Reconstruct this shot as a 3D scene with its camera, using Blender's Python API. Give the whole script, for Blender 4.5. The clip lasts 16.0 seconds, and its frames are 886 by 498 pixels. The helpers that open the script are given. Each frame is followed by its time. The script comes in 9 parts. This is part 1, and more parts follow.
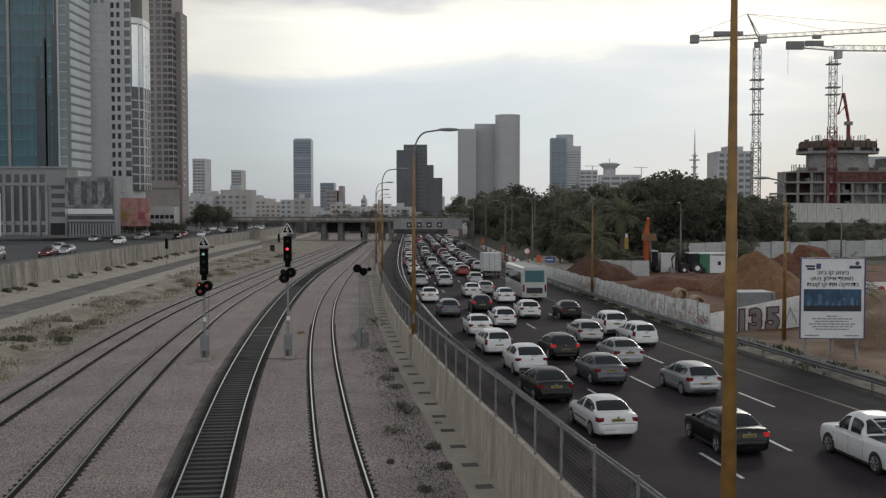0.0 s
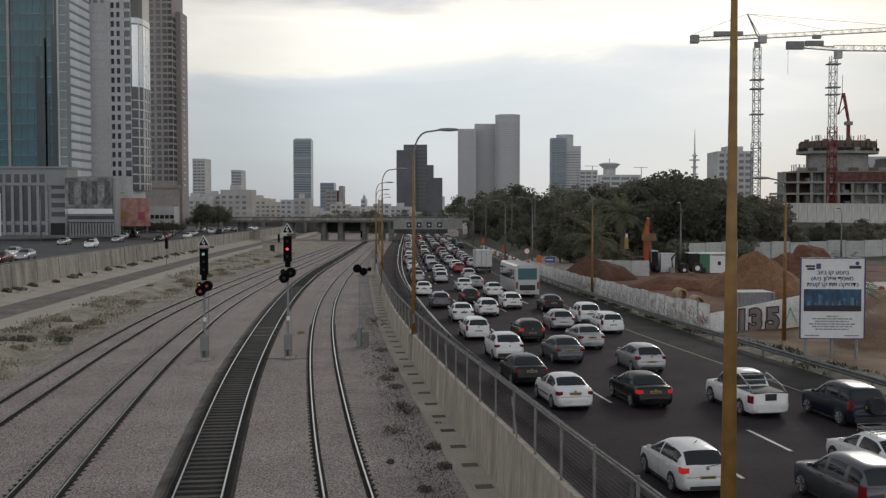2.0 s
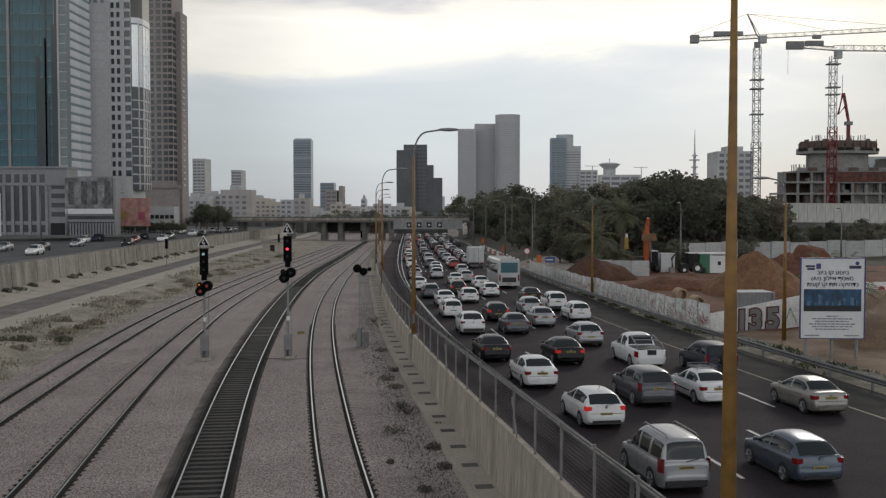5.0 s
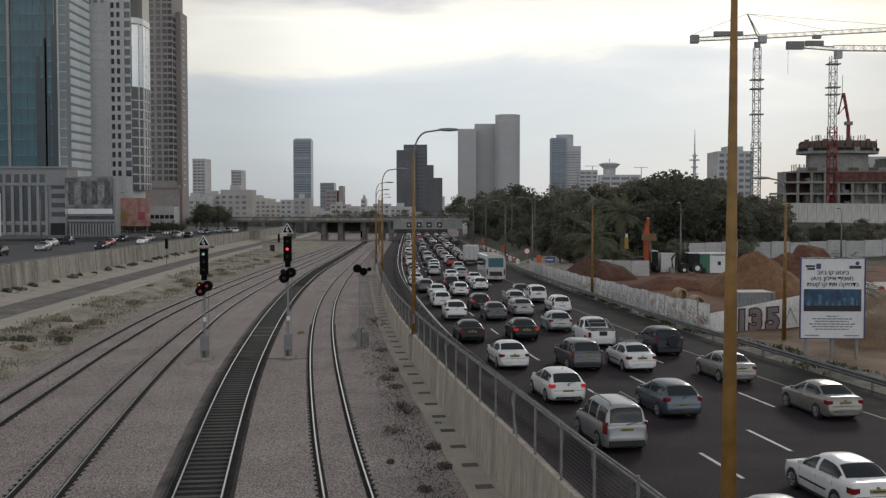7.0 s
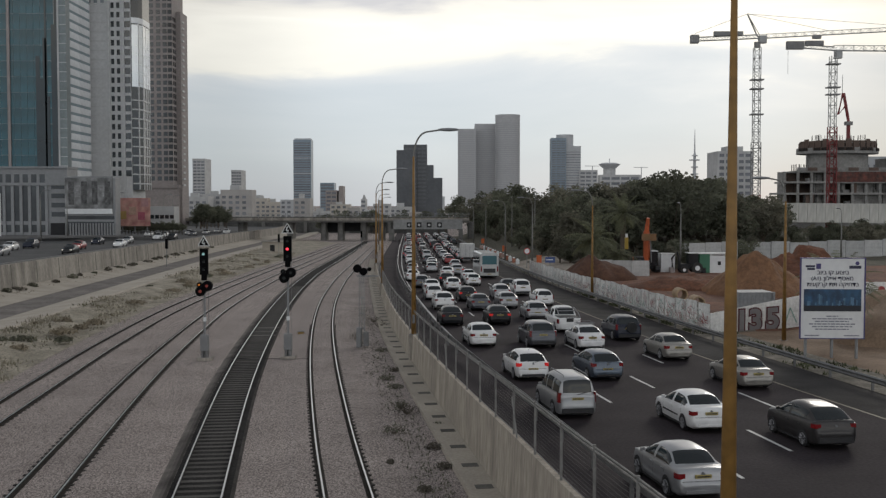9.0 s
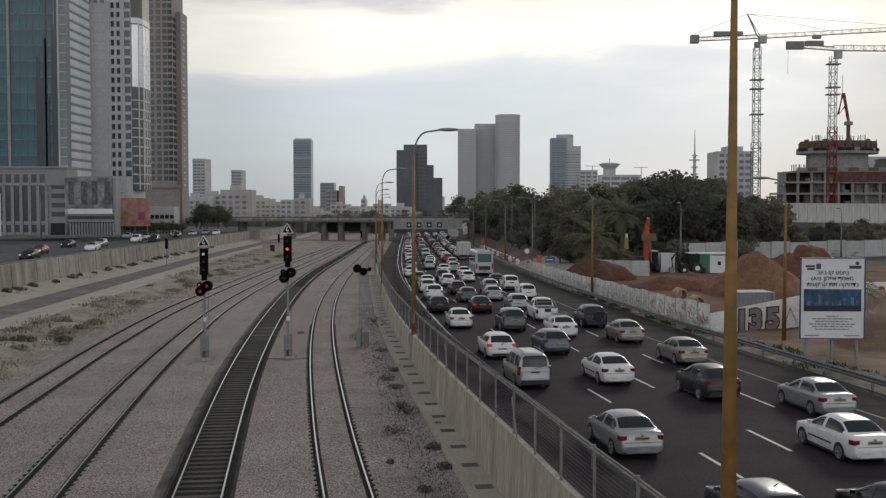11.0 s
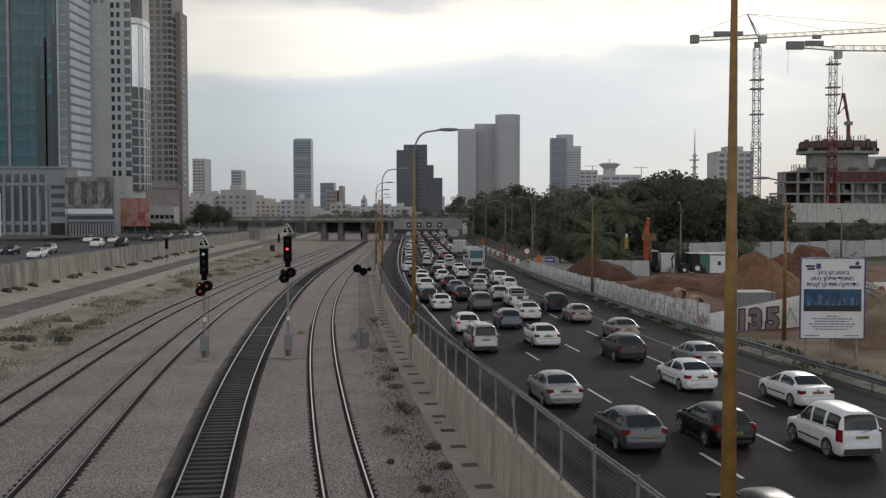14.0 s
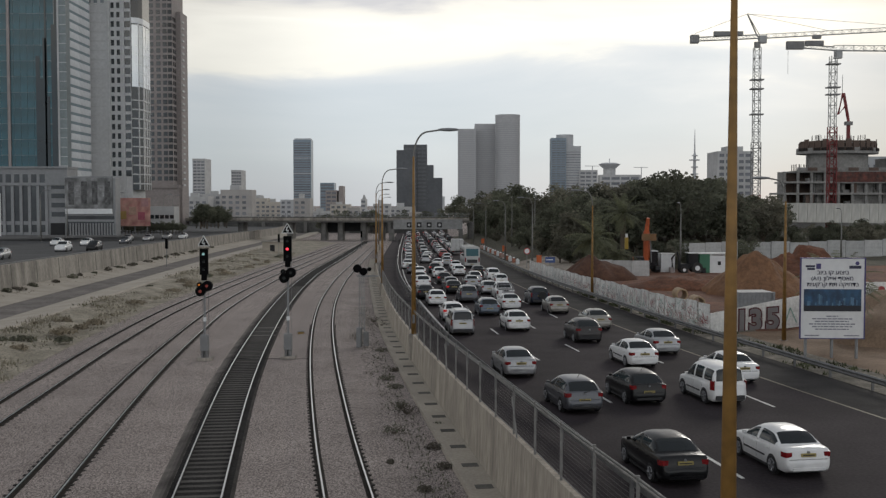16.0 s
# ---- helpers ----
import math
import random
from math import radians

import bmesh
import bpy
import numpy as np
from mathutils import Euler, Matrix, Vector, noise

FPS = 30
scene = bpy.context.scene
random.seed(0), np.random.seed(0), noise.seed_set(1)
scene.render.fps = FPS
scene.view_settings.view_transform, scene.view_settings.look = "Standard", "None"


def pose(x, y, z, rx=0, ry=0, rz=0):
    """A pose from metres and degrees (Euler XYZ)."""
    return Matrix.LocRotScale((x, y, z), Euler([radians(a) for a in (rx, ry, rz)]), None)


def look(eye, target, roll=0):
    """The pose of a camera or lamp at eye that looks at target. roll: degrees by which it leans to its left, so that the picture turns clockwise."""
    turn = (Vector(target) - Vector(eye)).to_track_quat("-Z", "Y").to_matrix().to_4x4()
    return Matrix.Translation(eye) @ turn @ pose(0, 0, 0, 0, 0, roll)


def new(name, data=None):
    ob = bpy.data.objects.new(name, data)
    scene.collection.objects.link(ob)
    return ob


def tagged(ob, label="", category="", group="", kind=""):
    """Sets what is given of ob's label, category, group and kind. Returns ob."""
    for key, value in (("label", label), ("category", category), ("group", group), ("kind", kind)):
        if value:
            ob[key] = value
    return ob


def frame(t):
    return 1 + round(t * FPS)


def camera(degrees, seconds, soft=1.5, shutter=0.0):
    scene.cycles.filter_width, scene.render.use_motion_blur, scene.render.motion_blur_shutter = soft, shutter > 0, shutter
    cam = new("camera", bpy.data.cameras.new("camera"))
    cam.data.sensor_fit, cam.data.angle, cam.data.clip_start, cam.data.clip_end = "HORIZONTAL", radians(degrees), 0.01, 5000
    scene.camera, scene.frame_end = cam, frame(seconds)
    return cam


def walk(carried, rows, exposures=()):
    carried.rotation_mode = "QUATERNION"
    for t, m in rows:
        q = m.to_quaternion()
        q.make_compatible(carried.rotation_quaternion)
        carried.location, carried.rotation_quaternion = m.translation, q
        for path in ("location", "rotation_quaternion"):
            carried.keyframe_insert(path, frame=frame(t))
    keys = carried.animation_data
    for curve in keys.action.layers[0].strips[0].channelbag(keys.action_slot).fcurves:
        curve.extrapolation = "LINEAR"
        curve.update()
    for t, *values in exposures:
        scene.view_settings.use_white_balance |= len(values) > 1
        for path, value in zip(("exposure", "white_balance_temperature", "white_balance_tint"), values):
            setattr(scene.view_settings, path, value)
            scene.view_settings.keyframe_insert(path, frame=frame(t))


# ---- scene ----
cam = camera(45.93, 16.0, soft=1.32)
EYE = pose(0, 0, 9.2, 90 - 2.507, 0, 0)
walk(cam, [(0, EYE), (16, EYE)], exposures=[(0, 0.08), (16, 0.08)])


# ---- sky and sun: broken overcast with the sun behind the cloud ahead ----
def make_world():
    w = bpy.data.worlds.new("overcast_sky")
    scene.world = w
    w.use_nodes = True
    nt = w.node_tree
    N, L = nt.nodes, nt.links
    bg = N["Background"]
    tc = N.new("ShaderNodeTexCoord")
    sky = N.new("ShaderNodeTexSky")
    sky.sky_type, sky.sun_disc = "NISHITA", False
    sky.sun_elevation, sky.sun_rotation = radians(22), radians(25)
    dim = N.new("ShaderNodeVectorMath")
    dim.operation = "SCALE"
    dim.inputs["Scale"].default_value = 0.12
    L.new(sky.outputs[0], dim.inputs[0])
    # cloud deck, stretched flat towards the horizon
    mp = N.new("ShaderNodeMapping")
    mp.inputs["Scale"].default_value = (2.6, 2.6, 12.0)
    mp.inputs["Location"].default_value = (0.35, 0.1, 0.55)
    L.new(tc.outputs["Generated"], mp.inputs[0])
    n1 = N.new("ShaderNodeTexNoise")
    n1.inputs["Scale"].default_value = 1.3
    n1.inputs["Detail"].default_value = 7
    n1.inputs["Roughness"].default_value = 0.52
    n1.inputs["Distortion"].default_value = 0.5
    L.new(mp.outputs[0], n1.inputs["Vector"])
    # height over the horizon sets the deck's general tone
    sep = N.new("ShaderNodeSeparateXYZ")
    L.new(tc.outputs["Generated"], sep.inputs[0])
    tone = N.new("ShaderNodeValToRGB")
    e = tone.color_ramp.elements
    e[0].position, e[0].color = 0.0, (0.425, 0.48, 0.545, 1)
    e[1].position, e[1].color = 0.06, (0.485, 0.545, 0.595, 1)
    for p, c in ((0.10, (0.54, 0.59, 0.635, 1)), (0.12, (0.63, 0.66, 0.685, 1)), (0.132, (0.87, 0.848, 0.775, 1)), (0.155, (0.96, 0.93, 0.845, 1)), (0.178, (0.84, 0.807, 0.735, 1)), (0.195, (0.58, 0.57, 0.58, 1)), (0.45, (0.33, 0.34, 0.355, 1)), (1.0, (0.30, 0.315, 0.335, 1))):
        k = e.new(p)
        k.color = c
    add = N.new("ShaderNodeMath")
    add.operation = "MULTIPLY_ADD"
    add.inputs[1].default_value = 0.15
    L.new(n1.outputs[0], add.inputs[0])
    off = N.new("ShaderNodeMath")
    off.operation = "SUBTRACT"
    off.inputs[1].default_value = 0.075
    L.new(sep.outputs[2], off.inputs[0])
    L.new(off.outputs[0], add.inputs[2])
    L.new(add.outputs[0], tone.inputs[0])
    # glow where the sun stands behind the cloud
    dot = N.new("ShaderNodeVectorMath")
    dot.operation = "DOT_PRODUCT"
    dot.inputs[1].default_value = Vector((0.10, 0.97, 0.17)).normalized()
    nrm = N.new("ShaderNodeVectorMath")
    nrm.operation = "NORMALIZE"
    L.new(tc.outputs["Generated"], nrm.inputs[0])
    L.new(nrm.outputs[0], dot.inputs[0])
    glow = N.new("ShaderNodeMapRange")
    glow.interpolation_type = "SMOOTHERSTEP"
    glow.inputs[1].default_value, glow.inputs[2].default_value = 0.94, 0.99
    glow.inputs[3].default_value, glow.inputs[4].default_value = 0.84, 1.12
    L.new(dot.outputs["Value"], glow.inputs[0])
    # unseen half of the sky behind the camera, brightened to light surfaces facing it
    back = N.new("ShaderNodeMapRange")
    back.interpolation_type = "SMOOTHSTEP"
    back.inputs[1].default_value, back.inputs[2].default_value = 0.6, -0.7
    back.inputs[3].default_value, back.inputs[4].default_value = 1.0, 2.0
    L.new(dot.outputs["Value"], back.inputs[0])
    both = N.new("ShaderNodeMath")
    both.operation = "MULTIPLY"
    L.new(glow.outputs[0], both.inputs[0])
    L.new(back.outputs[0], both.inputs[1])
    mul = N.new("ShaderNodeVectorMath")
    mul.operation = "SCALE"
    L.new(tone.outputs[0], mul.inputs[0])
    L.new(both.outputs[0], mul.inputs["Scale"])
    mix = N.new("ShaderNodeMix")
    mix.data_type = "RGBA"
    mix.inputs[0].default_value = 0.93
    L.new(dim.outputs[0], mix.inputs[6])
    L.new(mul.outputs[0], mix.inputs[7])
    L.new(mix.outputs[2], bg.inputs[0])
    bg.inputs[1].default_value = 1.0


make_world()
sun = new("sun", bpy.data.lights.new("sun", "SUN"))
sun.data.energy, sun.data.angle, sun.data.color = 0.6, radians(14), (1, 0.95, 0.87)
sun.matrix_world = look((42, 88, 40), (0, 0, 0))


# ---- materials ----
MATS = {}


def mat(name, color, rough=0.7, metal=0.0, vary=0.25, scale=3.0, fine=40.0, bump=0.15, second=None, coat=0.0, emit=0.0, emit_color=None, per_piece=0.0, streak=0.0, transmission=0.0, spec=0.5, grain=0.5, thin=0.0, crisp=0.2):
    if name in MATS:
        return MATS[name]
    m = bpy.data.materials.new(name)
    MATS[name] = m
    m.use_nodes = True
    N, L = m.node_tree.nodes, m.node_tree.links
    b = N["Principled BSDF"]
    b.inputs["Roughness"].default_value = rough
    b.inputs["Metallic"].default_value = metal
    b.inputs["Coat Weight"].default_value = coat
    b.inputs["Specular IOR Level"].default_value = spec
    b.inputs["Transmission Weight"].default_value = transmission
    if emit:
        b.inputs["Emission Color"].default_value = (*(emit_color or color), 1)
        b.inputs["Emission Strength"].default_value = emit
    if not vary:
        b.inputs["Base Color"].default_value = (*color, 1)
        return m
    tc = N.new("ShaderNodeTexCoord")
    vec = tc.outputs["Object"]
    if streak:
        mp = N.new("ShaderNodeMapping")
        mp.inputs["Scale"].default_value = (1, 1, streak)
        L.new(vec, mp.inputs[0])
        vec = mp.outputs[0]
    n1, n2 = N.new("ShaderNodeTexNoise"), N.new("ShaderNodeTexNoise")
    n1.inputs["Scale"].default_value, n1.inputs["Detail"].default_value = 1 / scale, 5
    n2.inputs["Scale"].default_value, n2.inputs["Detail"].default_value, n2.inputs["Roughness"].default_value = fine, 4, grain
    L.new(vec, n1.inputs["Vector"])
    L.new(vec, n2.inputs["Vector"])
    r = N.new("ShaderNodeValToRGB")
    second = second or tuple(c * (1 - vary) for c in color)
    r.color_ramp.elements[0].position, r.color_ramp.elements[0].color = 0.33, (*second, 1)
    r.color_ramp.elements[1].position, r.color_ramp.elements[1].color = 0.67, (*color, 1)
    L.new(n1.outputs[0], r.inputs[0])
    mr = N.new("ShaderNodeMapRange")
    mr.inputs[1].default_value, mr.inputs[2].default_value = 0.5 - crisp, 0.5 + crisp
    mr.inputs[3].default_value, mr.inputs[4].default_value = 1 - vary * 0.7, 1 + vary * 0.45
    L.new(n2.outputs[0], mr.inputs[0])
    mul = N.new("ShaderNodeVectorMath")
    mul.operation = "SCALE"
    L.new(r.outputs[0], mul.inputs[0])
    L.new(mr.outputs[0], mul.inputs["Scale"])
    out = mul.outputs[0]
    if per_piece:
        oi = N.new("ShaderNodeObjectInfo")
        m2 = N.new("ShaderNodeMapRange")
        m2.inputs[3].default_value, m2.inputs[4].default_value = 1 - per_piece, 1 + per_piece
        L.new(oi.outputs["Random"], m2.inputs[0])
        s2 = N.new("ShaderNodeVectorMath")
        s2.operation = "SCALE"
        L.new(out, s2.inputs[0])
        L.new(m2.outputs[0], s2.inputs["Scale"])
        out = s2.outputs[0]
    L.new(out, b.inputs["Base Color"])
    if thin:
        # light through thin leaves
        tr, ad = N.new("ShaderNodeBsdfTranslucent"), N.new("ShaderNodeMixShader")
        L.new(out, tr.inputs[0])
        ad.inputs[0].default_value = thin
        L.new(b.outputs[0], ad.inputs[1])
        L.new(tr.outputs[0], ad.inputs[2])
        L.new(ad.outputs[0], N["Material Output"].inputs[0])
    if bump:
        bp = N.new("ShaderNodeBump")
        bp.inputs["Strength"].default_value = bump
        bp.inputs["Distance"].default_value = 0.05
        L.new(n2.outputs[0], bp.inputs["Height"])
        L.new(bp.outputs[0], b.inputs["Normal"])
    return m


# ---- mesh helpers ----
class Mesh:
    """Collects faces of boxes, tubes and strips for one mesh."""

    def __init__(self):
        self.v, self.f, self.mi, self.m = [], [], [], 0

    def quad(self, *pts):
        i = len(self.v)
        self.v += [tuple(p) for p in pts]
        self.f.append(tuple(range(i, i + len(pts))))
        self.mi.append(self.m)

    def box(self, x0, x1, y0, y1, z0, z1, bevel=0.0):
        if bevel:
            b = bevel
            ring = [(x0 + b, y0), (x1 - b, y0), (x1, y0 + b), (x1, y1 - b), (x1 - b, y1), (x0 + b, y1), (x0, y1 - b), (x0, y0 + b)]
            self.prism(ring, z0, z1)
            return self
        p = [(x, y, z) for z in (z0, z1) for y in (y0, y1) for x in (x0, x1)]
        i = len(self.v)
        self.v += p
        for f in ((0, 2, 3, 1), (4, 5, 7, 6), (0, 1, 5, 4), (2, 6, 7, 3), (0, 4, 6, 2), (1, 3, 7, 5)):
            self.f.append(tuple(i + k for k in f))
            self.mi.append(self.m)
        return self

    def prism(self, ring, z0, z1):
        n, i = len(ring), len(self.v)
        self.v += [(x, y, z0) for x, y in ring] + [(x, y, z1) for x, y in ring]
        for k in range(n):
            self.f.append((i + k, i + (k + 1) % n, i + n + (k + 1) % n, i + n + k))
        self.f.append(tuple(i + n - 1 - k for k in range(n)))
        self.f.append(tuple(i + n + k for k in range(n)))
        self.mi += [self.m] * (n + 2)
        return self

    def tube(self, a, b, r0, r1=None, n=8):
        r1 = r0 if r1 is None else r1
        a, b = Vector(a), Vector(b)
        q = (b - a).to_track_quat("Z", "Y")
        i = len(self.v)
        for c, r in ((a, r0), (b, r1)):
            for k in range(n):
                t = 2 * math.pi * k / n
                self.v.append(tuple(c + q @ Vector((r * math.cos(t), r * math.sin(t), 0))))
        for k in range(n):
            self.f.append((i + k, i + (k + 1) % n, i + n + (k + 1) % n, i + n + k))
        self.f.append(tuple(i + n - 1 - k for k in range(n)))
        self.f.append(tuple(i + n + k for k in range(n)))
        self.mi += [self.m] * (n + 2)
        return self

    def path(self, pts, r, n=6):
        pts = [Vector(p) for p in pts]
        i, m = len(self.v), len(pts)
        for j, p in enumerate(pts):
            d = (pts[min(j + 1, m - 1)] - pts[max(j - 1, 0)]).normalized()
            q = d.to_track_quat("Z", "Y")
            self.v += [tuple(p + q @ Vector((r * math.cos(2 * math.pi * k / n), r * math.sin(2 * math.pi * k / n), 0))) for k in range(n)]
        for j in range(m - 1):
            for k in range(n):
                a, b = i + j * n + k, i + j * n + (k + 1) % n
                self.f.append((a, b, b + n, a + n))
        self.f += [tuple(i + n - 1 - k for k in range(n)), tuple(i + (m - 1) * n + k for k in range(n))]
        self.mi += [self.m] * ((m - 1) * n + 2)
        return self

    def sweep(self, line, profile, closed=True):
        """line: (x, y, z, sideways x, sideways y); profile: (sideways, up)."""
        i, n = len(self.v), len(profile)
        for x, y, z, sx, sy in line:
            for o, u in profile:
                self.v.append((x + sx * o, y + sy * o, z + u))
        last = n if closed else n - 1
        for j in range(len(line) - 1):
            for k in range(last):
                a, b = i + j * n + k, i + j * n + (k + 1) % n
                self.f.append((a, a + n, b + n, b))
                self.mi.append(self.m)
        return self

    def mesh(self, name, mats, smooth=False):
        me = bpy.data.meshes.new(name)
        me.from_pydata(self.v, [], self.f)
        for m in mats if isinstance(mats, (list, tuple)) else [mats]:
            me.materials.append(m)
        me.polygons.foreach_set("material_index", self.mi)
        if smooth:
            me.polygons.foreach_set("use_smooth", [True] * len(self.f))
        me.update()
        return me


def thing(name, label, category, x=0, y=0, z=0, rz=0, group="", kind=""):
    ob = new(name)
    ob.empty_display_size = 0.3
    ob.matrix_basis = pose(x, y, z, 0, 0, rz)
    return tagged(ob, label, category, group, kind)


def part(name, shape, material, parent, label="", at=None, smooth=False):
    me = shape.mesh(name, material, smooth) if isinstance(shape, Mesh) else shape
    ob = new(name, me)
    ob.parent = parent
    if at is not None:
        ob.matrix_basis = at
    return tagged(ob, label)


def solo(name, shape, material, label, category="", kind="", group="", at=None, smooth=False):
    me = shape.mesh(name, material, smooth) if isinstance(shape, Mesh) else shape
    ob = new(name, me)
    if at is not None:
        ob.matrix_basis = at
    return tagged(ob, label, category, group, kind)


def spline(knots):
    """Smooth function through (y, x) knots."""
    ys, xs = np.array([k[0] for k in knots], float), np.array([k[1] for k in knots], float)
    d = np.gradient(xs, ys)

    def f(y):
        if y <= ys[0]:
            return float(xs[0] + d[0] * (y - ys[0]))
        if y >= ys[-1]:
            return float(xs[-1] + d[-1] * (y - ys[-1]))
        i = int(np.searchsorted(ys, y)) - 1
        h = ys[i + 1] - ys[i]
        t = (y - ys[i]) / h
        return float((2 * t**3 - 3 * t**2 + 1) * xs[i] + (t**3 - 2 * t**2 + t) * h * d[i] + (3 * t**2 - 2 * t**3) * xs[i + 1] + (t**3 - t**2) * h * d[i + 1])
    return f


def low(y):
    """Height of the valley floor: level, then a gentle fall to the bridge."""
    if y < 50:
        return 0.0
    if y < 70:
        return -0.01 * (y - 50) ** 2 / 40
    return -0.01 * (y - 60) if y < 400 else -3.4


def line_along(f, y0, y1, step=2.0, up=0.0, off=0.0):
    """Points along the plan line f with the unit vector to its right."""
    out, y = [], y0
    while True:
        s = (f(y + 0.5) - f(y - 0.5))
        n = math.hypot(1, s)
        sx, sy = 1 / n, -s / n
        out.append((f(y) + sx * off, y + sy * off, low(y) + up, sx, sy))
        if y >= y1:
            return out
        y = min(y1, y + step * (1 if y < 150 else 3))


EDGE = spline([(-40, 19.5), (0, 11.6), (30, 6.25), (40, 4.68), (56, 2.1), (67, 0.55), (88, -1.65), (108, -3.45), (132, -5.3), (162, -7.0), (207, -8.9), (318, -12.6), (470, -17.4)])
WALL = spline([(-30, 12.2), (16, 4.05), (28.7, 2.39), (32, 1.97), (38, 1.15), (56, -1.2), (75, -3.4), (112, -6.7), (157, -10.2), (210, -13.5), (320, -18.5)])
TRACKS = [
    spline([(0, -14.8), (44, -19.4), (53, -20.4), (68, -22.1), (89, -24.1), (119, -25.7), (160, -27.0), (230, -28.0), (330, -30)]),
    spline([(0, -7.9), (32, -12.85), (51, -15.5), (72, -18.0), (94, -20.2), (110, -21.3), (140, -22.6), (200, -23.8), (330, -27)]),
    spline([(0, -2.9), (32, -7.65), (50, -10.15), (71.5, -12.65), (92, -14.7), (113, -16.45), (145, -18.4), (208, -20.3), (330, -24)]),
    spline([(0, 2.4), (32, -2.9), (38, -3.85), (50, -5.58), (71.5, -8.3), (94, -10.6), (131, -13.1), (178, -14.9), (240, -17), (330, -20)]),
]
LEFT = spline([(0, -36), (60, -42.5), (110, -46.7), (160, -50.5), (208, -54.0), (309, -59.5), (400, -64)])
LANES = [2.5, 6.0, 9.45, 12.85, 16.1]


def narrow(y):
    """The carriageway narrows a little up the road."""
    return 1 + .0025 * (50 - max(y, 30)) if y < 50 else 1 - .0007 * (min(y, 110) - 50)


# ---- ground, road, railway ----
GRAVEL = mat("ballast gravel", (0.378, 0.326, 0.301), 0.95, vary=1.0, second=(0.30, 0.259, 0.24), scale=4, fine=14, bump=0.7, grain=0.9, crisp=0.06, spec=0.12)
DARK_BALLAST = mat("oily dark ballast", (0.033, 0.031, 0.03), 0.95, vary=0.5, scale=1.0, fine=7, bump=0.8, spec=0.12)
ASPHALT = mat("worn asphalt", (0.0455, 0.0368, 0.0405), 0.88, vary=0.42, scale=4, fine=8, bump=0.2, spec=0.15)
OLD_ASPHALT = mat("grey old asphalt", (0.12, 0.12, 0.12), 0.9, vary=0.25, scale=6, fine=20, bump=0.2, spec=0.12)
PAINT = mat("white road paint", (0.62, 0.62, 0.60), 0.6, vary=0.3, scale=0.5, fine=12, bump=0.1)
YELLOW_PAINT = mat("yellow road paint", (0.17, 0.148, 0.10), 0.7, vary=0.3, scale=0.5, fine=12, bump=0.1)
CONCRETE = mat("stained concrete", (0.385, 0.353, 0.308), 0.9, vary=0.5, scale=1.6, fine=9, bump=0.25, streak=0.25)
PALE_CONCRETE = mat("pale dusty concrete", (0.425, 0.38, 0.318), 0.92, vary=0.22, scale=3, fine=8, bump=0.2)
DRY_SOIL = mat("dry weedy soil", (0.37, 0.33, 0.262), 0.95, vary=0.55, scale=2.6, fine=5, bump=1.0, second=(0.20, 0.178, 0.135), grain=0.85, crisp=0.09)
RED_SOIL = mat("red brown earth", (0.175, 0.072, 0.038), 0.95, vary=0.4, scale=5, fine=1.6, bump=0.9, second=(0.105, 0.046, 0.027), grain=0.8, crisp=0.1)
SAND_SOIL = mat("sandy earth", (0.225, 0.115, 0.057), 0.95, vary=0.35, scale=4, fine=1.8, bump=0.8, second=(0.155, 0.08, 0.043), grain=0.8, crisp=0.1)
STEEL = mat("polished rail steel", (0.78, 0.77, 0.75), 0.3, 1.0, vary=0.15, scale=0.6, fine=30, bump=0)
RUST = mat("dark rusty steel", (0.028, 0.023, 0.02), 0.95, 0.0, vary=0.3, scale=0.6, fine=30)
GALV = mat("galvanised steel", (0.27, 0.275, 0.28), 0.55, 0.5, vary=0.2, scale=0.8, fine=14, bump=0.05)
FENCE_STEEL = mat("weathered galvanised fence steel", (0.25, 0.243, 0.23), 0.7, 0.25, vary=0.35, scale=0.5, fine=6, bump=0.05)
DULL_STEEL = mat("dull grey steel", (0.22, 0.22, 0.22), 0.6, 0.5, vary=0.25, scale=0.7, fine=14, bump=0.05)


def build_ground():
    ys = [-60, 0, 30, 50, 55, 60, 65, 70, 80, 100, 150, 200, 300, 400, 600, 1000, 2000, 4600]
    xs = [-4000, -1000, -300, -60, -20, 0, 20, 60, 300, 1000, 4000]
    m = Mesh()
    m.v = [(x, y, low(y) - 0.16) for y in ys for x in xs]
    n = len(xs)
    m.f = [(j * n + i, j * n + i + 1, (j + 1) * n + i + 1, (j + 1) * n + i) for j in range(len(ys) - 1) for i in range(n - 1)]
    m.mi = [0] * len(m.f)
    solo("ground", m, GRAVEL, "grey gravel ground of the railway cutting", "ground", "structure")


def strip(name, f, o0, o1, y0, y1, up, material, label, category, step=2.0):
    m = Mesh()
    m.sweep(line_along(f, y0, y1, step, up), [(o0, 0), (o1, 0)], closed=False)
    m.f = [tuple(reversed(q)) for q in m.f]
    return solo(name, m, material, label, category, "structure")


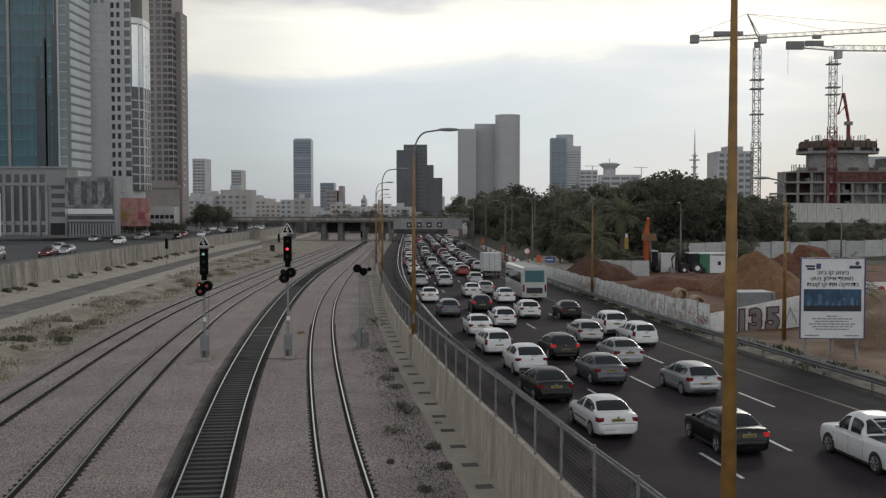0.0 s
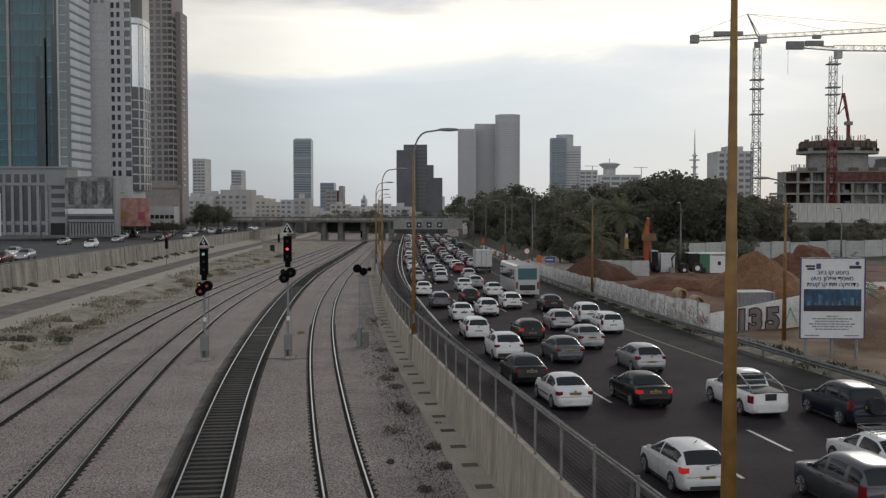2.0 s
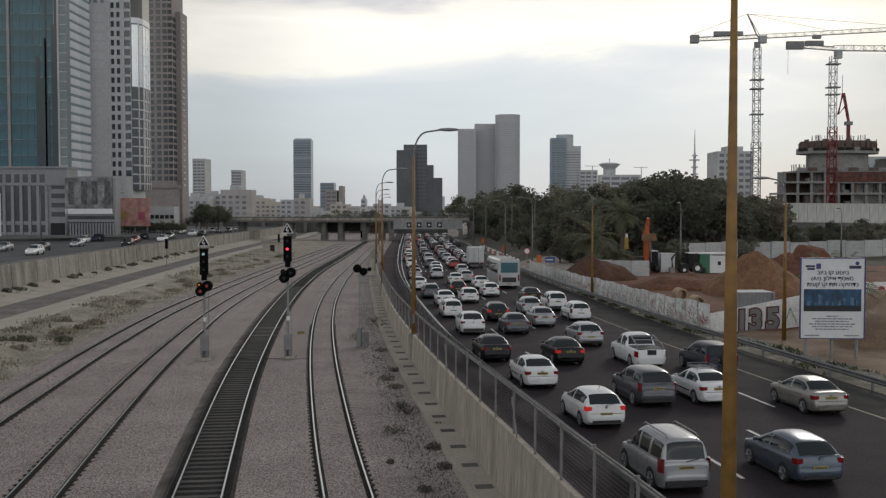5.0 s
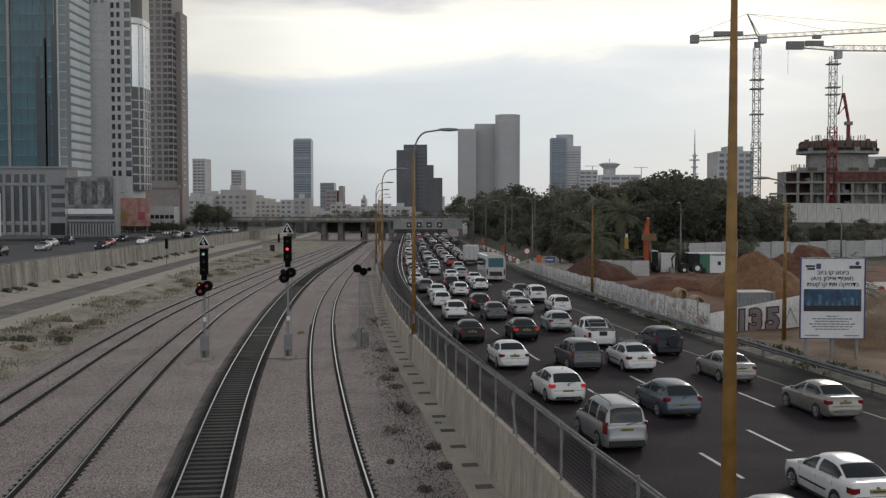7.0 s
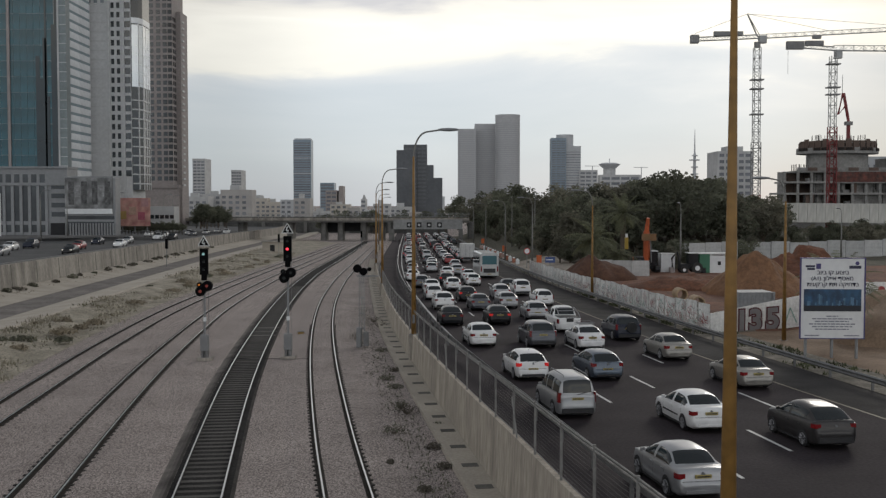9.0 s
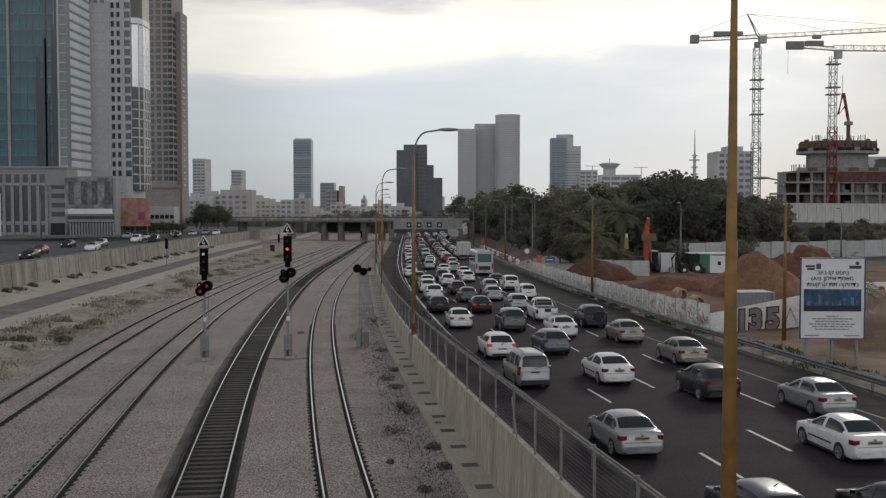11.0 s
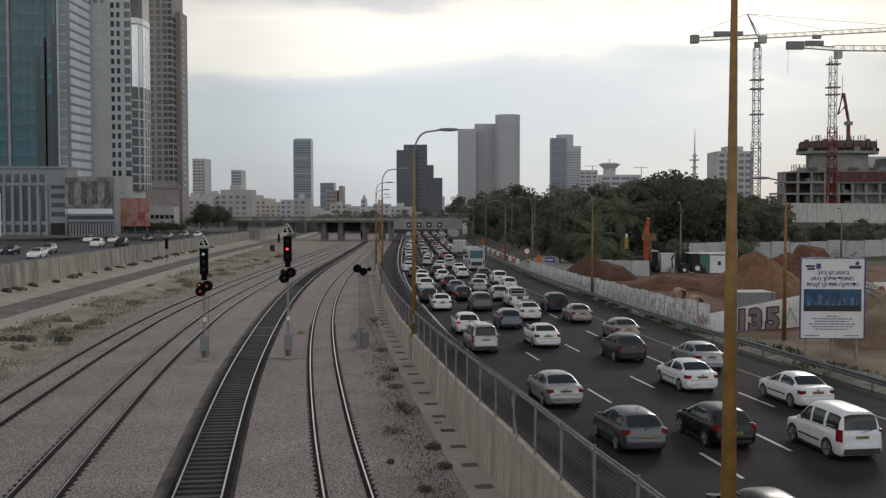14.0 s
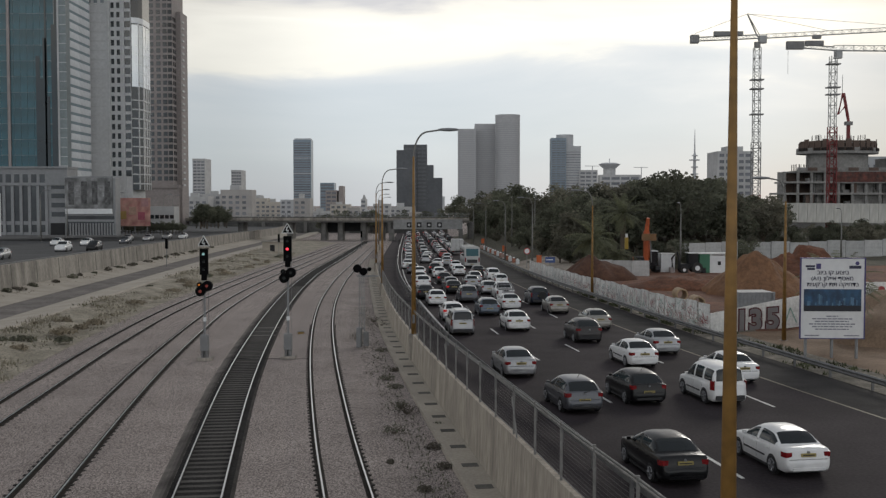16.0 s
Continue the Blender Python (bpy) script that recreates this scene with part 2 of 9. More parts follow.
def build_road():
    m = Mesh()
    m.sweep(line_along(EDGE, -60, 460, 2.0), [(-3.0, -0.12), (-3.0, 0), (18.25, 0), (18.25, -0.12)], closed=False)
    m.f = [tuple(reversed(q)) for q in m.f]
    solo("road", m, ASPHALT, "dark worn asphalt motorway carriageway", "road", "structure")
    m = Mesh()
    m.sweep([line_along(EDGE, y, y, 1, 0.004, 14.52 * narrow(y))[0] for y in range(-20, 331, 3)], [(0, 0), (3.6, 0)], closed=False)
    m.f = [tuple(reversed(q)) for q in m.f]
    solo("hard_shoulder", m, mat("dusty shoulder asphalt", (0.062, 0.058, 0.056), 0.92, vary=0.4, scale=2.5, fine=9, bump=0.2, spec=0.12), "dusty grey asphalt hard shoulder beside the guard rail", "road", "structure")
    marks = thing("lane_markings", "white dashed and yellow lane lines on asphalt", "road marking", kind="structure")
    for off, start in ((4.29, 33.9), (7.68, 37.25), (11.13, 31.75)):
        y = start - 13.3 * 4
        while y < 330:
            d = Mesh()
            d.sweep(line_along(EDGE, y, min(y + 3.6, 332), 2.0, 0.006, off * narrow(y)), [(-0.075, 0), (0.075, 0)], closed=False)
            d.f = [tuple(reversed(q)) for q in d.f]
            part("dash", d, PAINT, marks)
            y += 13.3
    for off, ma in ((0.75, PAINT), (14.4, YELLOW_PAINT)):
        d = Mesh()
        pts = [line_along(EDGE, y, y, 1, 0.006, off * narrow(y))[0] for y in range(-20, 401, 3)]
        d.sweep(pts, [(-0.075, 0), (0.075, 0)], closed=False)
        d.f = [tuple(reversed(q)) for q in d.f]
        part("edge_line", d, ma, marks, "yellow edge line" if ma is YELLOW_PAINT else "")


def build_tracks():
    head = [(-0.03, 0.02), (-0.03, 0.0), (-0.012, -0.03), (-0.012, -0.12), (-0.065, -0.14), (0.065, -0.14), (0.012, -0.12), (0.012, -0.03), (0.03, 0.0), (0.03, 0.02)]
    sl = Mesh().box(-0.98, 0.98, -0.13, 0.13, -0.2, 0.0, 0.02)
    wood = mat("grey concrete sleeper", (0.20, 0.19, 0.175), 0.9, vary=0.3, scale=0.6, fine=10, per_piece=0.2)
    dark = mat("oily concrete sleeper", (0.115, 0.108, 0.10), 0.9, vary=0.3, scale=0.6, fine=10, per_piece=0.15, spec=0.12)
    sm, sd = sl.mesh("sleeper", wood), sl.mesh("sleeper_dark", dark)
    for k, f in enumerate(TRACKS):
        t = thing("railway_track", "oil-dark ballasted track with polished rails" if k == 2 else "ballasted railway track with two steel rails", "railway track", group="tracks side by side", kind="structure")
        for o in (-0.753, 0.753):
            r = Mesh()
            r.sweep(line_along(f, -40, 330, 2.0, 0.0, o), head)
            n = len(head)
            r.mi = [1 if i % n == n - 1 else 0 for i in range(len(r.f))]
            part("rail", r, [RUST, STEEL], t, smooth=False)
        bed = Mesh()
        top = -0.088 if k == 2 else -0.085
        inner = -0.109 if k == 2 else -0.089
        w = 1.0 if k == 2 else 1.5
        bed.sweep(line_along(f, -40, 330, 2.0), [(-w - 0.5, -0.18), (-w, top), (-0.86, top), (-0.7, inner), (0.7, inner), (0.86, top), (w, top), (w + 0.5, -0.18)], closed=False)
        bed.f = [tuple(reversed(q)) for q in bed.f]
        if k == 2:
            bed.mi = [1 if 1 <= i % 7 <= 5 else 0 for i in range(len(bed.f))]
        part("ballast_bed", bed, [GRAVEL, DARK_BALLAST], t)
        if k == 2:
            # oil spreads out over the gravel, more so on the outer side of the bend
            for o0, o1, v, sides in ((1.0, 1.13, .085, (-1, 1)), (1.13, 1.26, .15, (-1,)), (1.26, 1.42, .20, (-1,)), (1.42, 1.6, .24, (-1,)), (1.6, 1.85, .285, (-1,))):
                ma = mat(f"oil-stained gravel {round(v * 1000)}", (v, v * .9, v * .83), 0.95, vary=0.5, scale=1.2, fine=16, bump=0.9, grain=0.85, spec=0.12)
                for sgn in sides:
                    s = Mesh()
                    s.sweep(line_along(f, -40, 250, 2.0, 0.006), [(sgn * o0, -0.084 - (o0 - 1.0) * 0.17), (sgn * o1, -0.084 - (o1 - 1.0) * 0.17)], closed=False)
                    if sgn > 0:
                        s.f = [tuple(reversed(q)) for q in s.f]
                    part("stain_strip", s, ma, t)
        if k != 2:
            for o in (-0.753, 0.753):
                s = Mesh()
                s.sweep(line_along(f, -40, 300, 2.0, top + 0.006, o), [(-0.15, 0), (0.15, 0)], closed=False)
                s.f = [tuple(reversed(q)) for q in s.f]
                part("rust_strip", s, mat("rust-stained ballast", (0.05, 0.043, 0.037), 0.95, vary=0.4, scale=0.7, fine=14, bump=0.6, spec=0.12), t)
        if k != 2:
            # rail fastenings beside the rails
            c = Mesh()
            for i in range(90):
                yy = 26 + 0.62 * i
                for o in (-0.94, 0.94):
                    c.box(f(yy) + o - 0.05, f(yy) + o + 0.05, yy - 0.08, yy + 0.08, low(yy) + top - 0.02, low(yy) + top + 0.03)
            tagged(part("rail_fastenings", c, RUST, t), kind="stuff")
        y = 26.0
        while k == 2 and y < 125:
            s = f(y + 0.5) - f(y - 0.5)
            dusty = 73 < y < 81 and round(y / 0.62) % 4 == 0
            part("sleeper", sm if dusty else sd, None, t, at=pose(f(y), y, low(y) - (0.085 if dusty else 0.098), 0, 0, -math.degrees(math.atan(s)) * 1.0))
            y += 0.62


def build_wall_and_fence():
    m = Mesh()
    hgt = spline([(-30, 2.75), (16, 2.64), (19.6, 2.57), (22.6, 2.46), (25.6, 2.35), (28.6, 2.27), (34, 2.1), (58, 1.55), (100, 1.3), (320, 1.2)])
    rows = line_along(WALL, -40, 320, 2.0)
    for (a, b) in zip(rows, rows[1:]):
        pr = []
        for r in (a, b):
            h = hgt(r[1])
            pr.append([(r[0] + r[3] * o, r[1] + r[4] * o, r[2] + u) for o, u in ((-0.02, -0.2), (0.06, h), (0.22, h), (0.26, -0.2))])
        for k in range(3):
            m.quad(pr[0][k], pr[0][k + 1], pr[1][k + 1], pr[1][k])
    w = solo("wall_rail_side", m, mat("beige stained concrete", (0.46, 0.405, 0.335), 0.9, vary=0.42, scale=1.4, fine=7, bump=0.2, streak=0.2), "stained concrete retaining wall between railway and road", "wall", "structure")
    # joints and buttress ribs of the wall
    rib = Mesh().box(-0.05, 0.03, -0.012, 0.012, 0, 1)
    rm = rib.mesh("joint", mat("dark wall joint", (0.20, 0.185, 0.155), 0.95, vary=0.2))
    y = 14.0
    while y < 130:
        s = WALL(y + 0.5) - WALL(y - 0.5)
        ob = part("joint", rm, None, w, at=pose(WALL(y) + 0.035, y, low(y) - 0.1, 0, 3.0, -math.degrees(math.atan(s))) @ Matrix.Diagonal((1, 1, hgt(y) + 0.06, 1)))
        y += 2.0
    fence = thing("mesh_fence", "galvanised mesh fence on top of concrete wall", "fence")
    post = Mesh().box(-0.032, 0.032, -0.032, 0.032, 0, 1.53, .006).mesh("post", FENCE_STEEL)
    brace = Mesh().tube((0, -.75, 0), (0.0, 0, 1.15), 0.026, n=8).mesh("brace", FENCE_STEEL)
    y, k = 13.6, 0
    while y < 130:
        z = low(y) + hgt(y)
        part("post", post, None, fence, at=pose(WALL(y) + 0.14, y, z - 0.05))
        if k in (6, 11, 17, 24):
            part("brace", brace, None, fence, at=pose(WALL(y) + 0.08, y, z - 0.02, 0, 0, 8))
        y, k = y + 3.0, k + 1
    for u in (1.42, 1.34, 0.1):
        r = Mesh().path([(q[0] + 0.14, q[1], q[2] + hgt(q[1]) + u) for q in rows if 10 < q[1] < 180], 0.024 if u > 1.3 else 0.012, 6)
        part("top_rail" if u > 1.3 else "wire", r, FENCE_STEEL, fence)
    wires = Mesh()
    y = 12.0
    while y < 90:
        z = low(y) + hgt(y)
        x = WALL(y) + 0.14
        wires.quad((x, y - 0.004, z), (x, y + 0.004, z), (x, y + 0.004, z + 1.42), (x, y - 0.004, z + 1.42))
        y += 0.16
    for j in range(14):
        u = 0.1 + j * 0.1
        for a, b in zip(rows, rows[1:]):
            if 10 < a[1] < 120:
                p = [(q[0] + 0.145, q[1], q[2] + hgt(q[1]) + u) for q in (a, b)]
                wires.quad(p[0], p[1], (p[1][0], p[1][1], p[1][2] + 0.006), (p[0][0], p[0][1], p[0][2] + 0.006))
    tagged(part("mesh_wire", wires, FENCE_STEEL, fence), kind="stuff")
    # guard rails on both road sides
    for name, off, y0, y1, flip, lab in (("guard_rail", 0.0, -20, 400, 1, "grey steel guard rail along the road edge"), ("guard_rail", 17.85, 10, 330, -1, "weathered steel guard rail along the hard shoulder")):
        g = thing(name, lab, "guard rail")
        b = Mesh()
        b.sweep(line_along(EDGE, y0, y1, 2.0, 0, off), [(0, 0.42), (0.07 * flip, 0.5), (0, 0.56), (0, 0.6), (0.07 * flip, 0.68), (0, 0.75), (-0.02 * flip, 0.75), (-0.02 * flip, 0.42)])
        part("beam", b, DULL_STEEL if off else GALV, g)
        pm = Mesh().box(-0.06, 0.06, -0.05, 0.05, -0.1, 0.72).mesh("guard_post", DULL_STEEL)
        y = max(y0, 12)
        while y < 200:
            ln = line_along(EDGE, y, y, 1, 0, off - 0.09 * flip)[0]
            part("post", pm, None, g, at=pose(ln[0], ln[1], ln[2]))
            y += 4.0
    # cable trough with cover slots
    c = Mesh()
    c.sweep(line_along(WALL, -40, 200, 2.0), [(-1.02, -0.2), (-1.02, 0.04), (-0.9, 0.04), (-0.9, 0.0), (-0.02, 0.0), (-0.02, -0.2)], closed=False)
    c.f = [tuple(reversed(q)) for q in c.f]
    tr = solo("cable_trough", c, PALE_CONCRETE, "pale concrete cable trough along wall foot", "cable trough", "structure")
    slot = Mesh().box(-0.29, 0.29, -0.24, 0.24, -0.01, 0.012, 0.02).mesh("cover", mat("dark trough cover", (0.10, 0.095, 0.085), 0.9, vary=0.3, scale=0.4, per_piece=0.35))
    y = 28.0
    while y < 150:
        s = WALL(y + 0.5) - WALL(y - 0.5)
        part("cover", slot, None, tr, at=pose(WALL(y) - 0.42, y, low(y), 0, 0, -math.degrees(math.atan(s))))
        y += 2.8


def build_left_bank():
    # opposite carriageway on its retaining wall, drainage channel and weedy bank
    m = Mesh()
    rows = line_along(LEFT, -70, 520, 4.0)
    m.sweep(rows, [(0.0, -0.2), (-0.25, 3.1), (-0.6, 3.1), (-0.6, -0.2)], closed=True)
    solo("wall_left_road", m, CONCRETE, "long stained concrete retaining wall below the opposite road", "wall", "structure")
    rib = Mesh().box(-0.05, 0.05, -0.02, 0.02, 0, 3.1).mesh("joint", mat("faint wall joint", (0.33, 0.31, 0.275), 0.9))
    y = 60.0
    for ob in bpy.data.objects:
        if ob.name == "wall_left_road":
            while y < 300:
                part("joint", rib, None, ob, at=pose(LEFT(y) + 0.02, y, low(y) - 0.1, 0, -4.5, 0))
                y += 9.0
    m = Mesh()
    m.sweep(rows, [(-0.6, 2.55), (-40, 2.75), (-240, 2.9)], closed=False)
    solo("road_opposite", m, OLD_ASPHALT, "grey asphalt opposite carriageway beyond the wall", "road", "structure")
    m = Mesh()
    m.sweep(rows, [(0.0, 0.5), (1.2, 0.25), (4.4, -0.08)], closed=False)
    m.f = [tuple(reversed(q)) for q in m.f]
    solo("wall_apron", m, PALE_CONCRETE, "pale sloping apron at the foot of the wall", "pavement", "structure")
    m = Mesh()
    m.sweep(rows, [(4.4, -0.1), (9.1, -0.06)], closed=False)
    m.f = [tuple(reversed(q)) for q in m.f]
    solo("service_lane", m, mat("dusty grey paving", (0.225, 0.205, 0.19), 0.9, vary=0.35, scale=3, fine=2, bump=0.3, grain=0.7, crisp=0.12, spec=0.12), "grey paved drainage lane below the retaining wall", "pavement", "structure")
    m = Mesh()
    m.sweep(rows, [(9.1, -0.1), (9.1, 0.12), (12.6, 0.42), (13.2, 0.0)], closed=False)
    m.f = [tuple(reversed(q)) for q in m.f]
    solo("channel_kerb", m, PALE_CONCRETE, "pale concrete apron of the drainage lane", "kerb", "structure")
    m = Mesh()
    ys = [22 + 3 * i for i in range(100)]
    for j, y in enumerate(ys):
        for i in range(13):
            a, b = LEFT(y) + 12.9, TRACKS[0](y) - 2.4
            x = a + (b - a) * i / 12
            h = 0.55 * math.sin(math.pi * min(1, i / 12 + 0.3)) + 0.45 * noise.noise((x * 0.25, y * 0.12, 0)) * (0 < i < 12)
            m.v.append((x, y, low(y) - 0.14 + max(0, h) * (i < 12)))
    m.f = [(j * 13 + i, j * 13 + i + 1, (j + 1) * 13 + i + 1, (j + 1) * 13 + i) for j in range(99) for i in range(12)]
    m.mi = [0] * len(m.f)
    solo("weedy_bank", m, DRY_SOIL, "dry weedy earth bank beside the tracks", "ground", "structure", smooth=True)
    # weeds
    for name, colr, cnt, sd in (("dry_weeds", (0.33, 0.295, 0.225), 2200, 3), ("green_weeds", (0.20, 0.185, 0.125), 450, 4)):
        rnd = random.Random(sd)
        w = Mesh()
        for _ in range(cnt):
            y = 42 + 200 * rnd.random() ** 1.5
            a, b = LEFT(y) + 12.8, TRACKS[0](y) - 2.6
            u = rnd.random()
            if rnd.random() < 0.22:
                x = LEFT(y) + rnd.uniform(0.2, 1.6)
            else:
                x = a + (b - a) * u
            if noise.noise((x * 0.2, y * 0.1, sd)) < (-0.05 if x > a else -1):
                continue
            z = low(y) + 0.1 + 0.4 * math.sin(math.pi * min(1, u + 0.3)) * (x > a)
            h, a2 = rnd.uniform(0.07, 0.26), rnd.random() * 6.28
            dx, dy = 0.3 * math.cos(a2) * h, 0.3 * math.sin(a2) * h
            for q in range(9):
                ox, oy = rnd.gauss(0, 0.5), rnd.gauss(0, 0.5)
                w.quad((x + ox - dx, y + oy - dy, z), (x + ox + dx, y + oy + dy, z), (x + ox + dy * 2, y + oy - dx, z + h))
        solo(name, w, mat(name, colr, 0.9, vary=0.4, scale=2, fine=3, bump=0), "dry straw-coloured weeds" if sd == 3 else "low dusty green weeds on the bank", "weeds", "stuff")


build_ground()
build_road()
build_tracks()
build_wall_and_fence()
build_left_bank()


# ---- towers, bridge and skyline ----
TEAL = mat("teal curtain glass", (0.027, 0.105, 0.132), 0.15, vary=0.4, scale=14, fine=0.2, bump=0, per_piece=0.12, spec=0.45)
DARK_GLASS = mat("dark window glass", (0.025, 0.03, 0.034), 0.12, vary=0.3, scale=4, fine=0.4, bump=0, per_piece=0.35, spec=0.7)
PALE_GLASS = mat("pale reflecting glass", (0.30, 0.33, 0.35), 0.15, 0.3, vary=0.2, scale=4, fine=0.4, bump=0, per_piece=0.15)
STONE = mat("grey stone cladding", (0.57, 0.57, 0.565), 0.6, vary=0.15, scale=9, fine=1.5, bump=0.05)
PALE_STONE = mat("pale stone cladding", (0.54, 0.54, 0.53), 0.6, vary=0.15, scale=9, fine=1.5, bump=0.05)
BROWN_STONE = mat("brown stone cladding", (0.34, 0.30, 0.285), 0.85, vary=0.2, scale=9, fine=1.5, bump=0.05)
PODIUM_STONE = mat("dim grey podium stone", (0.27, 0.275, 0.28), 0.6, vary=0.15, scale=9, fine=1.5, bump=0.05)
DIM_GLASS = mat("dim podium glass", (0.055, 0.06, 0.065), 0.2, vary=0.3, scale=3, fine=0.5, bump=0, per_piece=0.3, spec=0.5)
BRIGHT_BAND = mat("polished pale band", (0.86, 0.87, 0.87), 0.25, 0.0, vary=0.15, scale=6, fine=0.8, bump=0)
WHITE_PANEL = mat("white cladding panel", (0.74, 0.75, 0.75), 0.35, vary=0.12, scale=7, fine=1.5, bump=0.05)
# far facade colours are lifted to stand in for the haze of distance
HAZE_GREY = mat("far grey facade", (0.47, 0.48, 0.49), 0.8, vary=0.12, scale=20, fine=0.5, bump=0)
HAZE_PALE = mat("far pale facade", (0.49, 0.49, 0.485), 0.85, vary=0.2, scale=15, fine=0.4, bump=0)
HAZE_BLUE = mat("far blue glass", (0.22, 0.28, 0.33), 0.3, vary=0.2, scale=20, fine=0.5, bump=0)
HAZE_DARK = mat("far black glass", (0.085, 0.09, 0.10), 0.3, vary=0.25, scale=20, fine=0.5, bump=0)
FAR_WINDOW = mat("far window", (0.17, 0.18, 0.20), 0.4, vary=0.2, scale=5, fine=0.4, bump=0, per_piece=0.3)


def block(name, label, x0, x1, y0, y1, z0, z1, material, pname="wall", bevel=0.0):
    t = thing(name, label, "building", (x0 + x1) / 2, (y0 + y1) / 2, z0)
    w, d = (x1 - x0) / 2, (y1 - y0) / 2
    part(pname, Mesh().box(-w, w, -d, d, 0, z1 - z0, bevel), material, t)
    return t, w, d, z1 - z0


def front_windows(t, w, d, zs, xs, ww, wh, material, deep=0.12, name="window"):
    me = Mesh().box(-ww / 2, ww / 2, -deep / 2, deep, -wh / 2, wh / 2).mesh(name, material)
    for z in zs:
        for x in xs:
            part(name, me, None, t, at=pose(x, -d, z))


def side_windows(t, w, d, zs, ys, ww, wh, material, deep=0.12, name="window"):
    me = Mesh().box(-deep, deep / 2, -ww / 2, ww / 2, -wh / 2, wh / 2).mesh(name, material)
    for z in zs:
        for y in ys:
            part(name, me, None, t, at=pose(w, y, z))


def frange(a, b, s):
    out = []
    while a < b:
        out.append(a)
        a += s
    return out


def build_towers():
    # teal glass tower on its podium
    t, w, d, h = block("glass_tower", "teal mirrored glass office tower with stone edge", -111.2, -85.8, 235, 236.5, 16, 92, STONE)
    me = Mesh().box(-0.72, 0.72, -0.05, 0.05, -1.72, 1.72).mesh("pane", TEAL)
    for z in frange(2.2, 75, 3.5):
        for x in frange(-5.6, 12.2, 1.5):
            part("pane", me, None, t, at=pose(x, -d - 0.04, z))
    part("corner_mullion", Mesh().box(1.3, 1.9, -d - 0.5, -d, 0, 76), BROWN_STONE, t)
    gl = mat("near black reflection tone", (0.012, 0.022, 0.028), 0.1, vary=0.3, scale=5, fine=0.3, bump=0)
    part("side_glazing", Mesh().box(w - 0.4, w + 1.6, -d + 0.2, d + 1.2, 0.5, 76), mat("grey-green panel", (0.20, 0.235, 0.24), 0.4, vary=0.2, scale=4, fine=1.5, bump=0), t, "grey-green clad tower edge")
    for z in frange(1.5, 75, 2.1):
        part("panel_joint", Mesh().box(w - 0.38, w + 1.62, -d + 0.15, -d + 0.25, z, z + 0.12), STONE, t)
    # ragged dark reflections in the glass, painted as near-black strips
    for k, (x0, x1, zt) in enumerate(((7.6, 8.5, 26), (8.5, 9.2, 21), (9.2, 10.1, 30), (10.1, 10.7, 17), (11.1, 11.8, 33), (11.8, 12.35, 75.5), (9.6, 10.0, 64))):
        part("reflecting_strip", Mesh().box(x0, x1, -d - 0.16, -d - 0.05, 0, zt), gl, t, "dark strip painted as a reflection in the glass")
    # striped block: pale floors and dark window bands on the street side
    t, w, d, h = block("striped_office_block", "office block with white and grey horizontal bands", -93.4, -84.9, 238, 253, 2.5, 95, STONE)
    band = Mesh().box(-0.1, 0.14, -7.4, 7.4, -0.72, 0.72).mesh("band", BRIGHT_BAND)
    win = Mesh().box(-0.1, 0.06, -7.4, 7.4, -0.36, 0.36).mesh("window_band", mat("pale teal glazing", (0.30, 0.37, 0.39), 0.2, vary=0.15, scale=6, fine=0.5, bump=0))
    for z in frange(13.6, 92, 2.1):
        part("band", band, None, t, at=pose(w, 0, z))
        part("window_band", win, None, t, at=pose(w, 0, z + 1.05))
    fw = Mesh().box(-1.2, 1.2, -0.1, 0.1, -0.5, 0.5).mesh("window", DARK_GLASS)
    # grey stepped tower
    t, w, d, h = block("stepped_grey_tower", "grey stone tower with window columns and glazed corner", -87, -75.6, 255, 266, 2.5, 78, STONE)
    cx = -(87 + 75.6) / 2
    front_windows(t, w, d, frange(14, 74, 2.25), [-80.0 - cx, -78.6 - cx], 0.75, 1.35, DARK_GLASS)
    me = Mesh().box(-2.3, 2.3, -0.06, 0.06, -0.18, 0.18).mesh("ledge", PALE_STONE)
    for z in frange(14.4, 62, 2.25):
        part("ledge", me, None, t, at=pose(-84.0 - cx, -d - 0.04, z))
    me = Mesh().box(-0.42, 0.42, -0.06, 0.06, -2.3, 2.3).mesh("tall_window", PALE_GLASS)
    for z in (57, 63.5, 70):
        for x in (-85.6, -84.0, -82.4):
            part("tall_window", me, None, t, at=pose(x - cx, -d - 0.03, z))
    part("pier", Mesh().box(-81.2 - cx, -80.6 - cx, -d - 0.45, -d, 0, 75), PALE_STONE, t)
    part("pier", Mesh().box(-77.6 - cx, -77.1 - cx, -d - 0.45, -d, 0, 75), STONE, t)
    front_windows(t, w, d, frange(14, 60, 2.25), [-76.4 - cx], 1.3, 1.5, DARK_GLASS)
    # rounded glazed bay at the corner
    bay = [(w + 0.1, -d + 0.1), (w + 1.5, -d + 1.2), (w + 2.0, -d + 3), (w + 2.0, d - 2), (w + 1.2, d - 0.5), (w, d)]
    part("corner_bay", Mesh().prism(bay, 10, 57.5), DARK_GLASS, t, "curved glazed corner bay")
    big = [(w + 0.1 + (x - w - 0.1) * 1.06, y * 1.01) for x, y in bay]
    ring = Mesh().prism(big, -0.16, 0.16).mesh("floor_ring", PALE_STONE)
    for z in frange(11.5, 34, 2.25):
        part("floor_ring", ring, None, t, at=pose(0, 0, z))
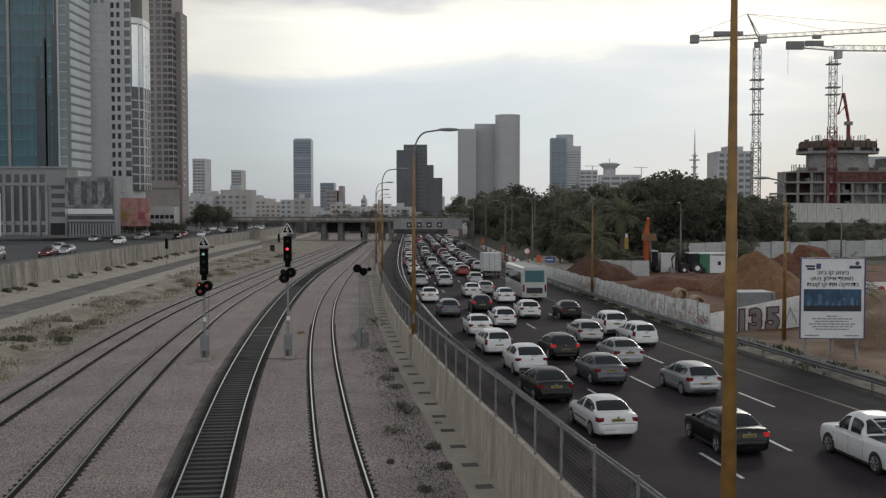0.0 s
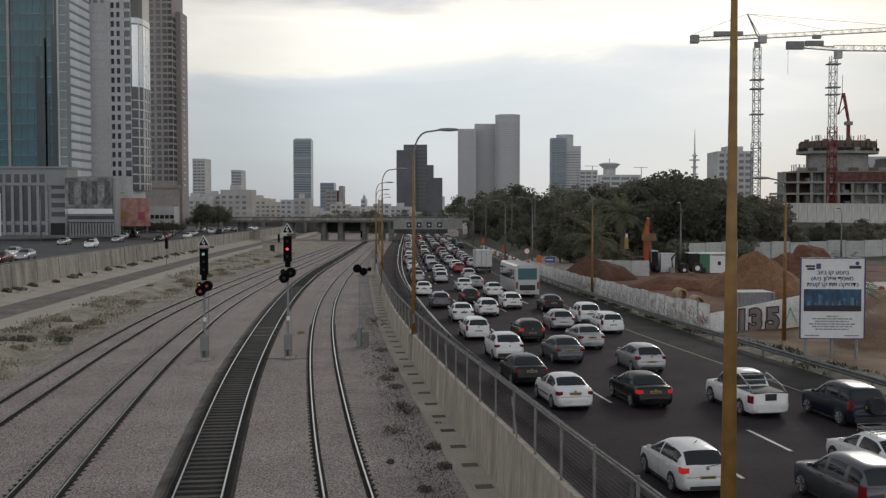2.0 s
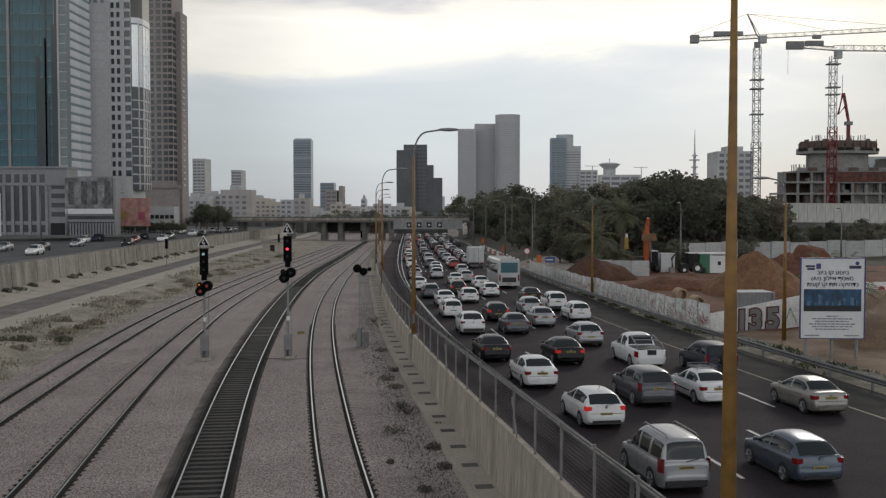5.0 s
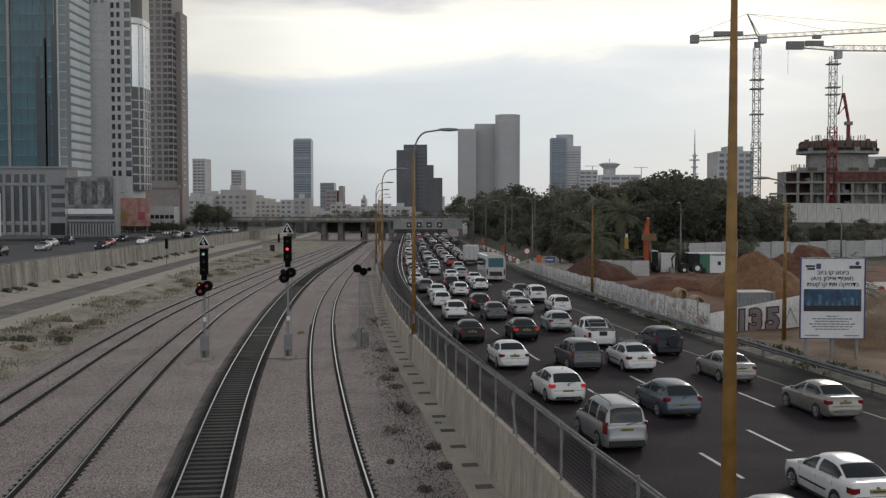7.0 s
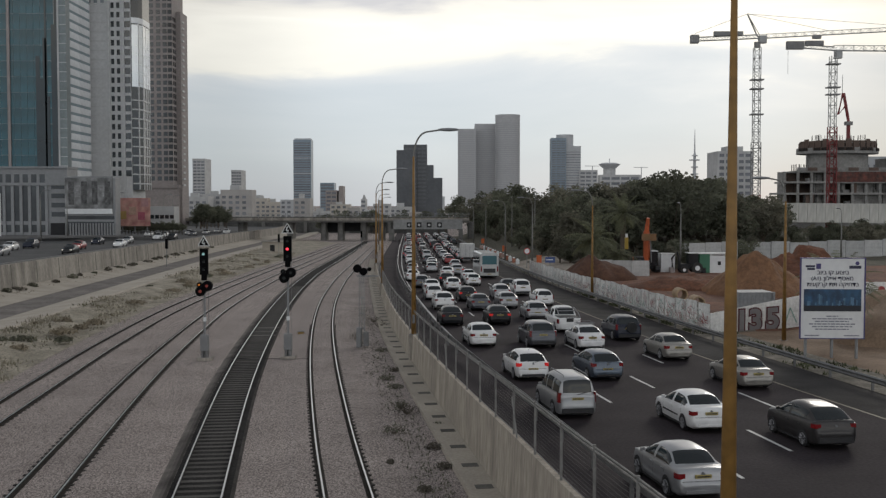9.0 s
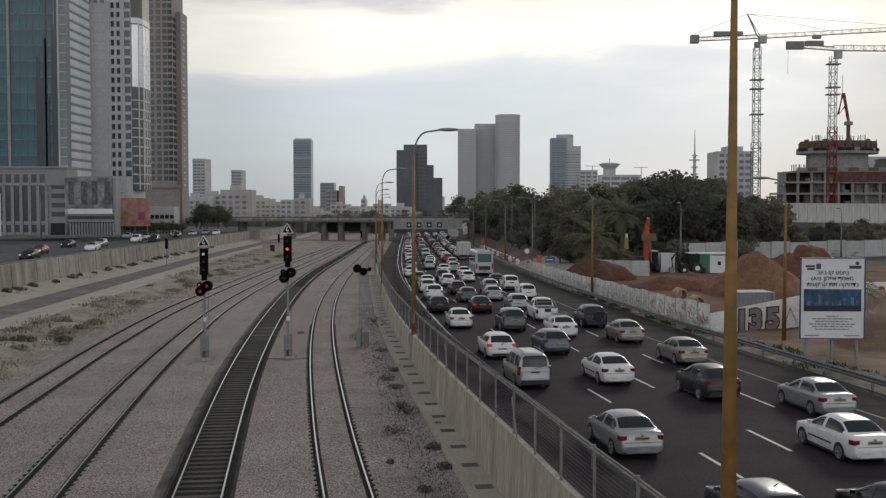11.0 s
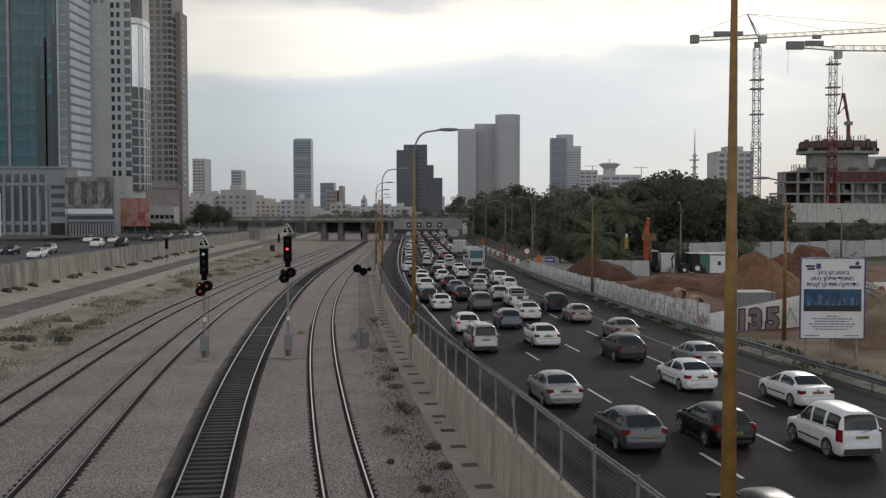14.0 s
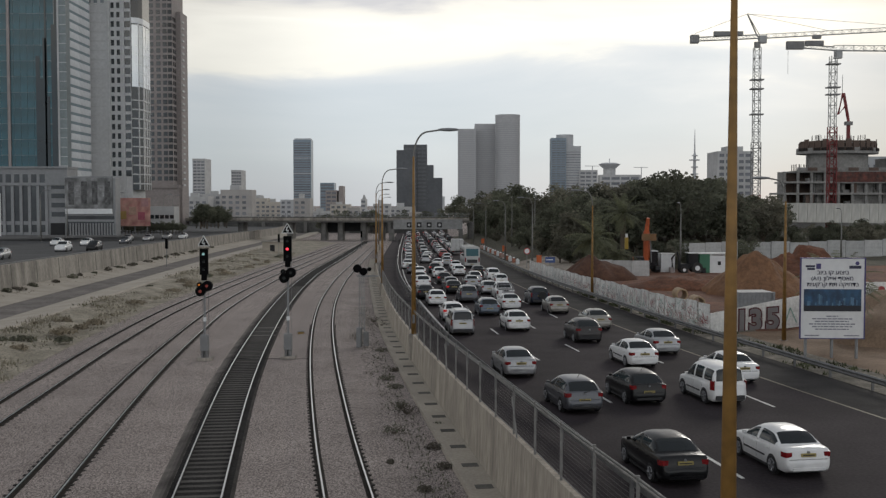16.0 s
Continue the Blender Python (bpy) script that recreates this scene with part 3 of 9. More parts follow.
    # the sky mirrored in the upper bay is put into a pale glass colour
    part("bay_glazing", Mesh().prism([(x * 1.012, y * 1.005) for x, y in bay], 35, 50), mat("glass with sky reflection in its colour", (0.62, 0.65, 0.68), 0.12, 0.5, vary=0.1, scale=4, bump=0), t, "glazed strip painted pale as reflected sky")
    thin_ring = Mesh().prism(big, -0.07, 0.07).mesh("floor_ring", STONE)
    for z in frange(36, 50, 2.25):
        part("floor_ring", thin_ring, None, t, at=pose(0, 0, z))
    for k, (x, y) in enumerate(bay[1:4] + [(w + 2.0, -d + 5.5), (w + 2.0, -d + 7.5)]):
        part("mullion", Mesh().box(x - 0.12, x + 0.12, y - 0.12, y + 0.12, 10, 50.3), STONE, t)
    cap = Mesh()
    for k in range(4):
        cap.prism([(x - 0.25 * k, y * (1 - 0.05 * k)) for x, y in big], 50.3 + k * 1.7, 51.7 + k * 1.7)
    part("stepped_cap", cap, BRIGHT_BAND, t)
    # brown residential tower
    t, w, d, h = block("brown_stone_tower", "brown stone tower with rows of dark square windows", -100.5, -84.9, 330, 344, 2, 100, BROWN_STONE)
    front_windows(t, w, d, frange(15, 84, 2.0), [-0.9, 1.3, 3.5, 5.5, 7.1], 1.3, 1.3, DARK_GLASS)
    side_windows(t, w, d, frange(15, 66, 2.0), [-5.4, -3.4], 1.5, 1.3, DARK_GLASS)
    part("wing", Mesh().box(w, w + 1.5, -d + 5, d - 0.5, 0, 68), BROWN_STONE, t)
    bl = Mesh().box(-0.2, 0.25, -1.3, 1.3, -0.3, 0.3).mesh("balcony", PALE_STONE)
    for z in frange(13, 67, 2.0):
        part("balcony", bl, None, t, at=pose(w + 1.5, 0.6, z))
    part("base_wall", Mesh().box(-w - 0.6, w + 1.8, -d - 0.8, -d, 0, 12), BROWN_STONE, t)
    part("cornice", Mesh().box(-w - 0.9, w + 2.1, -d - 1.2, -d, 12, 13), BROWN_STONE, t)
    # podium with deep square bays
    t, w, d, h = block("podium_building", "grey stone podium with tall recessed window bays", -112, -81.8, 228, 234.5, 2.3, 16.8, PODIUM_STONE)
    for x in frange(-w + 2, w - 5.2, 1.85):
        part("upper_window", Mesh().box(x, x + 1.15, -d - 0.04, -d + 0.2, 11.4, 13.2), DIM_GLASS, t)
        part("tall_bay", Mesh().box(x, x + 1.15, -d - 0.04, -d + 0.2, 3.0, 10.6), DIM_GLASS, t)
        part("ground_window", Mesh().box(x, x + 1.15, -d - 0.04, -d + 0.2, 0.6, 2.2), DIM_GLASS, t)
        part("pilaster", Mesh().box(x + 1.18, x + 1.82, -d - 0.3, -d, 0, 10.9), PODIUM_STONE, t)
    part("ledge", Mesh().box(-w, w + 0.2, -d - 0.4, -d, 10.75, 11.2), PODIUM_STONE, t)
    part("coping", Mesh().box(-w, w + 0.2, -d - 0.35, d, 14.5, 14.9), PODIUM_STONE, t)
    part("entrance", Mesh().box(w - 3.6, w - 0.4, -d - 0.5, -d + 0.4, 0, 2.6), TRIM_DARK, t, "dark entrance opening")
    for z in (4, 6, 8, 10):
        part("window_band", Mesh().box(w - 3.5, w - 0.3, -d - 0.05, -d + 0.2, z, z + 1.0), DIM_GLASS, t)
    t, w, d, h = block("low_annex", "grey annex with a long advertisement band and colonnade", -81.9, -70.9, 226.6, 230, 2.3, 14.6, PODIUM_STONE)
    part("advert_panel", Mesh().box(-w + 0.2, w - 0.6, -d - 0.3, -d - 0.05, 4.9, 12.4), mat("grey printed hoarding", (0.26, 0.26, 0.26), 0.6, vary=0.75, scale=2.6, fine=0.8, bump=0, second=(0.10, 0.10, 0.10)), t, "grey printed advertisement hoarding")
    for x0 in (-w + 0.4, 0.0):
        for k in range(3):
            part("printed_shape", Mesh().box(x0 + 0.5 + k * 1.4, x0 + 1.7 + k * 1.4, -d - 0.34, -d - 0.28, 6.6 + (k % 2) * 1.6, 11.6 - (k % 2) * 0.8, 0.03), mat("pale grey print", (0.34, 0.34, 0.34), 0.6, vary=0.5, scale=0.8, fine=1.5, bump=0) if k % 2 else mat("dark grey print", (0.13, 0.13, 0.13), 0.6, vary=0.7, scale=0.7, fine=1.5, bump=0), t)
    part("white_strip", Mesh().box(-w + 0.2, w - 0.6, -d - 0.34, -d - 0.1, 4.6, 5.7), WHITE_PANEL, t)
    part("frame_edge", Mesh().box(-w + 0.05, w - 0.45, -d - 0.36, -d - 0.05, 12.4, 12.7), PODIUM_STONE, t)
    col = Mesh().box(-0.16, 0.16, -0.35, 0.1, 0, 2.6).mesh("column", PODIUM_STONE)
    for x in frange(-w + 0.6, w - 0.2, 0.62):
        part("column", col, None, t, at=pose(x, -d, 0))
    part("recess", Mesh().box(-w + 0.4, w - 0.3, -d - 0.05, -d + 0.2, 0, 2.9), DIM_GLASS, t)
    part("recess", Mesh().box(-w + 0.4, w - 0.3, -d - 0.05, -d + 0.2, 3.4, 4.2), DIM_GLASS, t)
    # pink printed hoarding and small white building
    t = thing("street_billboard", "pink and orange printed billboard beside the tower", "billboard", -70.2, 238, 2.4)
    part("board", Mesh().box(-3.6, 3.6, -0.1, 0.1, 1.6, 8.0), mat("pink print", (0.50, 0.30, 0.24), 0.7, vary=0.5, scale=1.5, fine=0.6, bump=0, second=(0.42, 0.17, 0.16)), t)
    for k, (x, z, c) in enumerate(((-2.6, 3.2, (0.45, 0.30, 0.10)), (-0.4, 4.2, (0.50, 0.33, 0.25)), (1.6, 3.0, (0.40, 0.10, 0.14)), (2.4, 6.0, (0.45, 0.25, 0.25)))):
        part("printed_shape", Mesh().box(x - 0.8, x + 0.8, -0.14, -0.09, z, z + 1.8, 0.02), mat(f"print tone {'abcd'[k]}", c, 0.7, vary=0.3, scale=0.8, bump=0), t)
    for x in (-2.8, 0, 2.8):
        part("leg", Mesh().box(x - 0.12, x + 0.12, 0.1, 0.3, 0, 1.7), DULL_STEEL, t)
    t, w, d, h = block("white_low_building", "low white building with window strips", -71.4, -65.6, 255, 260, 2.3, 8.4, HAZE_PALE)
    for z in (1.6, 3.6):
        front_windows(t, w, d, [z], frange(-2.4, 2.6, 1.2), 0.95, 0.9, DARK_GLASS)
    t = thing("roadside_poster", "white framed poster panel beside opposite road", "billboard", -86.2, 200, 2.5)
    part("board", Mesh().box(-2.2, 1.6, -0.15, 0.15, 0.4, 8.6), WHITE_PANEL, t)
    part("printed_shape", Mesh().box(-2.0, 1.4, -0.2, -0.14, 2.2, 8.0), mat("grey poster print", (0.2, 0.19, 0.2), 0.6, vary=0.6, scale=1.2, fine=1, bump=0), t)


TRIM_DARK = mat("dark recess", (0.02, 0.02, 0.022), 0.8, vary=0.2, scale=2, bump=0)


BRIDGE_STONE = mat("dark grey bridge concrete", (0.19, 0.185, 0.175), 0.9, vary=0.35, scale=5, fine=1.2)


def build_bridge():
    t = thing("road_bridge", "long grey concrete road bridge across the valley", "bridge", 0, 345, 0, kind="structure")
    part("deck", Mesh().box(-160, 8.5, -6, 6, 3.0, 4.2), BRIDGE_STONE, t)
    part("edge_beam", Mesh().box(-160, 8.5, -6.4, -6.0, 3.6, 4.5), CONCRETE, t)
    pm = Mesh().box(-0.06, 0.06, -0.06, 0.06, 0, 1.5).mesh("rail_post", GALV)
    for x in frange(-150, 8, 2.2):
        part("rail_post", pm, None, t, at=pose(x, -6.1, 4.4))
    for z in (4.9, 5.4, 5.9):
        part("hand_rail", Mesh().box(-160, 8.5, -6.15, -6.05, z, z + 0.09), GALV, t)
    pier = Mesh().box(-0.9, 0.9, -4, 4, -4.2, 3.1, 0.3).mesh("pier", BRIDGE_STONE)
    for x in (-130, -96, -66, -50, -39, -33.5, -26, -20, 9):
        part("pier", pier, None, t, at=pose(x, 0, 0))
    # near-black sheets added between the piers as the shade under the deck
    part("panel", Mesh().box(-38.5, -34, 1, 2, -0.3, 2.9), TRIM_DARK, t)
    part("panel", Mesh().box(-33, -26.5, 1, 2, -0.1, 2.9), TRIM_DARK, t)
    # added backing wall, coloured dark for the shade seen through the bridge openings
    t = thing("underpass_wall", "dark wall added behind the bridge piers for the under-deck shade", "wall", -70, 450, -3.6, kind="structure")
    part("wall", Mesh().box(-120, 72, -1, 1, 0, 6.9), mat("shade-dark backing concrete", (0.10, 0.10, 0.095), 0.95, vary=0.35, scale=5, fine=1.2), t)
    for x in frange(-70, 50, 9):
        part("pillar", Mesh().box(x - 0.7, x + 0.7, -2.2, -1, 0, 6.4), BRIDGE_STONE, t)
    t = thing("white_bridge_span", "white box girder over the motorway with square dark openings", "bridge", -4.6, 334, 0, kind="structure")
    part("girder", Mesh().box(-11.2, 10.8, -1, 1, 0.95, 4.0), mat("grey girder paint", (0.33, 0.33, 0.325), 0.8, vary=0.25, scale=3, fine=1.5, bump=0.05), t)
    for x in (-6.2, -3.0, 0.2, 3.5):
        part("dark_opening", Mesh().box(x - 0.75, x + 0.75, -1.06, -0.9, 1.5, 3.1), TRIM_DARK, t)
        part("round_disc", Mesh().tube((x, -1.1, 2.3), (x, -1.05, 2.3), 0.42, n=12), PALE_STONE, t)
    part("abutment", Mesh().box(9.6, 10.9, -1.5, 1.5, -3.4, 1.0), BRIDGE_STONE, t)
    part("abutment", Mesh().box(-12.6, -11.0, -1.5, 1.5, -3.4, 1.0), BRIDGE_STONE, t)


def far_tower(name, label, x0, x1, top, dist, material, floors=0, cols=0, deep=30, win=FAR_WINDOW):
    """A far tower given by its bearing range at the distance and its top height."""
    t, w, d, h = block(name, label, x0, x1, dist, dist + deep, -4, top, material)
    if floors:
        pitch = (h * 0.82) / floors
        me = Mesh().box(-w * 0.93, w * 0.93, -0.25, 0.1, -pitch * 0.25, pitch * 0.25).mesh("window_band", win)
        for k in range(floors):
            part("window_band", me, None, t, at=pose(0, -d, h * 0.15 + pitch * (k + 0.5)))
    if cols:
        me = Mesh().box(-w / cols * 0.16, w / cols * 0.16, -0.45, 0.1, 0, h).mesh("rib", material)
        for k in range(cols + 1):
            part("rib", me, None, t, at=pose(-w + 2 * w * k / cols, -d, 0))
    return t, w, d, h


def build_skyline():
    far_tower("far_apartment_tower", "pale grey far apartment tower with balconies", -262.5, -250, 56, 1100, HAZE_PALE, 15, 3)
    t, w, d, h = far_tower("far_apartment_tower", "pale twin-shaft far apartment tower", -260.5, -248.5, 50, 1290, HAZE_PALE, 12, 4)
    t, w, d, h = far_tower("blue_glass_tower", "tall slim blue glass office tower", -257, -226.5, 118, 1800, HAZE_BLUE, 24, 0, win=FAR_WINDOW)
    part("roof_plant", Mesh().box(-w * 0.9, w * 0.9, -d * 0.8, d * 0.8, h, h + 2.5), HAZE_GREY, t)
    for z in (h * 0.25, h * 0.52, h * 0.74):
        part("pale_belt", Mesh().box(-w - 0.1, w + 0.1, -d - 0.4, -d, z, z + 1.1), HAZE_GREY, t)
    far_tower("blue_office_block", "short blue glass far office block", -176, -156, 38.5, 1500, HAZE_BLUE, 8)
    far_tower("far_brown_block", "brown far office block with taller shaft", -134, -122, 24, 1200, BROWN_STONE, 5, 2)
    far_tower("far_brown_block", "narrow brown far shaft", -119.5, -115, 29, 1200, BROWN_STONE, 0)
    t, w, d, h = far_tower("far_domed_tower", "small pale far tower with stepped top", -94, -89, 14, 1200, HAZE_PALE, 3)
    part("cupola", Mesh().tube((0, 0, h), (0, 0, h + 5), 2.2, 0.8, 8), HAZE_PALE, t)
    # black stepped glass tower
    t, w, d, h = far_tower("black_stepped_tower", "black glass far tower with stepped shoulders", -33.5, -14, 59.5, 900, HAZE_DARK, 16, 5, win=mat("dark far glazing", (0.115, 0.12, 0.13), 0.3, vary=0.2, scale=20, fine=0.5, bump=0))
    part("shoulder", Mesh().box(-w - 6.2, w - 9, -6 - d, -d + 2, 0, h - 5), HAZE_DARK, t)
    part("shoulder", Mesh().box(w, w + 5.8, -d, d, 0, 46), HAZE_DARK, t)
    part("shoulder", Mesh().box(w + 5.8, w + 13.5, -d, d, 0, 35), HAZE_DARK, t)
    part("shoulder", Mesh().box(w + 13.5, w + 15.5, -d, d, 0, 19), HAZE_GREY, t)
    # three far office towers: round, square, triangular
    trio = mat("far grey tower facade", (0.43, 0.43, 0.435), 0.8, vary=0.12, scale=30, fine=0.4, bump=0)
    trio_band = mat("far grey tower glazing", (0.37, 0.375, 0.385), 0.6, vary=0.1, scale=20, bump=0)
    t = thing("round_office_tower", "tall round grey far office tower", "building", 130, 2110, -4)
    part("shaft", Mesh().prism([(24.5 * math.cos(a * math.pi / 18), 24.5 * math.sin(a * math.pi / 18)) for a in range(36)], 0, 187), trio, t)
    part("crown_ring", Mesh().prism([(24.9 * math.cos(a * math.pi / 18), 24.9 * math.sin(a * math.pi / 18)) for a in range(36)], 178, 190), trio, t)
    rb = Mesh().prism([(24.8 * math.cos(a * math.pi / 18), 24.8 * math.sin(a * math.pi / 18)) for a in range(36)], 0, 1.6).mesh("floor_band", trio_band)
    for k in range(40):
        part("floor_band", rb, None, t, at=pose(0, 0, 8 + k * 4.2))
    t, w, d, h = far_tower("angular_office_tower", "broad grey far office tower with slanting top", 30, 66, 158, 2100, trio, 36, 0, win=trio_band)
    t, w, d, h = far_tower("angular_office_tower", "grey far office tower with sloped roof", 64, 106, 165, 2125, trio, 36, 0, win=trio_band)
    part("roof_slope", Mesh().prism([(-w, -d), (w, -d), (w * 0.6, 0), (-w * 0.4, 0)], h, h + 5), trio, t)
    t, w, d, h = far_tower("paired_office_tower", "blue-grey far office tower with drum top", 176, 199, 115, 1700, HAZE_BLUE, 26, 3, win=FAR_WINDOW)
    part("drum", Mesh().tube((12, 4, h - 16), (12, 4, h + 6), 14, 14, 24), HAZE_GREY, t)
    part("wing", Mesh().box(w, w + 25, -d + 4, d, 0, h - 13), HAZE_GREY, t)
    wb = Mesh().box(-12, 12, -0.2, 0.2, -0.5, 0.5).mesh("window_band", FAR_WINDOW)
    for k in range(22):
        part("window_band", wb, None, t, at=pose(w + 12.5, -d + 3.9, 8 + 4.2 * k))
    far_tower("far_office_block", "low grey far office block", 100, 112, 24, 1350, HAZE_GREY, 4)
    far_tower("far_office_block", "pale far office block in the trees", 222, 250, 63, 1700, HAZE_PALE, 9, 3)
    t = thing("saucer_tower", "grey far tower with a flying-saucer top", "building", 243, 1530, -4)
    part("shaft", Mesh().tube((0, 0, 0), (0, 0, 68), 9, 9, 16), HAZE_PALE, t)
    part("saucer", Mesh().tube((0, 0, 60), (0, 0, 70), 5, 16, 24), HAZE_GREY, t)
    part("roof", Mesh().tube((0, 0, 70), (0, 0, 72), 16, 10, 24), HAZE_GREY, t)
    part("mast", Mesh().tube((0, 0, 72), (0, 0, 79), 0.6, 0.4, 6), HAZE_GREY, t)
    far_tower("far_office_block", "pale far block beside the saucer tower", 226, 282, 50, 1500, HAZE_PALE, 6, 4)
    for x, z in ((214, 66), (284, 64)):
        t = thing("far_crane", "tiny far tower crane on the skyline", "crane", x, 1500, -4)
        part("mast", Mesh().box(-0.5, 0.5, -0.5, 0.5, 0, z), HAZE_GREY, t)
        part("jib", Mesh().box(-11, 9, -0.4, 0.4, z, z + 0.8), HAZE_GREY, t)
    t = thing("broadcast_mast", "slender far broadcasting mast with platforms", "mast", 288, 1200, -4)
    part("shaft", Mesh().tube((0, 0, 0), (0, 0, 70), 3.2, 1.4, 8), HAZE_GREY, t)
    part("spire", Mesh().tube((0, 0, 70), (0, 0, 98), 1.0, 0.2, 6), HAZE_GREY, t)
    for z, r in ((46, 4.5), (54, 4.0), (62, 6.0), (67, 3.4)):
        part("platform", Mesh().tube((0, 0, z), (0, 0, z + 1.2), r, r, 10), HAZE_GREY, t)
    t, w, d, h = far_tower("apartment_tower", "pale apartment tower with rows of windows behind the trees", 131, 148, 34, 500, HAZE_PALE, 0, 0, 20)
    me = Mesh().box(-1.1, 1.1, -0.15, 0.1, -0.75, 0.75).mesh("window", FAR_WINDOW)
    for z in frange(6, h - 1.5, 3.0):
        for x in frange(-w + 2, w - 1, 3.1):
            part("window", me, None, t, at=pose(x, -d, z))
    part("roof_plant", Mesh().box(-3, 5, -5, 5, h, h + 2.5), HAZE_PALE, t)
    # low-rise town between the bridge and the towers
    rnd = random.Random(11)
    fw = Mesh().box(-1.1, 1.1, -0.15, 0.1, -0.8, 0.8).mesh("window", FAR_WINDOW)
    tones = [HAZE_PALE, HAZE_PALE, HAZE_GREY, mat("far cream facade", (0.52, 0.48, 0.42), 0.85, vary=0.2, scale=9, bump=0), mat("far dun facade", (0.42, 0.40, 0.38), 0.85, vary=0.2, scale=9, bump=0)]
    x = -330
    while x < -20:
        wd = rnd.uniform(9, 24)
        dist = rnd.uniform(620, 900)
        k = dist / 800
        top = rnd.uniform(8, 14) + (4 if -215 < x < -150 else 0) + (8 if x < -250 else 0)
        if x > -110:
            top -= 5
        t, w, d, h = block("town_house", "low pale far apartment house behind the bridge", x * k, (x + wd) * k, dist, dist + 15, -4, top, rnd.choice(tones))
        for z in frange(4, h - 1.5, 3.2):
            for xx in frange(-w + 2.0, w - 1, 4.0):
                part("window", fw, None, t, at=pose(xx, -d, z))
        if rnd.random() < 0.6:
            part("roof_tank", Mesh().box(-w * 0.5, w * 0.1, -2, 2, h, h + rnd.uniform(1.5, 3)), HAZE_PALE, t)
        x += wd * rnd.uniform(0.55, 1.0)


build_towers()
build_bridge()
build_skyline()


# ---- trees ----
LEAF = [mat("dark green foliage", (0.165, 0.172, 0.122), 0.85, vary=0.45, scale=2.5, fine=1.2, bump=0, per_piece=0.3, thin=0.45),
        mat("olive foliage", (0.21, 0.20, 0.15), 0.85, vary=0.45, scale=2.5, fine=1.2, bump=0, per_piece=0.3, thin=0.45)]
BARK = mat("grey brown bark", (0.10, 0.08, 0.06), 0.95, vary=0.3, scale=0.5, fine=6, bump=0.5)
PALM_LEAF = mat("palm frond", (0.18, 0.19, 0.11), 0.8, vary=0.35, scale=1.5, fine=3, bump=0, per_piece=0.2, thin=0.4)
TREES = {}


def tree_meshes(seed, tall=1.0):
    rnd = random.Random(seed)
    tr = Mesh()
    tr.tube((0, 0, -0.3), (0.1, 0, 2.6 * tall), 0.32, 0.2, 8)
    clumps = []
    for k in range(6):
        a = k * 1.05 + rnd.random()
        p = (0.1 + 2.0 * math.cos(a), 2.0 * math.sin(a), rnd.uniform(4.2, 6.6) * tall)
        tr.tube((0.08, 0, rnd.uniform(1.6, 2.5) * tall), p, 0.12, 0.04, 5)
        clumps.append((p, rnd.uniform(1.3, 1.9)))
    for k in range(11):
        a, r = rnd.random() * 6.28, rnd.uniform(0, 2.4)
        clumps.append(((r * math.cos(a), r * math.sin(a), rnd.uniform(3.0, 8.0) * tall), rnd.uniform(0.8, 1.5)))
    cr = Mesh()
    for (cx, cy, cz), r in clumps:
        for _ in range(130):
            v = Vector((rnd.gauss(0, 1), rnd.gauss(0, 1), rnd.gauss(0, 1))).normalized() * r * rnd.uniform(0.55, 1.12)
            c = Vector((cx, cy, cz)) + Vector((v.x * 1.15, v.y * 1.15, v.z * 0.85))
            u = Vector((rnd.gauss(0, 1), rnd.gauss(0, 1), rnd.gauss(0, 0.6))).normalized() * rnd.uniform(0.16, 0.34)
            w = u.cross(Vector((rnd.gauss(0, 1), rnd.gauss(0, 1), rnd.gauss(0, 1)))).normalized() * rnd.uniform(0.12, 0.26)
            cr.quad(c - u, c - w * 0.8, c + u, c + w * 0.8)
    return tr.mesh("trunk", BARK), cr


def tree(x, y, z, s, seed=0, leaf=0, name="tree", label="dark green broadleaf tree beside the building site"):
    key = (seed, leaf)
    if key not in TREES:
        tr, cr = tree_meshes(seed + 20, 1.0)
        TREES[key] = (tr, cr.mesh("crown", LEAF[leaf]))
    t = thing(name, label, "tree", x, y, z, rz=(x * 37 + y * 13) % 360, group="tree belt")
    t.scale = (s, s, s)
    part("trunk", TREES[key][0], None, t)
    part("crown", TREES[key][1], None, t)
    return t


def cypress_mesh(seed):
    rnd = random.Random(seed)
    cr = Mesh()
    for _ in range(1500):
        h = rnd.random()
        r = 0.9 * (1 - h) ** 0.7 * min(1, h * 9 + 0.3) * rnd.uniform(0.6, 1.1)
        a = rnd.random() * 6.28
        c = Vector((r * math.cos(a), r * math.sin(a), 0.4 + h * 8))
        u = Vector((rnd.gauss(0, .4), rnd.gauss(0, .4), 1)).normalized() * 0.28
        w = u.cross(Vector((rnd.gauss(0, 1), rnd.gauss(0, 1), 0.1))).normalized() * 0.12
        cr.quad(c - u, c - w, c + u, c + w)
    return cr


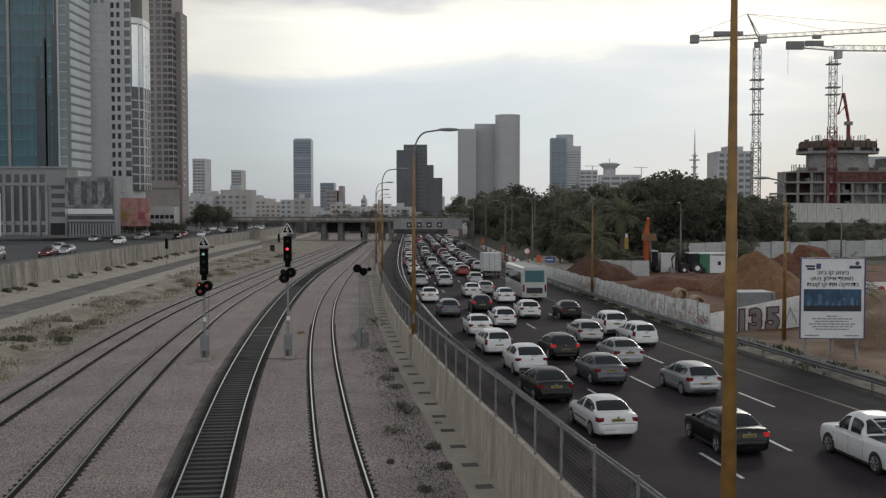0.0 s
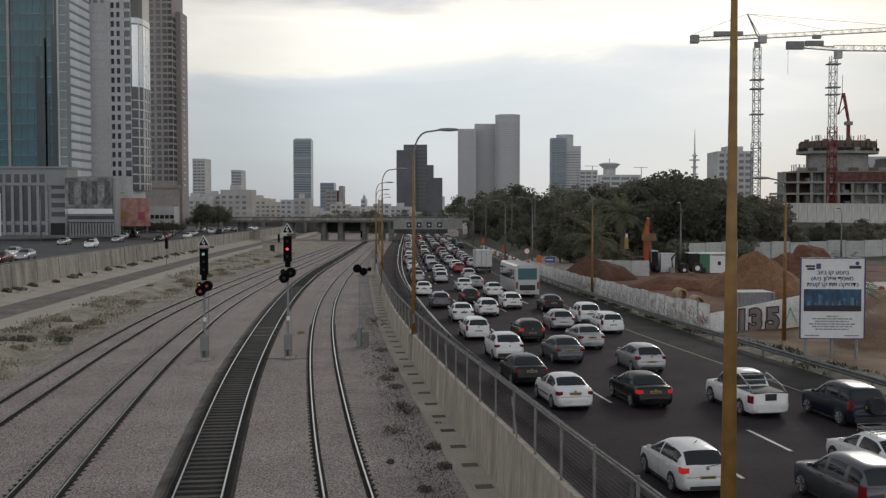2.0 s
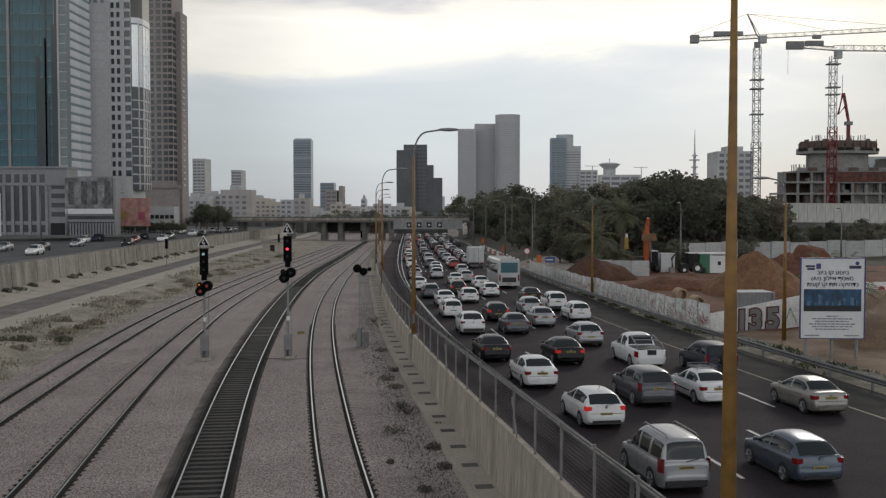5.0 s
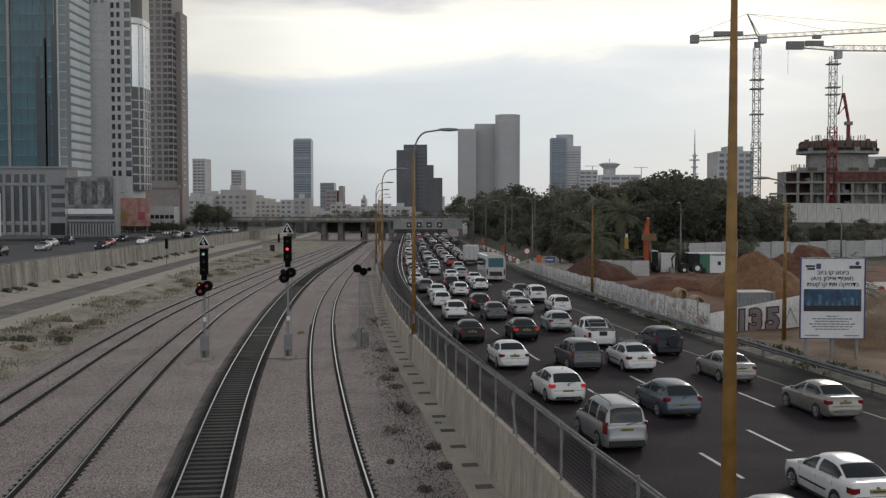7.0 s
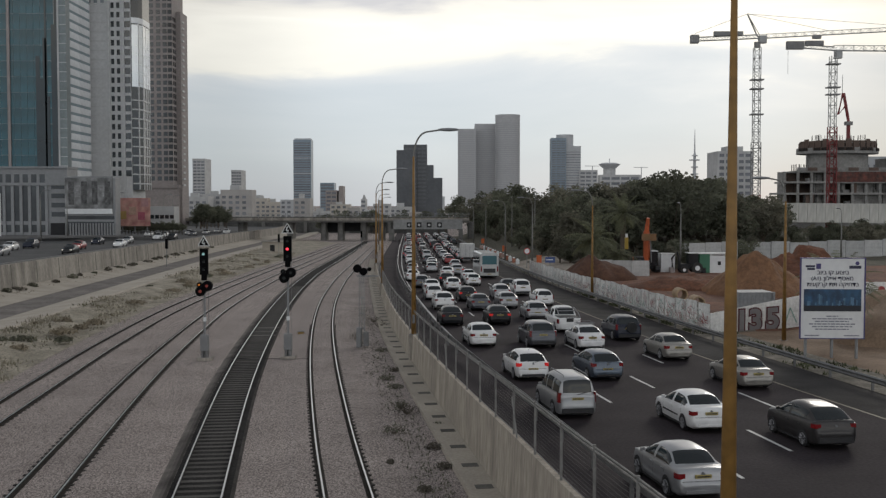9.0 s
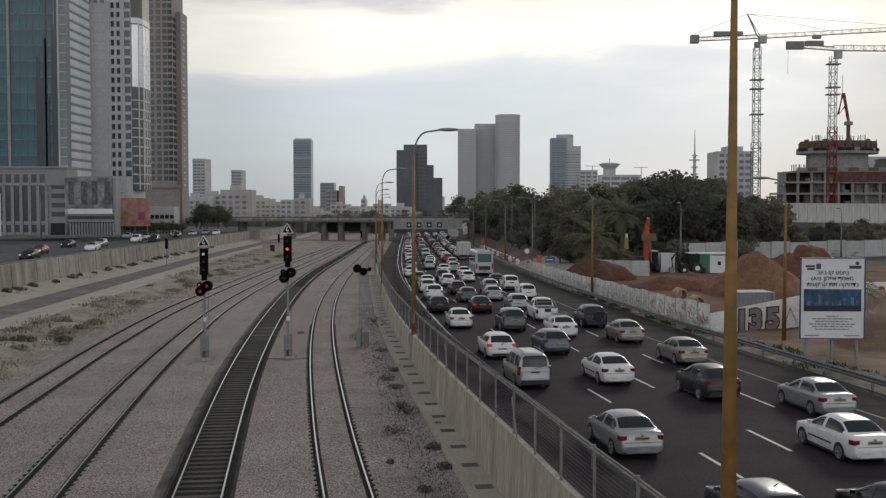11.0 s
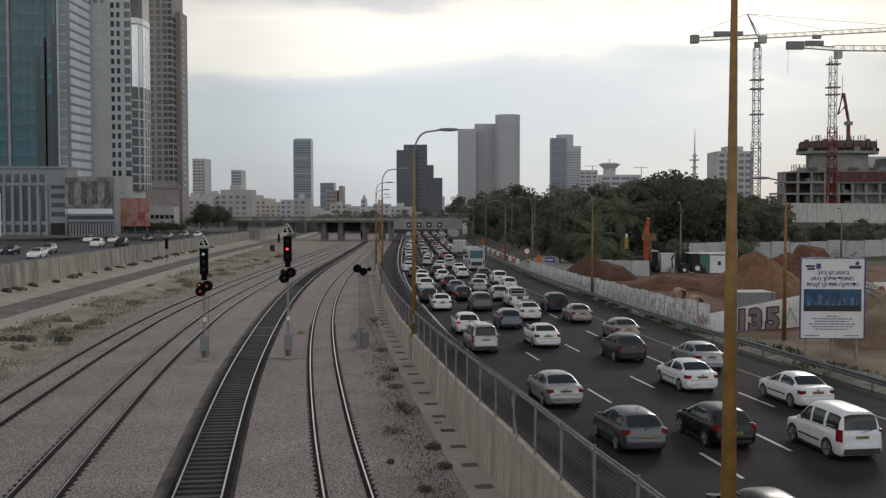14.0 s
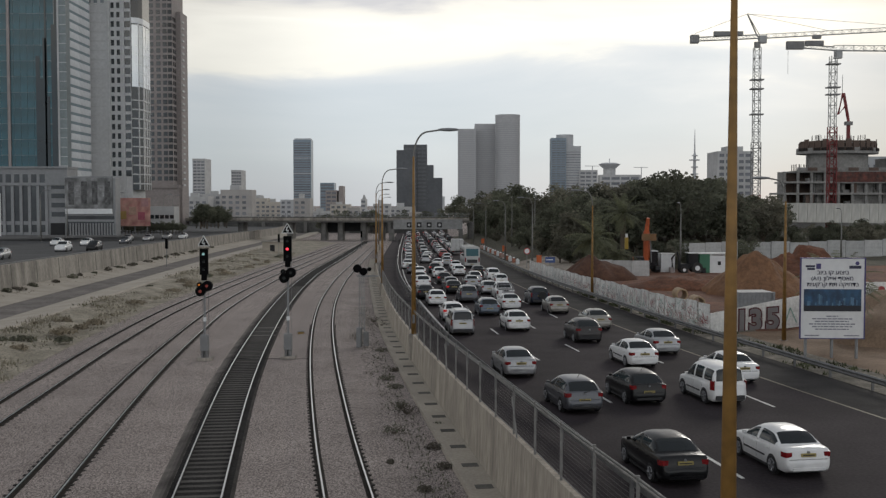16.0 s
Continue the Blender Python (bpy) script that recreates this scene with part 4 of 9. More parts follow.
def palm(x, y, z, s, h):
    t = thing("palm_tree", "date palm with arching dusty green fronds", "palm tree", x, y, z)
    t.scale = (s, s, s)
    tr = Mesh()
    for k in range(8):
        tr.tube((0, 0, -0.2 + h * k / 8), (0, 0, -0.2 + h * (k + 1.1) / 8), 0.30, 0.25, 9)
    part("trunk", tr, BARK, t)
    rnd = random.Random(int(x * 10))
    for k in range(34):
        f = Mesh()
        a, el, ln = rnd.random() * 6.28, rnd.uniform(-0.5, 1.3), rnd.uniform(2.6, 3.4)
        p, q = Vector((0, 0, h)), None
        d = Vector((math.cos(a) * math.cos(el), math.sin(a) * math.cos(el), math.sin(el)))
        side = Vector((-math.sin(a), math.cos(a), 0))
        for j in range(9):
            q = p + d * ln / 9
            wdt = 0.5 * math.sin(math.pi * (j + 0.7) / 10)
            for e in (-1, 1):
                for m in range(2):
                    o = p + (q - p) * m * 0.5
                    f.quad(o, o + (q - p) * 0.28, o + (q - p) * 0.7 + side * e * wdt - Vector((0, 0, wdt * 0.35)), o + (q - p) * 0.55 + side * e * wdt - Vector((0, 0, wdt * 0.35)))
            d = (d - Vector((0, 0, 0.13))).normalized()
            p = q
        part("frond", f, PALM_LEAF, t)
    return t


def shrub(name, x, y, z, r, h, seed, leaf, label, n=420, size=0.09):
    rnd = random.Random(seed)
    m = Mesh()
    for _ in range(n):
        a, q, e = rnd.random() * 6.28, r * rnd.random() ** 0.6, rnd.random()
        c = Vector((q * math.cos(a), q * math.sin(a), h * e * (1 - 0.5 * (q / r) ** 2)))
        u = Vector((rnd.gauss(0, 1), rnd.gauss(0, 1), rnd.gauss(0.4, 1))).normalized() * rnd.uniform(0.7, 1.6) * size
        w = u.cross(Vector((rnd.gauss(0, 1), rnd.gauss(0, 1), rnd.gauss(0, 1)))).normalized() * size * 0.45
        m.quad(c - u, c - w, c + u, c + w)
    t = thing(name, label, "shrub", x, y, z)
    part("foliage", m, leaf, t)
    st = Mesh()
    for k in range(6):
        a = k * 1.1
        st.tube((0, 0, -0.05), (r * 0.6 * math.cos(a), r * 0.6 * math.sin(a), h * 0.7), 0.025, 0.01, 4)
    part("stem", st, BARK, t)
    return t


# ---- building site ----
PALE_SOIL = mat("pale sandy earth", (0.265, 0.185, 0.125), 0.95, vary=0.35, scale=2.2, fine=5, bump=0.7, second=(0.18, 0.12, 0.078), grain=0.75, crisp=0.16)


def site_z(x, y):
    """Ground of the building site: a verge, a working level, spoil heaps and a rise behind."""
    o = x - EDGE(y)
    base = low(y) + 0.03 + max(0, min(1, (o - 20 - 7 * max(0, min(1, (77 - y) / 3))) / 3.5)) * 0.6
    z = base + max(0, min(1, (y - 150) / 60)) * 2.2 * max(0, min(1, (o - 22) / 10)) + max(0, min(1, (o - 50) / 50)) * 1.2
    z += 0.25 * noise.noise((x * 0.15, y * 0.15, 0)) * (o > 22)
    return z


def heap(name, label, x, y, rx, ry, h, material, seed):
    m = Mesh()
    n, rings = 44, 14
    for j in range(rings + 1):
        r = 1 - j / rings
        for k in range(n):
            a = 2 * math.pi * k / n
            px, py = rx * r * math.cos(a), ry * r * math.sin(a)
            e = 1 + 0.35 * noise.noise((math.cos(a) * 2 + seed, math.sin(a) * 2, 0))
            z = h * min(0.93, 1.06 * (1 - r ** 1.5)) * (0.9 + 0.4 * noise.noise((px * 0.3, py * 0.3, seed)) + 0.2 * noise.noise((px * 0.9, py * 0.9, seed))) - 0.9 * (j == 0)
            m.v.append((px * e, py * e, z))
    for j in range(rings):
        for k in range(n):
            a, b = j * n + k, j * n + (k + 1) % n
            m.f.append((a, b, b + n, a + n))
    m.mi = [0] * len(m.f)
    return solo(name, m, material, label, "earth heap", at=pose(x, y, site_z(x, y)), smooth=True)


def build_site_ground():
    m = Mesh()
    ys = [20 + 5 * i for i in range(76)]
    offs = [18.1, 19.0, 20.2, 21.5, 23, 25, 28, 31, 34, 38, 43, 50, 60, 75, 100, 140, 220, 340]
    for y in ys:
        for o in offs:
            x = EDGE(y) + o
            m.v.append((x, y, site_z(x, y)))
    n = len(offs)
    m.f = [(j * n + i, j * n + i + 1, (j + 1) * n + i + 1, (j + 1) * n + i) for j in range(len(ys) - 1) for i in range(n - 1)]
    m.mi = [3 if i % (n - 1) >= 3 and i // (n - 1) < 11 else 2 if i % (n - 1) < 4 and i // (n - 1) < 25 else 0 if i % (n - 1) < 3 or i // (n - 1) > 25 else 1 for i in range(len(m.f))]
    solo("site_ground", m, [mat("dark scrub soil", (0.095, 0.08, 0.055), 0.95, vary=0.5, scale=2.0, fine=2.5, bump=0.9, second=(0.05, 0.05, 0.03), grain=0.8, crisp=0.1), RED_SOIL, mat("dusty verge soil", (0.24, 0.21, 0.175), 0.95, vary=0.45, scale=1.2, fine=4, bump=0.8, second=(0.12, 0.11, 0.08), grain=0.8, crisp=0.1), PALE_SOIL], "bare red-brown earth of the building site", "ground", "structure", smooth=True)


def build_site():
    build_site_ground()
    heap("dirt_mound", "dark red-brown spoil heap behind the hoarding", 18.9, 128, 4.6, 4.5, 2.9, mat("dark damp earth", (0.105, 0.05, 0.03), 0.95, vary=0.4, scale=4, fine=1.6, bump=0.9, second=(0.07, 0.034, 0.022), grain=0.8, crisp=0.1), 1)
    heap("dirt_mound", "big sandy brown spoil heap", 31.4, 104, 5.2, 6.0, 4.2, SAND_SOIL, 2)
    heap("dirt_mound", "red-brown spoil heap beside container", 38.5, 112, 8.0, 6.5, 4.5, RED_SOIL, 3)
    heap("dirt_mound", "low brown spoil heap at the pit edge", 26.5, 112, 9.0, 5.0, 1.5, RED_SOIL, 4)
    heap("earth_slope", "pale sandy earth slope behind the project sign", 34.0, 72, 7.5, 12.0, 3.0, PALE_SOIL, 5)
    # hoarding: white corrugated panels with painted scrawls
    pan = mat("scrawled white sheet metal", (0.80, 0.79, 0.76), 0.7, vary=0.25, scale=1.2, fine=5, bump=0.1, per_piece=0.08)
    tones = [mat("scrawl " + w, c, 0.8, vary=0.2, bump=0) for w, c in (("red", (0.46, 0.20, 0.19)), ("blue", (0.34, 0.40, 0.45)), ("green", (0.28, 0.42, 0.36)), ("dark", (0.30, 0.29, 0.29)))]
    fence = thing("site_hoarding", "white sheet hoarding covered in faded scrawls", "fence")
    pts = []
    y = 148.6
    while y > 71.5:
        ln = line_along(EDGE, y, y, 1, 0, 18.75 + max(0, 82 - y) * 0.09)[0]
        pts.append((ln[0], ln[1]))
        y -= 2.1
    a = pts[-1]
    pts += [(a[0] + 1.75 * k, a[1] + 0.25 * k) for k in range(1, 5)]
    rnd = random.Random(9)
    for k, (p, q) in enumerate(zip(pts, pts[1:])):
        dx, dy = q[0] - p[0], q[1] - p[1]
        ln = math.hypot(dx, dy)
        ang = math.degrees(math.atan2(dy, dx))
        z = site_z((p[0] + q[0]) / 2, (p[1] + q[1]) / 2) - 0.05
        ends = k >= len(pts) - 5
        z += 0 if ends else (0.0, .05, -.03, .02, .07)[k % 5] + (.14 if k > 19 else 0)
        tops = [1.40 + (u[0] - 20.0) * 0.18 if ends else z + 1.95 for u in (p, q)]
        z = (tops[0] - 2.75) if ends else z
        rise, tall = ((tops[1] - tops[0]) / ln, 2.75) if ends else (0.0, 1.95)
        m = Mesh()
        n = 9
        prof = [(i * (ln - 0.03) / n, 0.035 * (i % 2)) for i in range(n + 1)]
        i0 = len(m.v)
        m.v += [(x, -yy + t, h + rise * x) for t in (0.0, 0.02) for h in (0.03, tall) for x, yy in prof]
        for i in range(n):
            m.f += [(i0 + i, i0 + i + 1, i0 + n + 2 + i, i0 + n + 1 + i), (i0 + 3 * n + 3 + i, i0 + 3 * n + 4 + i, i0 + 2 * n + 3 + i, i0 + 2 * n + 2 + i), (i0 + n + 1 + i, i0 + n + 2 + i, i0 + 3 * n + 4 + i, i0 + 3 * n + 3 + i)]
        m.mi = [0] * len(m.f)
        tilt = rnd.uniform(-1.2, 1.2)
        pn = part("panel", m, pan, fence, at=pose(p[0], p[1], z, 0, tilt * 0.4, ang))
        last4 = k >= len(pts) - 5
        if not last4:
            st = Mesh()
            for j in range(16 if p[1] < 125 else 8):
                st.m = rnd.choice((0, 0, 1, 2, 3, 3) if p[1] > 88 else (0, 0, 0, 2, 3))
                wd = rnd.uniform(.010, .024)
                x0, z0 = rnd.uniform(0.1, ln - 0.5), rnd.uniform(0.3, 1.5)
                a, r, x1, z1 = rnd.random() * 6.28, rnd.uniform(.07, .2), x0, z0
                for _ in range(rnd.randint(8, 16)):
                    a += rnd.uniform(-.2, 1.5)
                    x2, z2 = min(ln - .06, max(.05, x1 + r * math.cos(a) + .05)), min(1.85, max(.15, z1 + r * math.sin(a)))
                    st.quad((x1 - wd, -0.045, z1 - wd), (x2 - wd, -0.045, z2 - wd), (x2 + wd, -0.045, z2 + wd), (x1 + wd, -0.045, z1 + wd))
                    x1, z1 = x2, z2
            part("scrawl", st, tones, pn)
    # large tag on the end panels
    a, b = pts[-5], pts[-1]
    ang = math.degrees(math.atan2(b[1] - a[1], b[0] - a[0]))
    z = site_z((a[0] + b[0]) / 2, a[1])
    for nm, off, dep, ma in (("tag_outline", 0.22, 0.075, mat("tag dark red", (0.10, 0.02, 0.025), 0.8, vary=0.2, bump=0)), ("tag_fill", 0.10, 0.09, mat("tag silver", (0.22, 0.205, 0.205), 0.7, vary=0.2, bump=0))):
        cu = bpy.data.curves.new(nm, "FONT")
        cu.body, cu.size, cu.offset, cu.space_character = "J35", 2.1, off * .8, 1.25
        cu.extrude = 0.004
        tmp = bpy.data.objects.new(nm, cu)
        me = bpy.data.meshes.new_from_object(tmp)
        bpy.data.objects.remove(tmp)
        for v in me.vertices:
            v.co.y += v.co.x * 0.05
        me.materials.clear()
        me.materials.append(ma)
        sx, sy = math.cos(radians(ang)), math.sin(radians(ang))
        part(nm, me, None, fence, "large spray-painted tag", at=pose(a[0] + 2.1 * sx + dep * sy, a[1] + 2.1 * sy - dep * sx, -0.02, 90, 0, ang))
    m = Mesh()
    for u, v in (((5.6, 0.4), (6.0, 1.6)), ((6.0, 1.6), (6.5, 0.5)), ((5.7, 0.9), (6.3, 1.0))):
        m.quad((u[0] - .05, -.06, u[1]), (v[0] - .05, -.06, v[1]), (v[0] + .05, -.06, v[1]), (u[0] + .05, -.06, u[1]))
    part("scrawl", m, tones[2], fence, at=pose(a[0] + .08, a[1], z, 0, 0, ang))
    # freight container behind the hoarding
    t = thing("freight_container", "grey corrugated steel container in the earth lot", "container", 23.7, 80.5, site_z(23.7, 80.5) - 0.05, rz=4)
    m = Mesh()
    n = 36
    w, d, h = 1.43, 1.2, 1.95
    for s, e in ((-d, -1), (d, 1)):
        for i in range(n):
            x0, x1 = -w + 2 * w * i / n, -w + 2 * w * (i + 1) / n
            o = 0.04 * ((i // 2) % 2)
            o2 = 0.04 * (((i + 1) // 2) % 2)
            m.quad((x0, s + e * (-o), 0.1), (x1, s + e * (-o2), 0.1), (x1, s + e * (-o2), h), (x0, s + e * (-o), h))
    m.box(-w, -w + 0.04, -d, d, 0.1, h)
    m.box(w - 0.04, w, -d, d, 0.1, h)
    cg = mat("grey container paint", (0.25, 0.26, 0.27), 0.6, vary=0.2, scale=1.2, fine=5, bump=0.05)
    part("corrugated_wall", m, cg, t)
    part("roof", Mesh().box(-w - .03, w + .03, -d - .03, d + .03, h, h + 0.08), cg, t)
    part("floor_frame", Mesh().box(-w - .03, w + .03, -d - .03, d + .03, 0, 0.12), DULL_STEEL, t)
    for x in (-w, w):
        for y in (-d, d):
            part("corner_post", Mesh().box(x - .07, x + .07, y - .07, y + .07, 0, h + .1), cg, t)
    build_project_sign()
    end = thing("end_hoarding", "white sheet hoarding with a round sign beyond the project sign", "fence")
    for k in range(4):
        part("panel", Mesh().box(0, 1.4, -.03, .03, 0, 2.6), pan, end, at=pose(33.6 + 1.42 * k, 84, site_z(35, 84) - .1))
    part("round_sign", Mesh().tube((35.3, 83.9, site_z(35, 84) + 1.9), (35.3, 83.95, site_z(35, 84) + 1.9), .28, n=14), RED_MARK, end)
    palm(25.0, 66.5, 1.3, 0.95, 2.7)
    palm(34.0, 80, site_z(34.0, 80), 0.9, 0.9)
    build_machines()
    # sheds and back fence
    white = mat("white sheet fence", (0.46, 0.46, 0.45), 0.65, vary=0.2, scale=2, fine=3, bump=0.05, per_piece=0.1)
    bf = thing("sheet_fence", "white sheet-metal site fence before the trees", "fence")
    pm = Mesh().box(0, 2.85, -0.03, 0.03, 0, 2.7).mesh("panel", white)
    po = Mesh().box(-0.06, 0.06, -0.07, 0.07, 0, 2.8).mesh("post", DULL_STEEL)
    for k in range(24):
        x = 37.5 + 2.95 * k
        y = 166 + 0.12 * (k - 8) ** 2 * 0.1
        z = site_z(x, y) - 0.1
        part("panel", pm, None, bf, at=pose(x, y, z + 0.05 * (k % 3)))
        part("post", po, None, bf, at=pose(x - 0.05, y + 0.05, z))
    tallp = Mesh().box(0, 2.3, -0.03, 0.03, 0, 3.9).mesh("panel", white)
    lowp = Mesh().box(0, 2.3, -0.03, 0.03, 0, 2.2).mesh("panel", white)
    for k in range(3):
        part("panel", lowp, None, bf, at=pose(19.4 + 2.35 * k, 133.5, site_z(20 + 2 * k, 133.5) - .1 - .06 * k))
    m = Mesh()
    for i in range(8):
        for j in range(14):
            q = [(EDGE(y) + o, y, site_z(EDGE(y) + o, y) + .05) for o, y in ((19.2 + i, 140 + 3 * j), (20.2 + i, 140 + 3 * j), (20.2 + i, 143 + 3 * j), (19.2 + i, 143 + 3 * j))]
            m.quad(*q)
    solo("pale_lot", m, mat("pale trodden soil", (0.40, 0.35, 0.29), 0.95, vary=0.5, scale=2.5, fine=3, bump=0.5, second=(0.26, 0.22, 0.18)), "pale trodden ground beyond the hoarding's end", "ground", "structure")
    for k in range(3):
        part("panel", tallp, None, bf, at=pose(35.6 + 2.35 * k, 151, site_z(37 + 2 * k, 151) - .1 + .12 * k))
    t = thing("site_shed", "small white and green shed with a pale roof", "shed", 36.6, 142, site_z(36.6, 142) - 0.05)
    part("green_side", Mesh().box(-2.0, -0.6, -1.2, 1.2, 0, 2.6), mat("green shed panel", (0.06, 0.20, 0.12), 0.6, vary=0.2), t, "green painted side")
    part("white_wall", Mesh().box(-0.6, 2.3, -1.1, 1.2, 0, 2.4), WHITE_PANEL, t)
    part("roof", Mesh().prism([(-2.1, -1.35), (2.6, -1.35), (2.6, 1.4), (-2.1, 1.4)], 2.6, 2.72), WHITE_PANEL, t)
    part("vent", Mesh().box(0.5, 0.9, -1.16, -1.08, 1.1, 1.6), TRIM_DARK, t)
    t = thing("white_cabin", "plain white site cabin beside the excavator", "shed", 30.6, 143, site_z(30.6, 143) - 0.05)
    part("wall", Mesh().box(-0.95, 0.95, -1, 1, 0, 2.5, 0.03), WHITE_PANEL, t)
    part("roof", Mesh().box(-1.0, 1.0, -1.05, 1.05, 2.5, 2.58), PALE_STONE, t)
    for k, (x, y) in enumerate(((21.6, 95), (21.4, 88))):
        t = thing("concrete_pipe", "tan pipe section lying in the lot", "pipe", x, y, site_z(x, y))
        m = Mesh()
        prof = [(0.55, -0.9), (0.55, 0.9), (0.42, 0.9), (0.42, -0.9)]
        for i in range(16):
            a0, a1 = 2 * math.pi * i / 16, 2 * math.pi * (i + 1) / 16
            for (r0, y0), (r1, y1) in zip(prof, prof[1:] + prof[:1]):
                m.quad((r0 * math.cos(a0), y0, .55 + r0 * math.sin(a0)), (r1 * math.cos(a0), y1, .55 + r1 * math.sin(a0)), (r1 * math.cos(a1), y1, .55 + r1 * math.sin(a1)), (r0 * math.cos(a1), y0, .55 + r0 * math.sin(a1)))
        part("ring", m, mat("tan pipe", (0.40, 0.29, 0.18), 0.8, vary=0.25, scale=.8, fine=5), t)


RED_MARK = mat("dull red sign", (0.35, 0.06, 0.06), 0.6, vary=0.1, bump=0)


def letters(body, size, x, z, parent, material, name="lettering", align="CENTER", dep=-0.075):
    cu = bpy.data.curves.new(name, "FONT")
    cu.body, cu.size, cu.align_x = body, size, align
    cu.extrude = 0.003
    tmp = bpy.data.objects.new(name, cu)
    me = bpy.data.meshes.new_from_object(tmp)
    bpy.data.objects.remove(tmp)
    me.materials.clear()
    me.materials.append(material)
    part(name, me, None, parent, at=pose(x + .012, dep + .002, z, 90, 0, 0))
    return part(name, me, None, parent, at=pose(x, dep, z, 90, 0, 0))


def build_project_sign():
    t = thing("project_sign", "white building-project sign with blue night picture on posts", "sign", 23.15, 62, 0, rz=-3)
    w = 1.84
    white = mat("white sign sheet", (0.66, 0.66, 0.66), 0.5, vary=0.08, scale=1.5, fine=3, bump=0)
    ink = mat("dark blue sign ink", (0.03, 0.03, 0.06), 0.6, vary=0)
    part("board", Mesh().box(-w, w, -0.06, 0.06, 1.18, 5.92), white, t)
    fr = mat("blue violet frame", (0.06, 0.05, 0.16), 0.5, vary=0.1)
    for x0, x1, z0, z1 in ((-w - .05, -w, 1.13, 5.97), (w, w + .07, 1.13, 5.97), (-w, w, 1.13, 1.18), (-w, w, 5.92, 5.97)):
        part("frame_strip", Mesh().box(x0, x1, -0.09, 0.09, z0, z1), fr, t)
    pic = part("picture", Mesh().box(-1.68, 1.68, -0.075, -0.06, 2.78, 4.1), mat("blue night print", (0.03, 0.10, 0.19), 0.5, vary=0.6, scale=0.7, fine=3, bump=0, second=(0.012, 0.022, 0.05)), t, "blue night skyline picture")
    rnd = random.Random(3)
    pale = mat("pale blue print", (0.09, 0.19, 0.30), 0.5, vary=0.3, scale=0.3, bump=0)
    dk = mat("black print", (0.012, 0.014, 0.02), 0.5, vary=0)
    for k in range(24):
        x = rnd.uniform(-1.62, 1.5)
        hh = rnd.uniform(0.05, 0.3) + (0.5 if -1.0 < x < -0.6 else 0) + (0.15 if x > 0.6 else 0)
        z0 = 3.08 + rnd.uniform(0, 0.12)
        part("skyline_shape", Mesh().box(x, x + rnd.uniform(0.03, 0.13), -0.079 - 0.0002 * k, -0.074, z0, z0 + hh), pale if k % 3 else mat("dim blue print", (0.04, 0.09, 0.15), 0.5, vary=0.3, scale=0.3, bump=0), pic)
    part("skyline_shape", Mesh().box(-1.68, 1.68, -0.08, -0.074, 2.78, 3.12), dk, pic)
    letters("ביצוע קו ביוב"[::-1], 0.36, 0, 4.98, t, ink)
    letters("מאסף איילון"[::-1], 0.36, 0.32, 4.63, t, ink)
    # the long final letter of the first word, drawn in strokes over its place
    line = letters("סאמ"[::1], 0.36, 0, 4.63, t, ink).data
    word = max(v.co.x for v in line.vertices) - min(v.co.x for v in line.vertices)
    for ob in list(t.children):
        if ob.data is line:
            bpy.data.objects.remove(ob)
    full = next(ob.data for ob in t.children if ob.data.name.startswith("lettering") and abs(ob.matrix_basis.translation.z - 4.63) < .001)
    x1 = 0.32 + max(v.co.x for v in full.vertices) - word - .03
    pe = Mesh()
    for x0, xe, z0, z1 in ((-.18, 0, .172, .212), (-.042, 0, -.086, .172), (-.18, -.14, .095, .172), (-.14, -.085, .095, .13)):
        pe.box(x1 + x0, x1 + xe, -.078, -.072, 4.63 + z0, 4.63 + z1)
    part("lettering", pe, ink, t)
    letters("(A1)", 0.32, -0.98, 4.64, t, ink)
    letters("בדחיקה תת קרקעית"[::-1], 0.36, 0, 4.27, t, ink)
    for x0, x1, z0, z1 in ((-1.6, -1.05, 5.4, 5.52), (-1.5, -1.05, 5.24, 5.36), (0.95, 1.65, 5.32, 5.5)):
        part("printed_bar", Mesh().box(x0, x1, -0.07, -0.062, z0, z1), ink, t)
    part("printed_mark", Mesh().box(-0.98, -0.7, -0.07, -0.062, 5.3, 5.62, 0.002), fr, t)
    part("printed_mark", Mesh().tube((1.42, -0.07, 5.64), (1.42, -0.062, 5.64), 0.13, n=6), fr, t)
    tone = mat("grey print", (0.18, 0.18, 0.22), 0.6, vary=0)
    for k in range(6):
        z = 2.45 - k * 0.155
        a = 0.35 if k == 0 else 1.35 - 0.18 * (k % 3)
        x = -a
        while x < a:
            l = rnd.uniform(0.12, 0.34)
            part("printed_bar", Mesh().box(x, min(a, x + l), -0.07, -0.062, z, z + 0.07), tone, t)
            x += l + 0.05
    part("printed_bar", Mesh().box(-1.6, -0.75, -0.07, -0.062, 1.3, 1.36), tone, t)
    part("printed_bar", Mesh().box(0.7, 1.6, -0.07, -0.062, 1.3, 1.36), tone, t)
    for x in (-1.5, 0.05, 1.5):
        part("leg", Mesh().box(x - .07, x + .07, 0.06, 0.2, site_z(23.15, 62) - 0.15, 5.7), GALV, t)


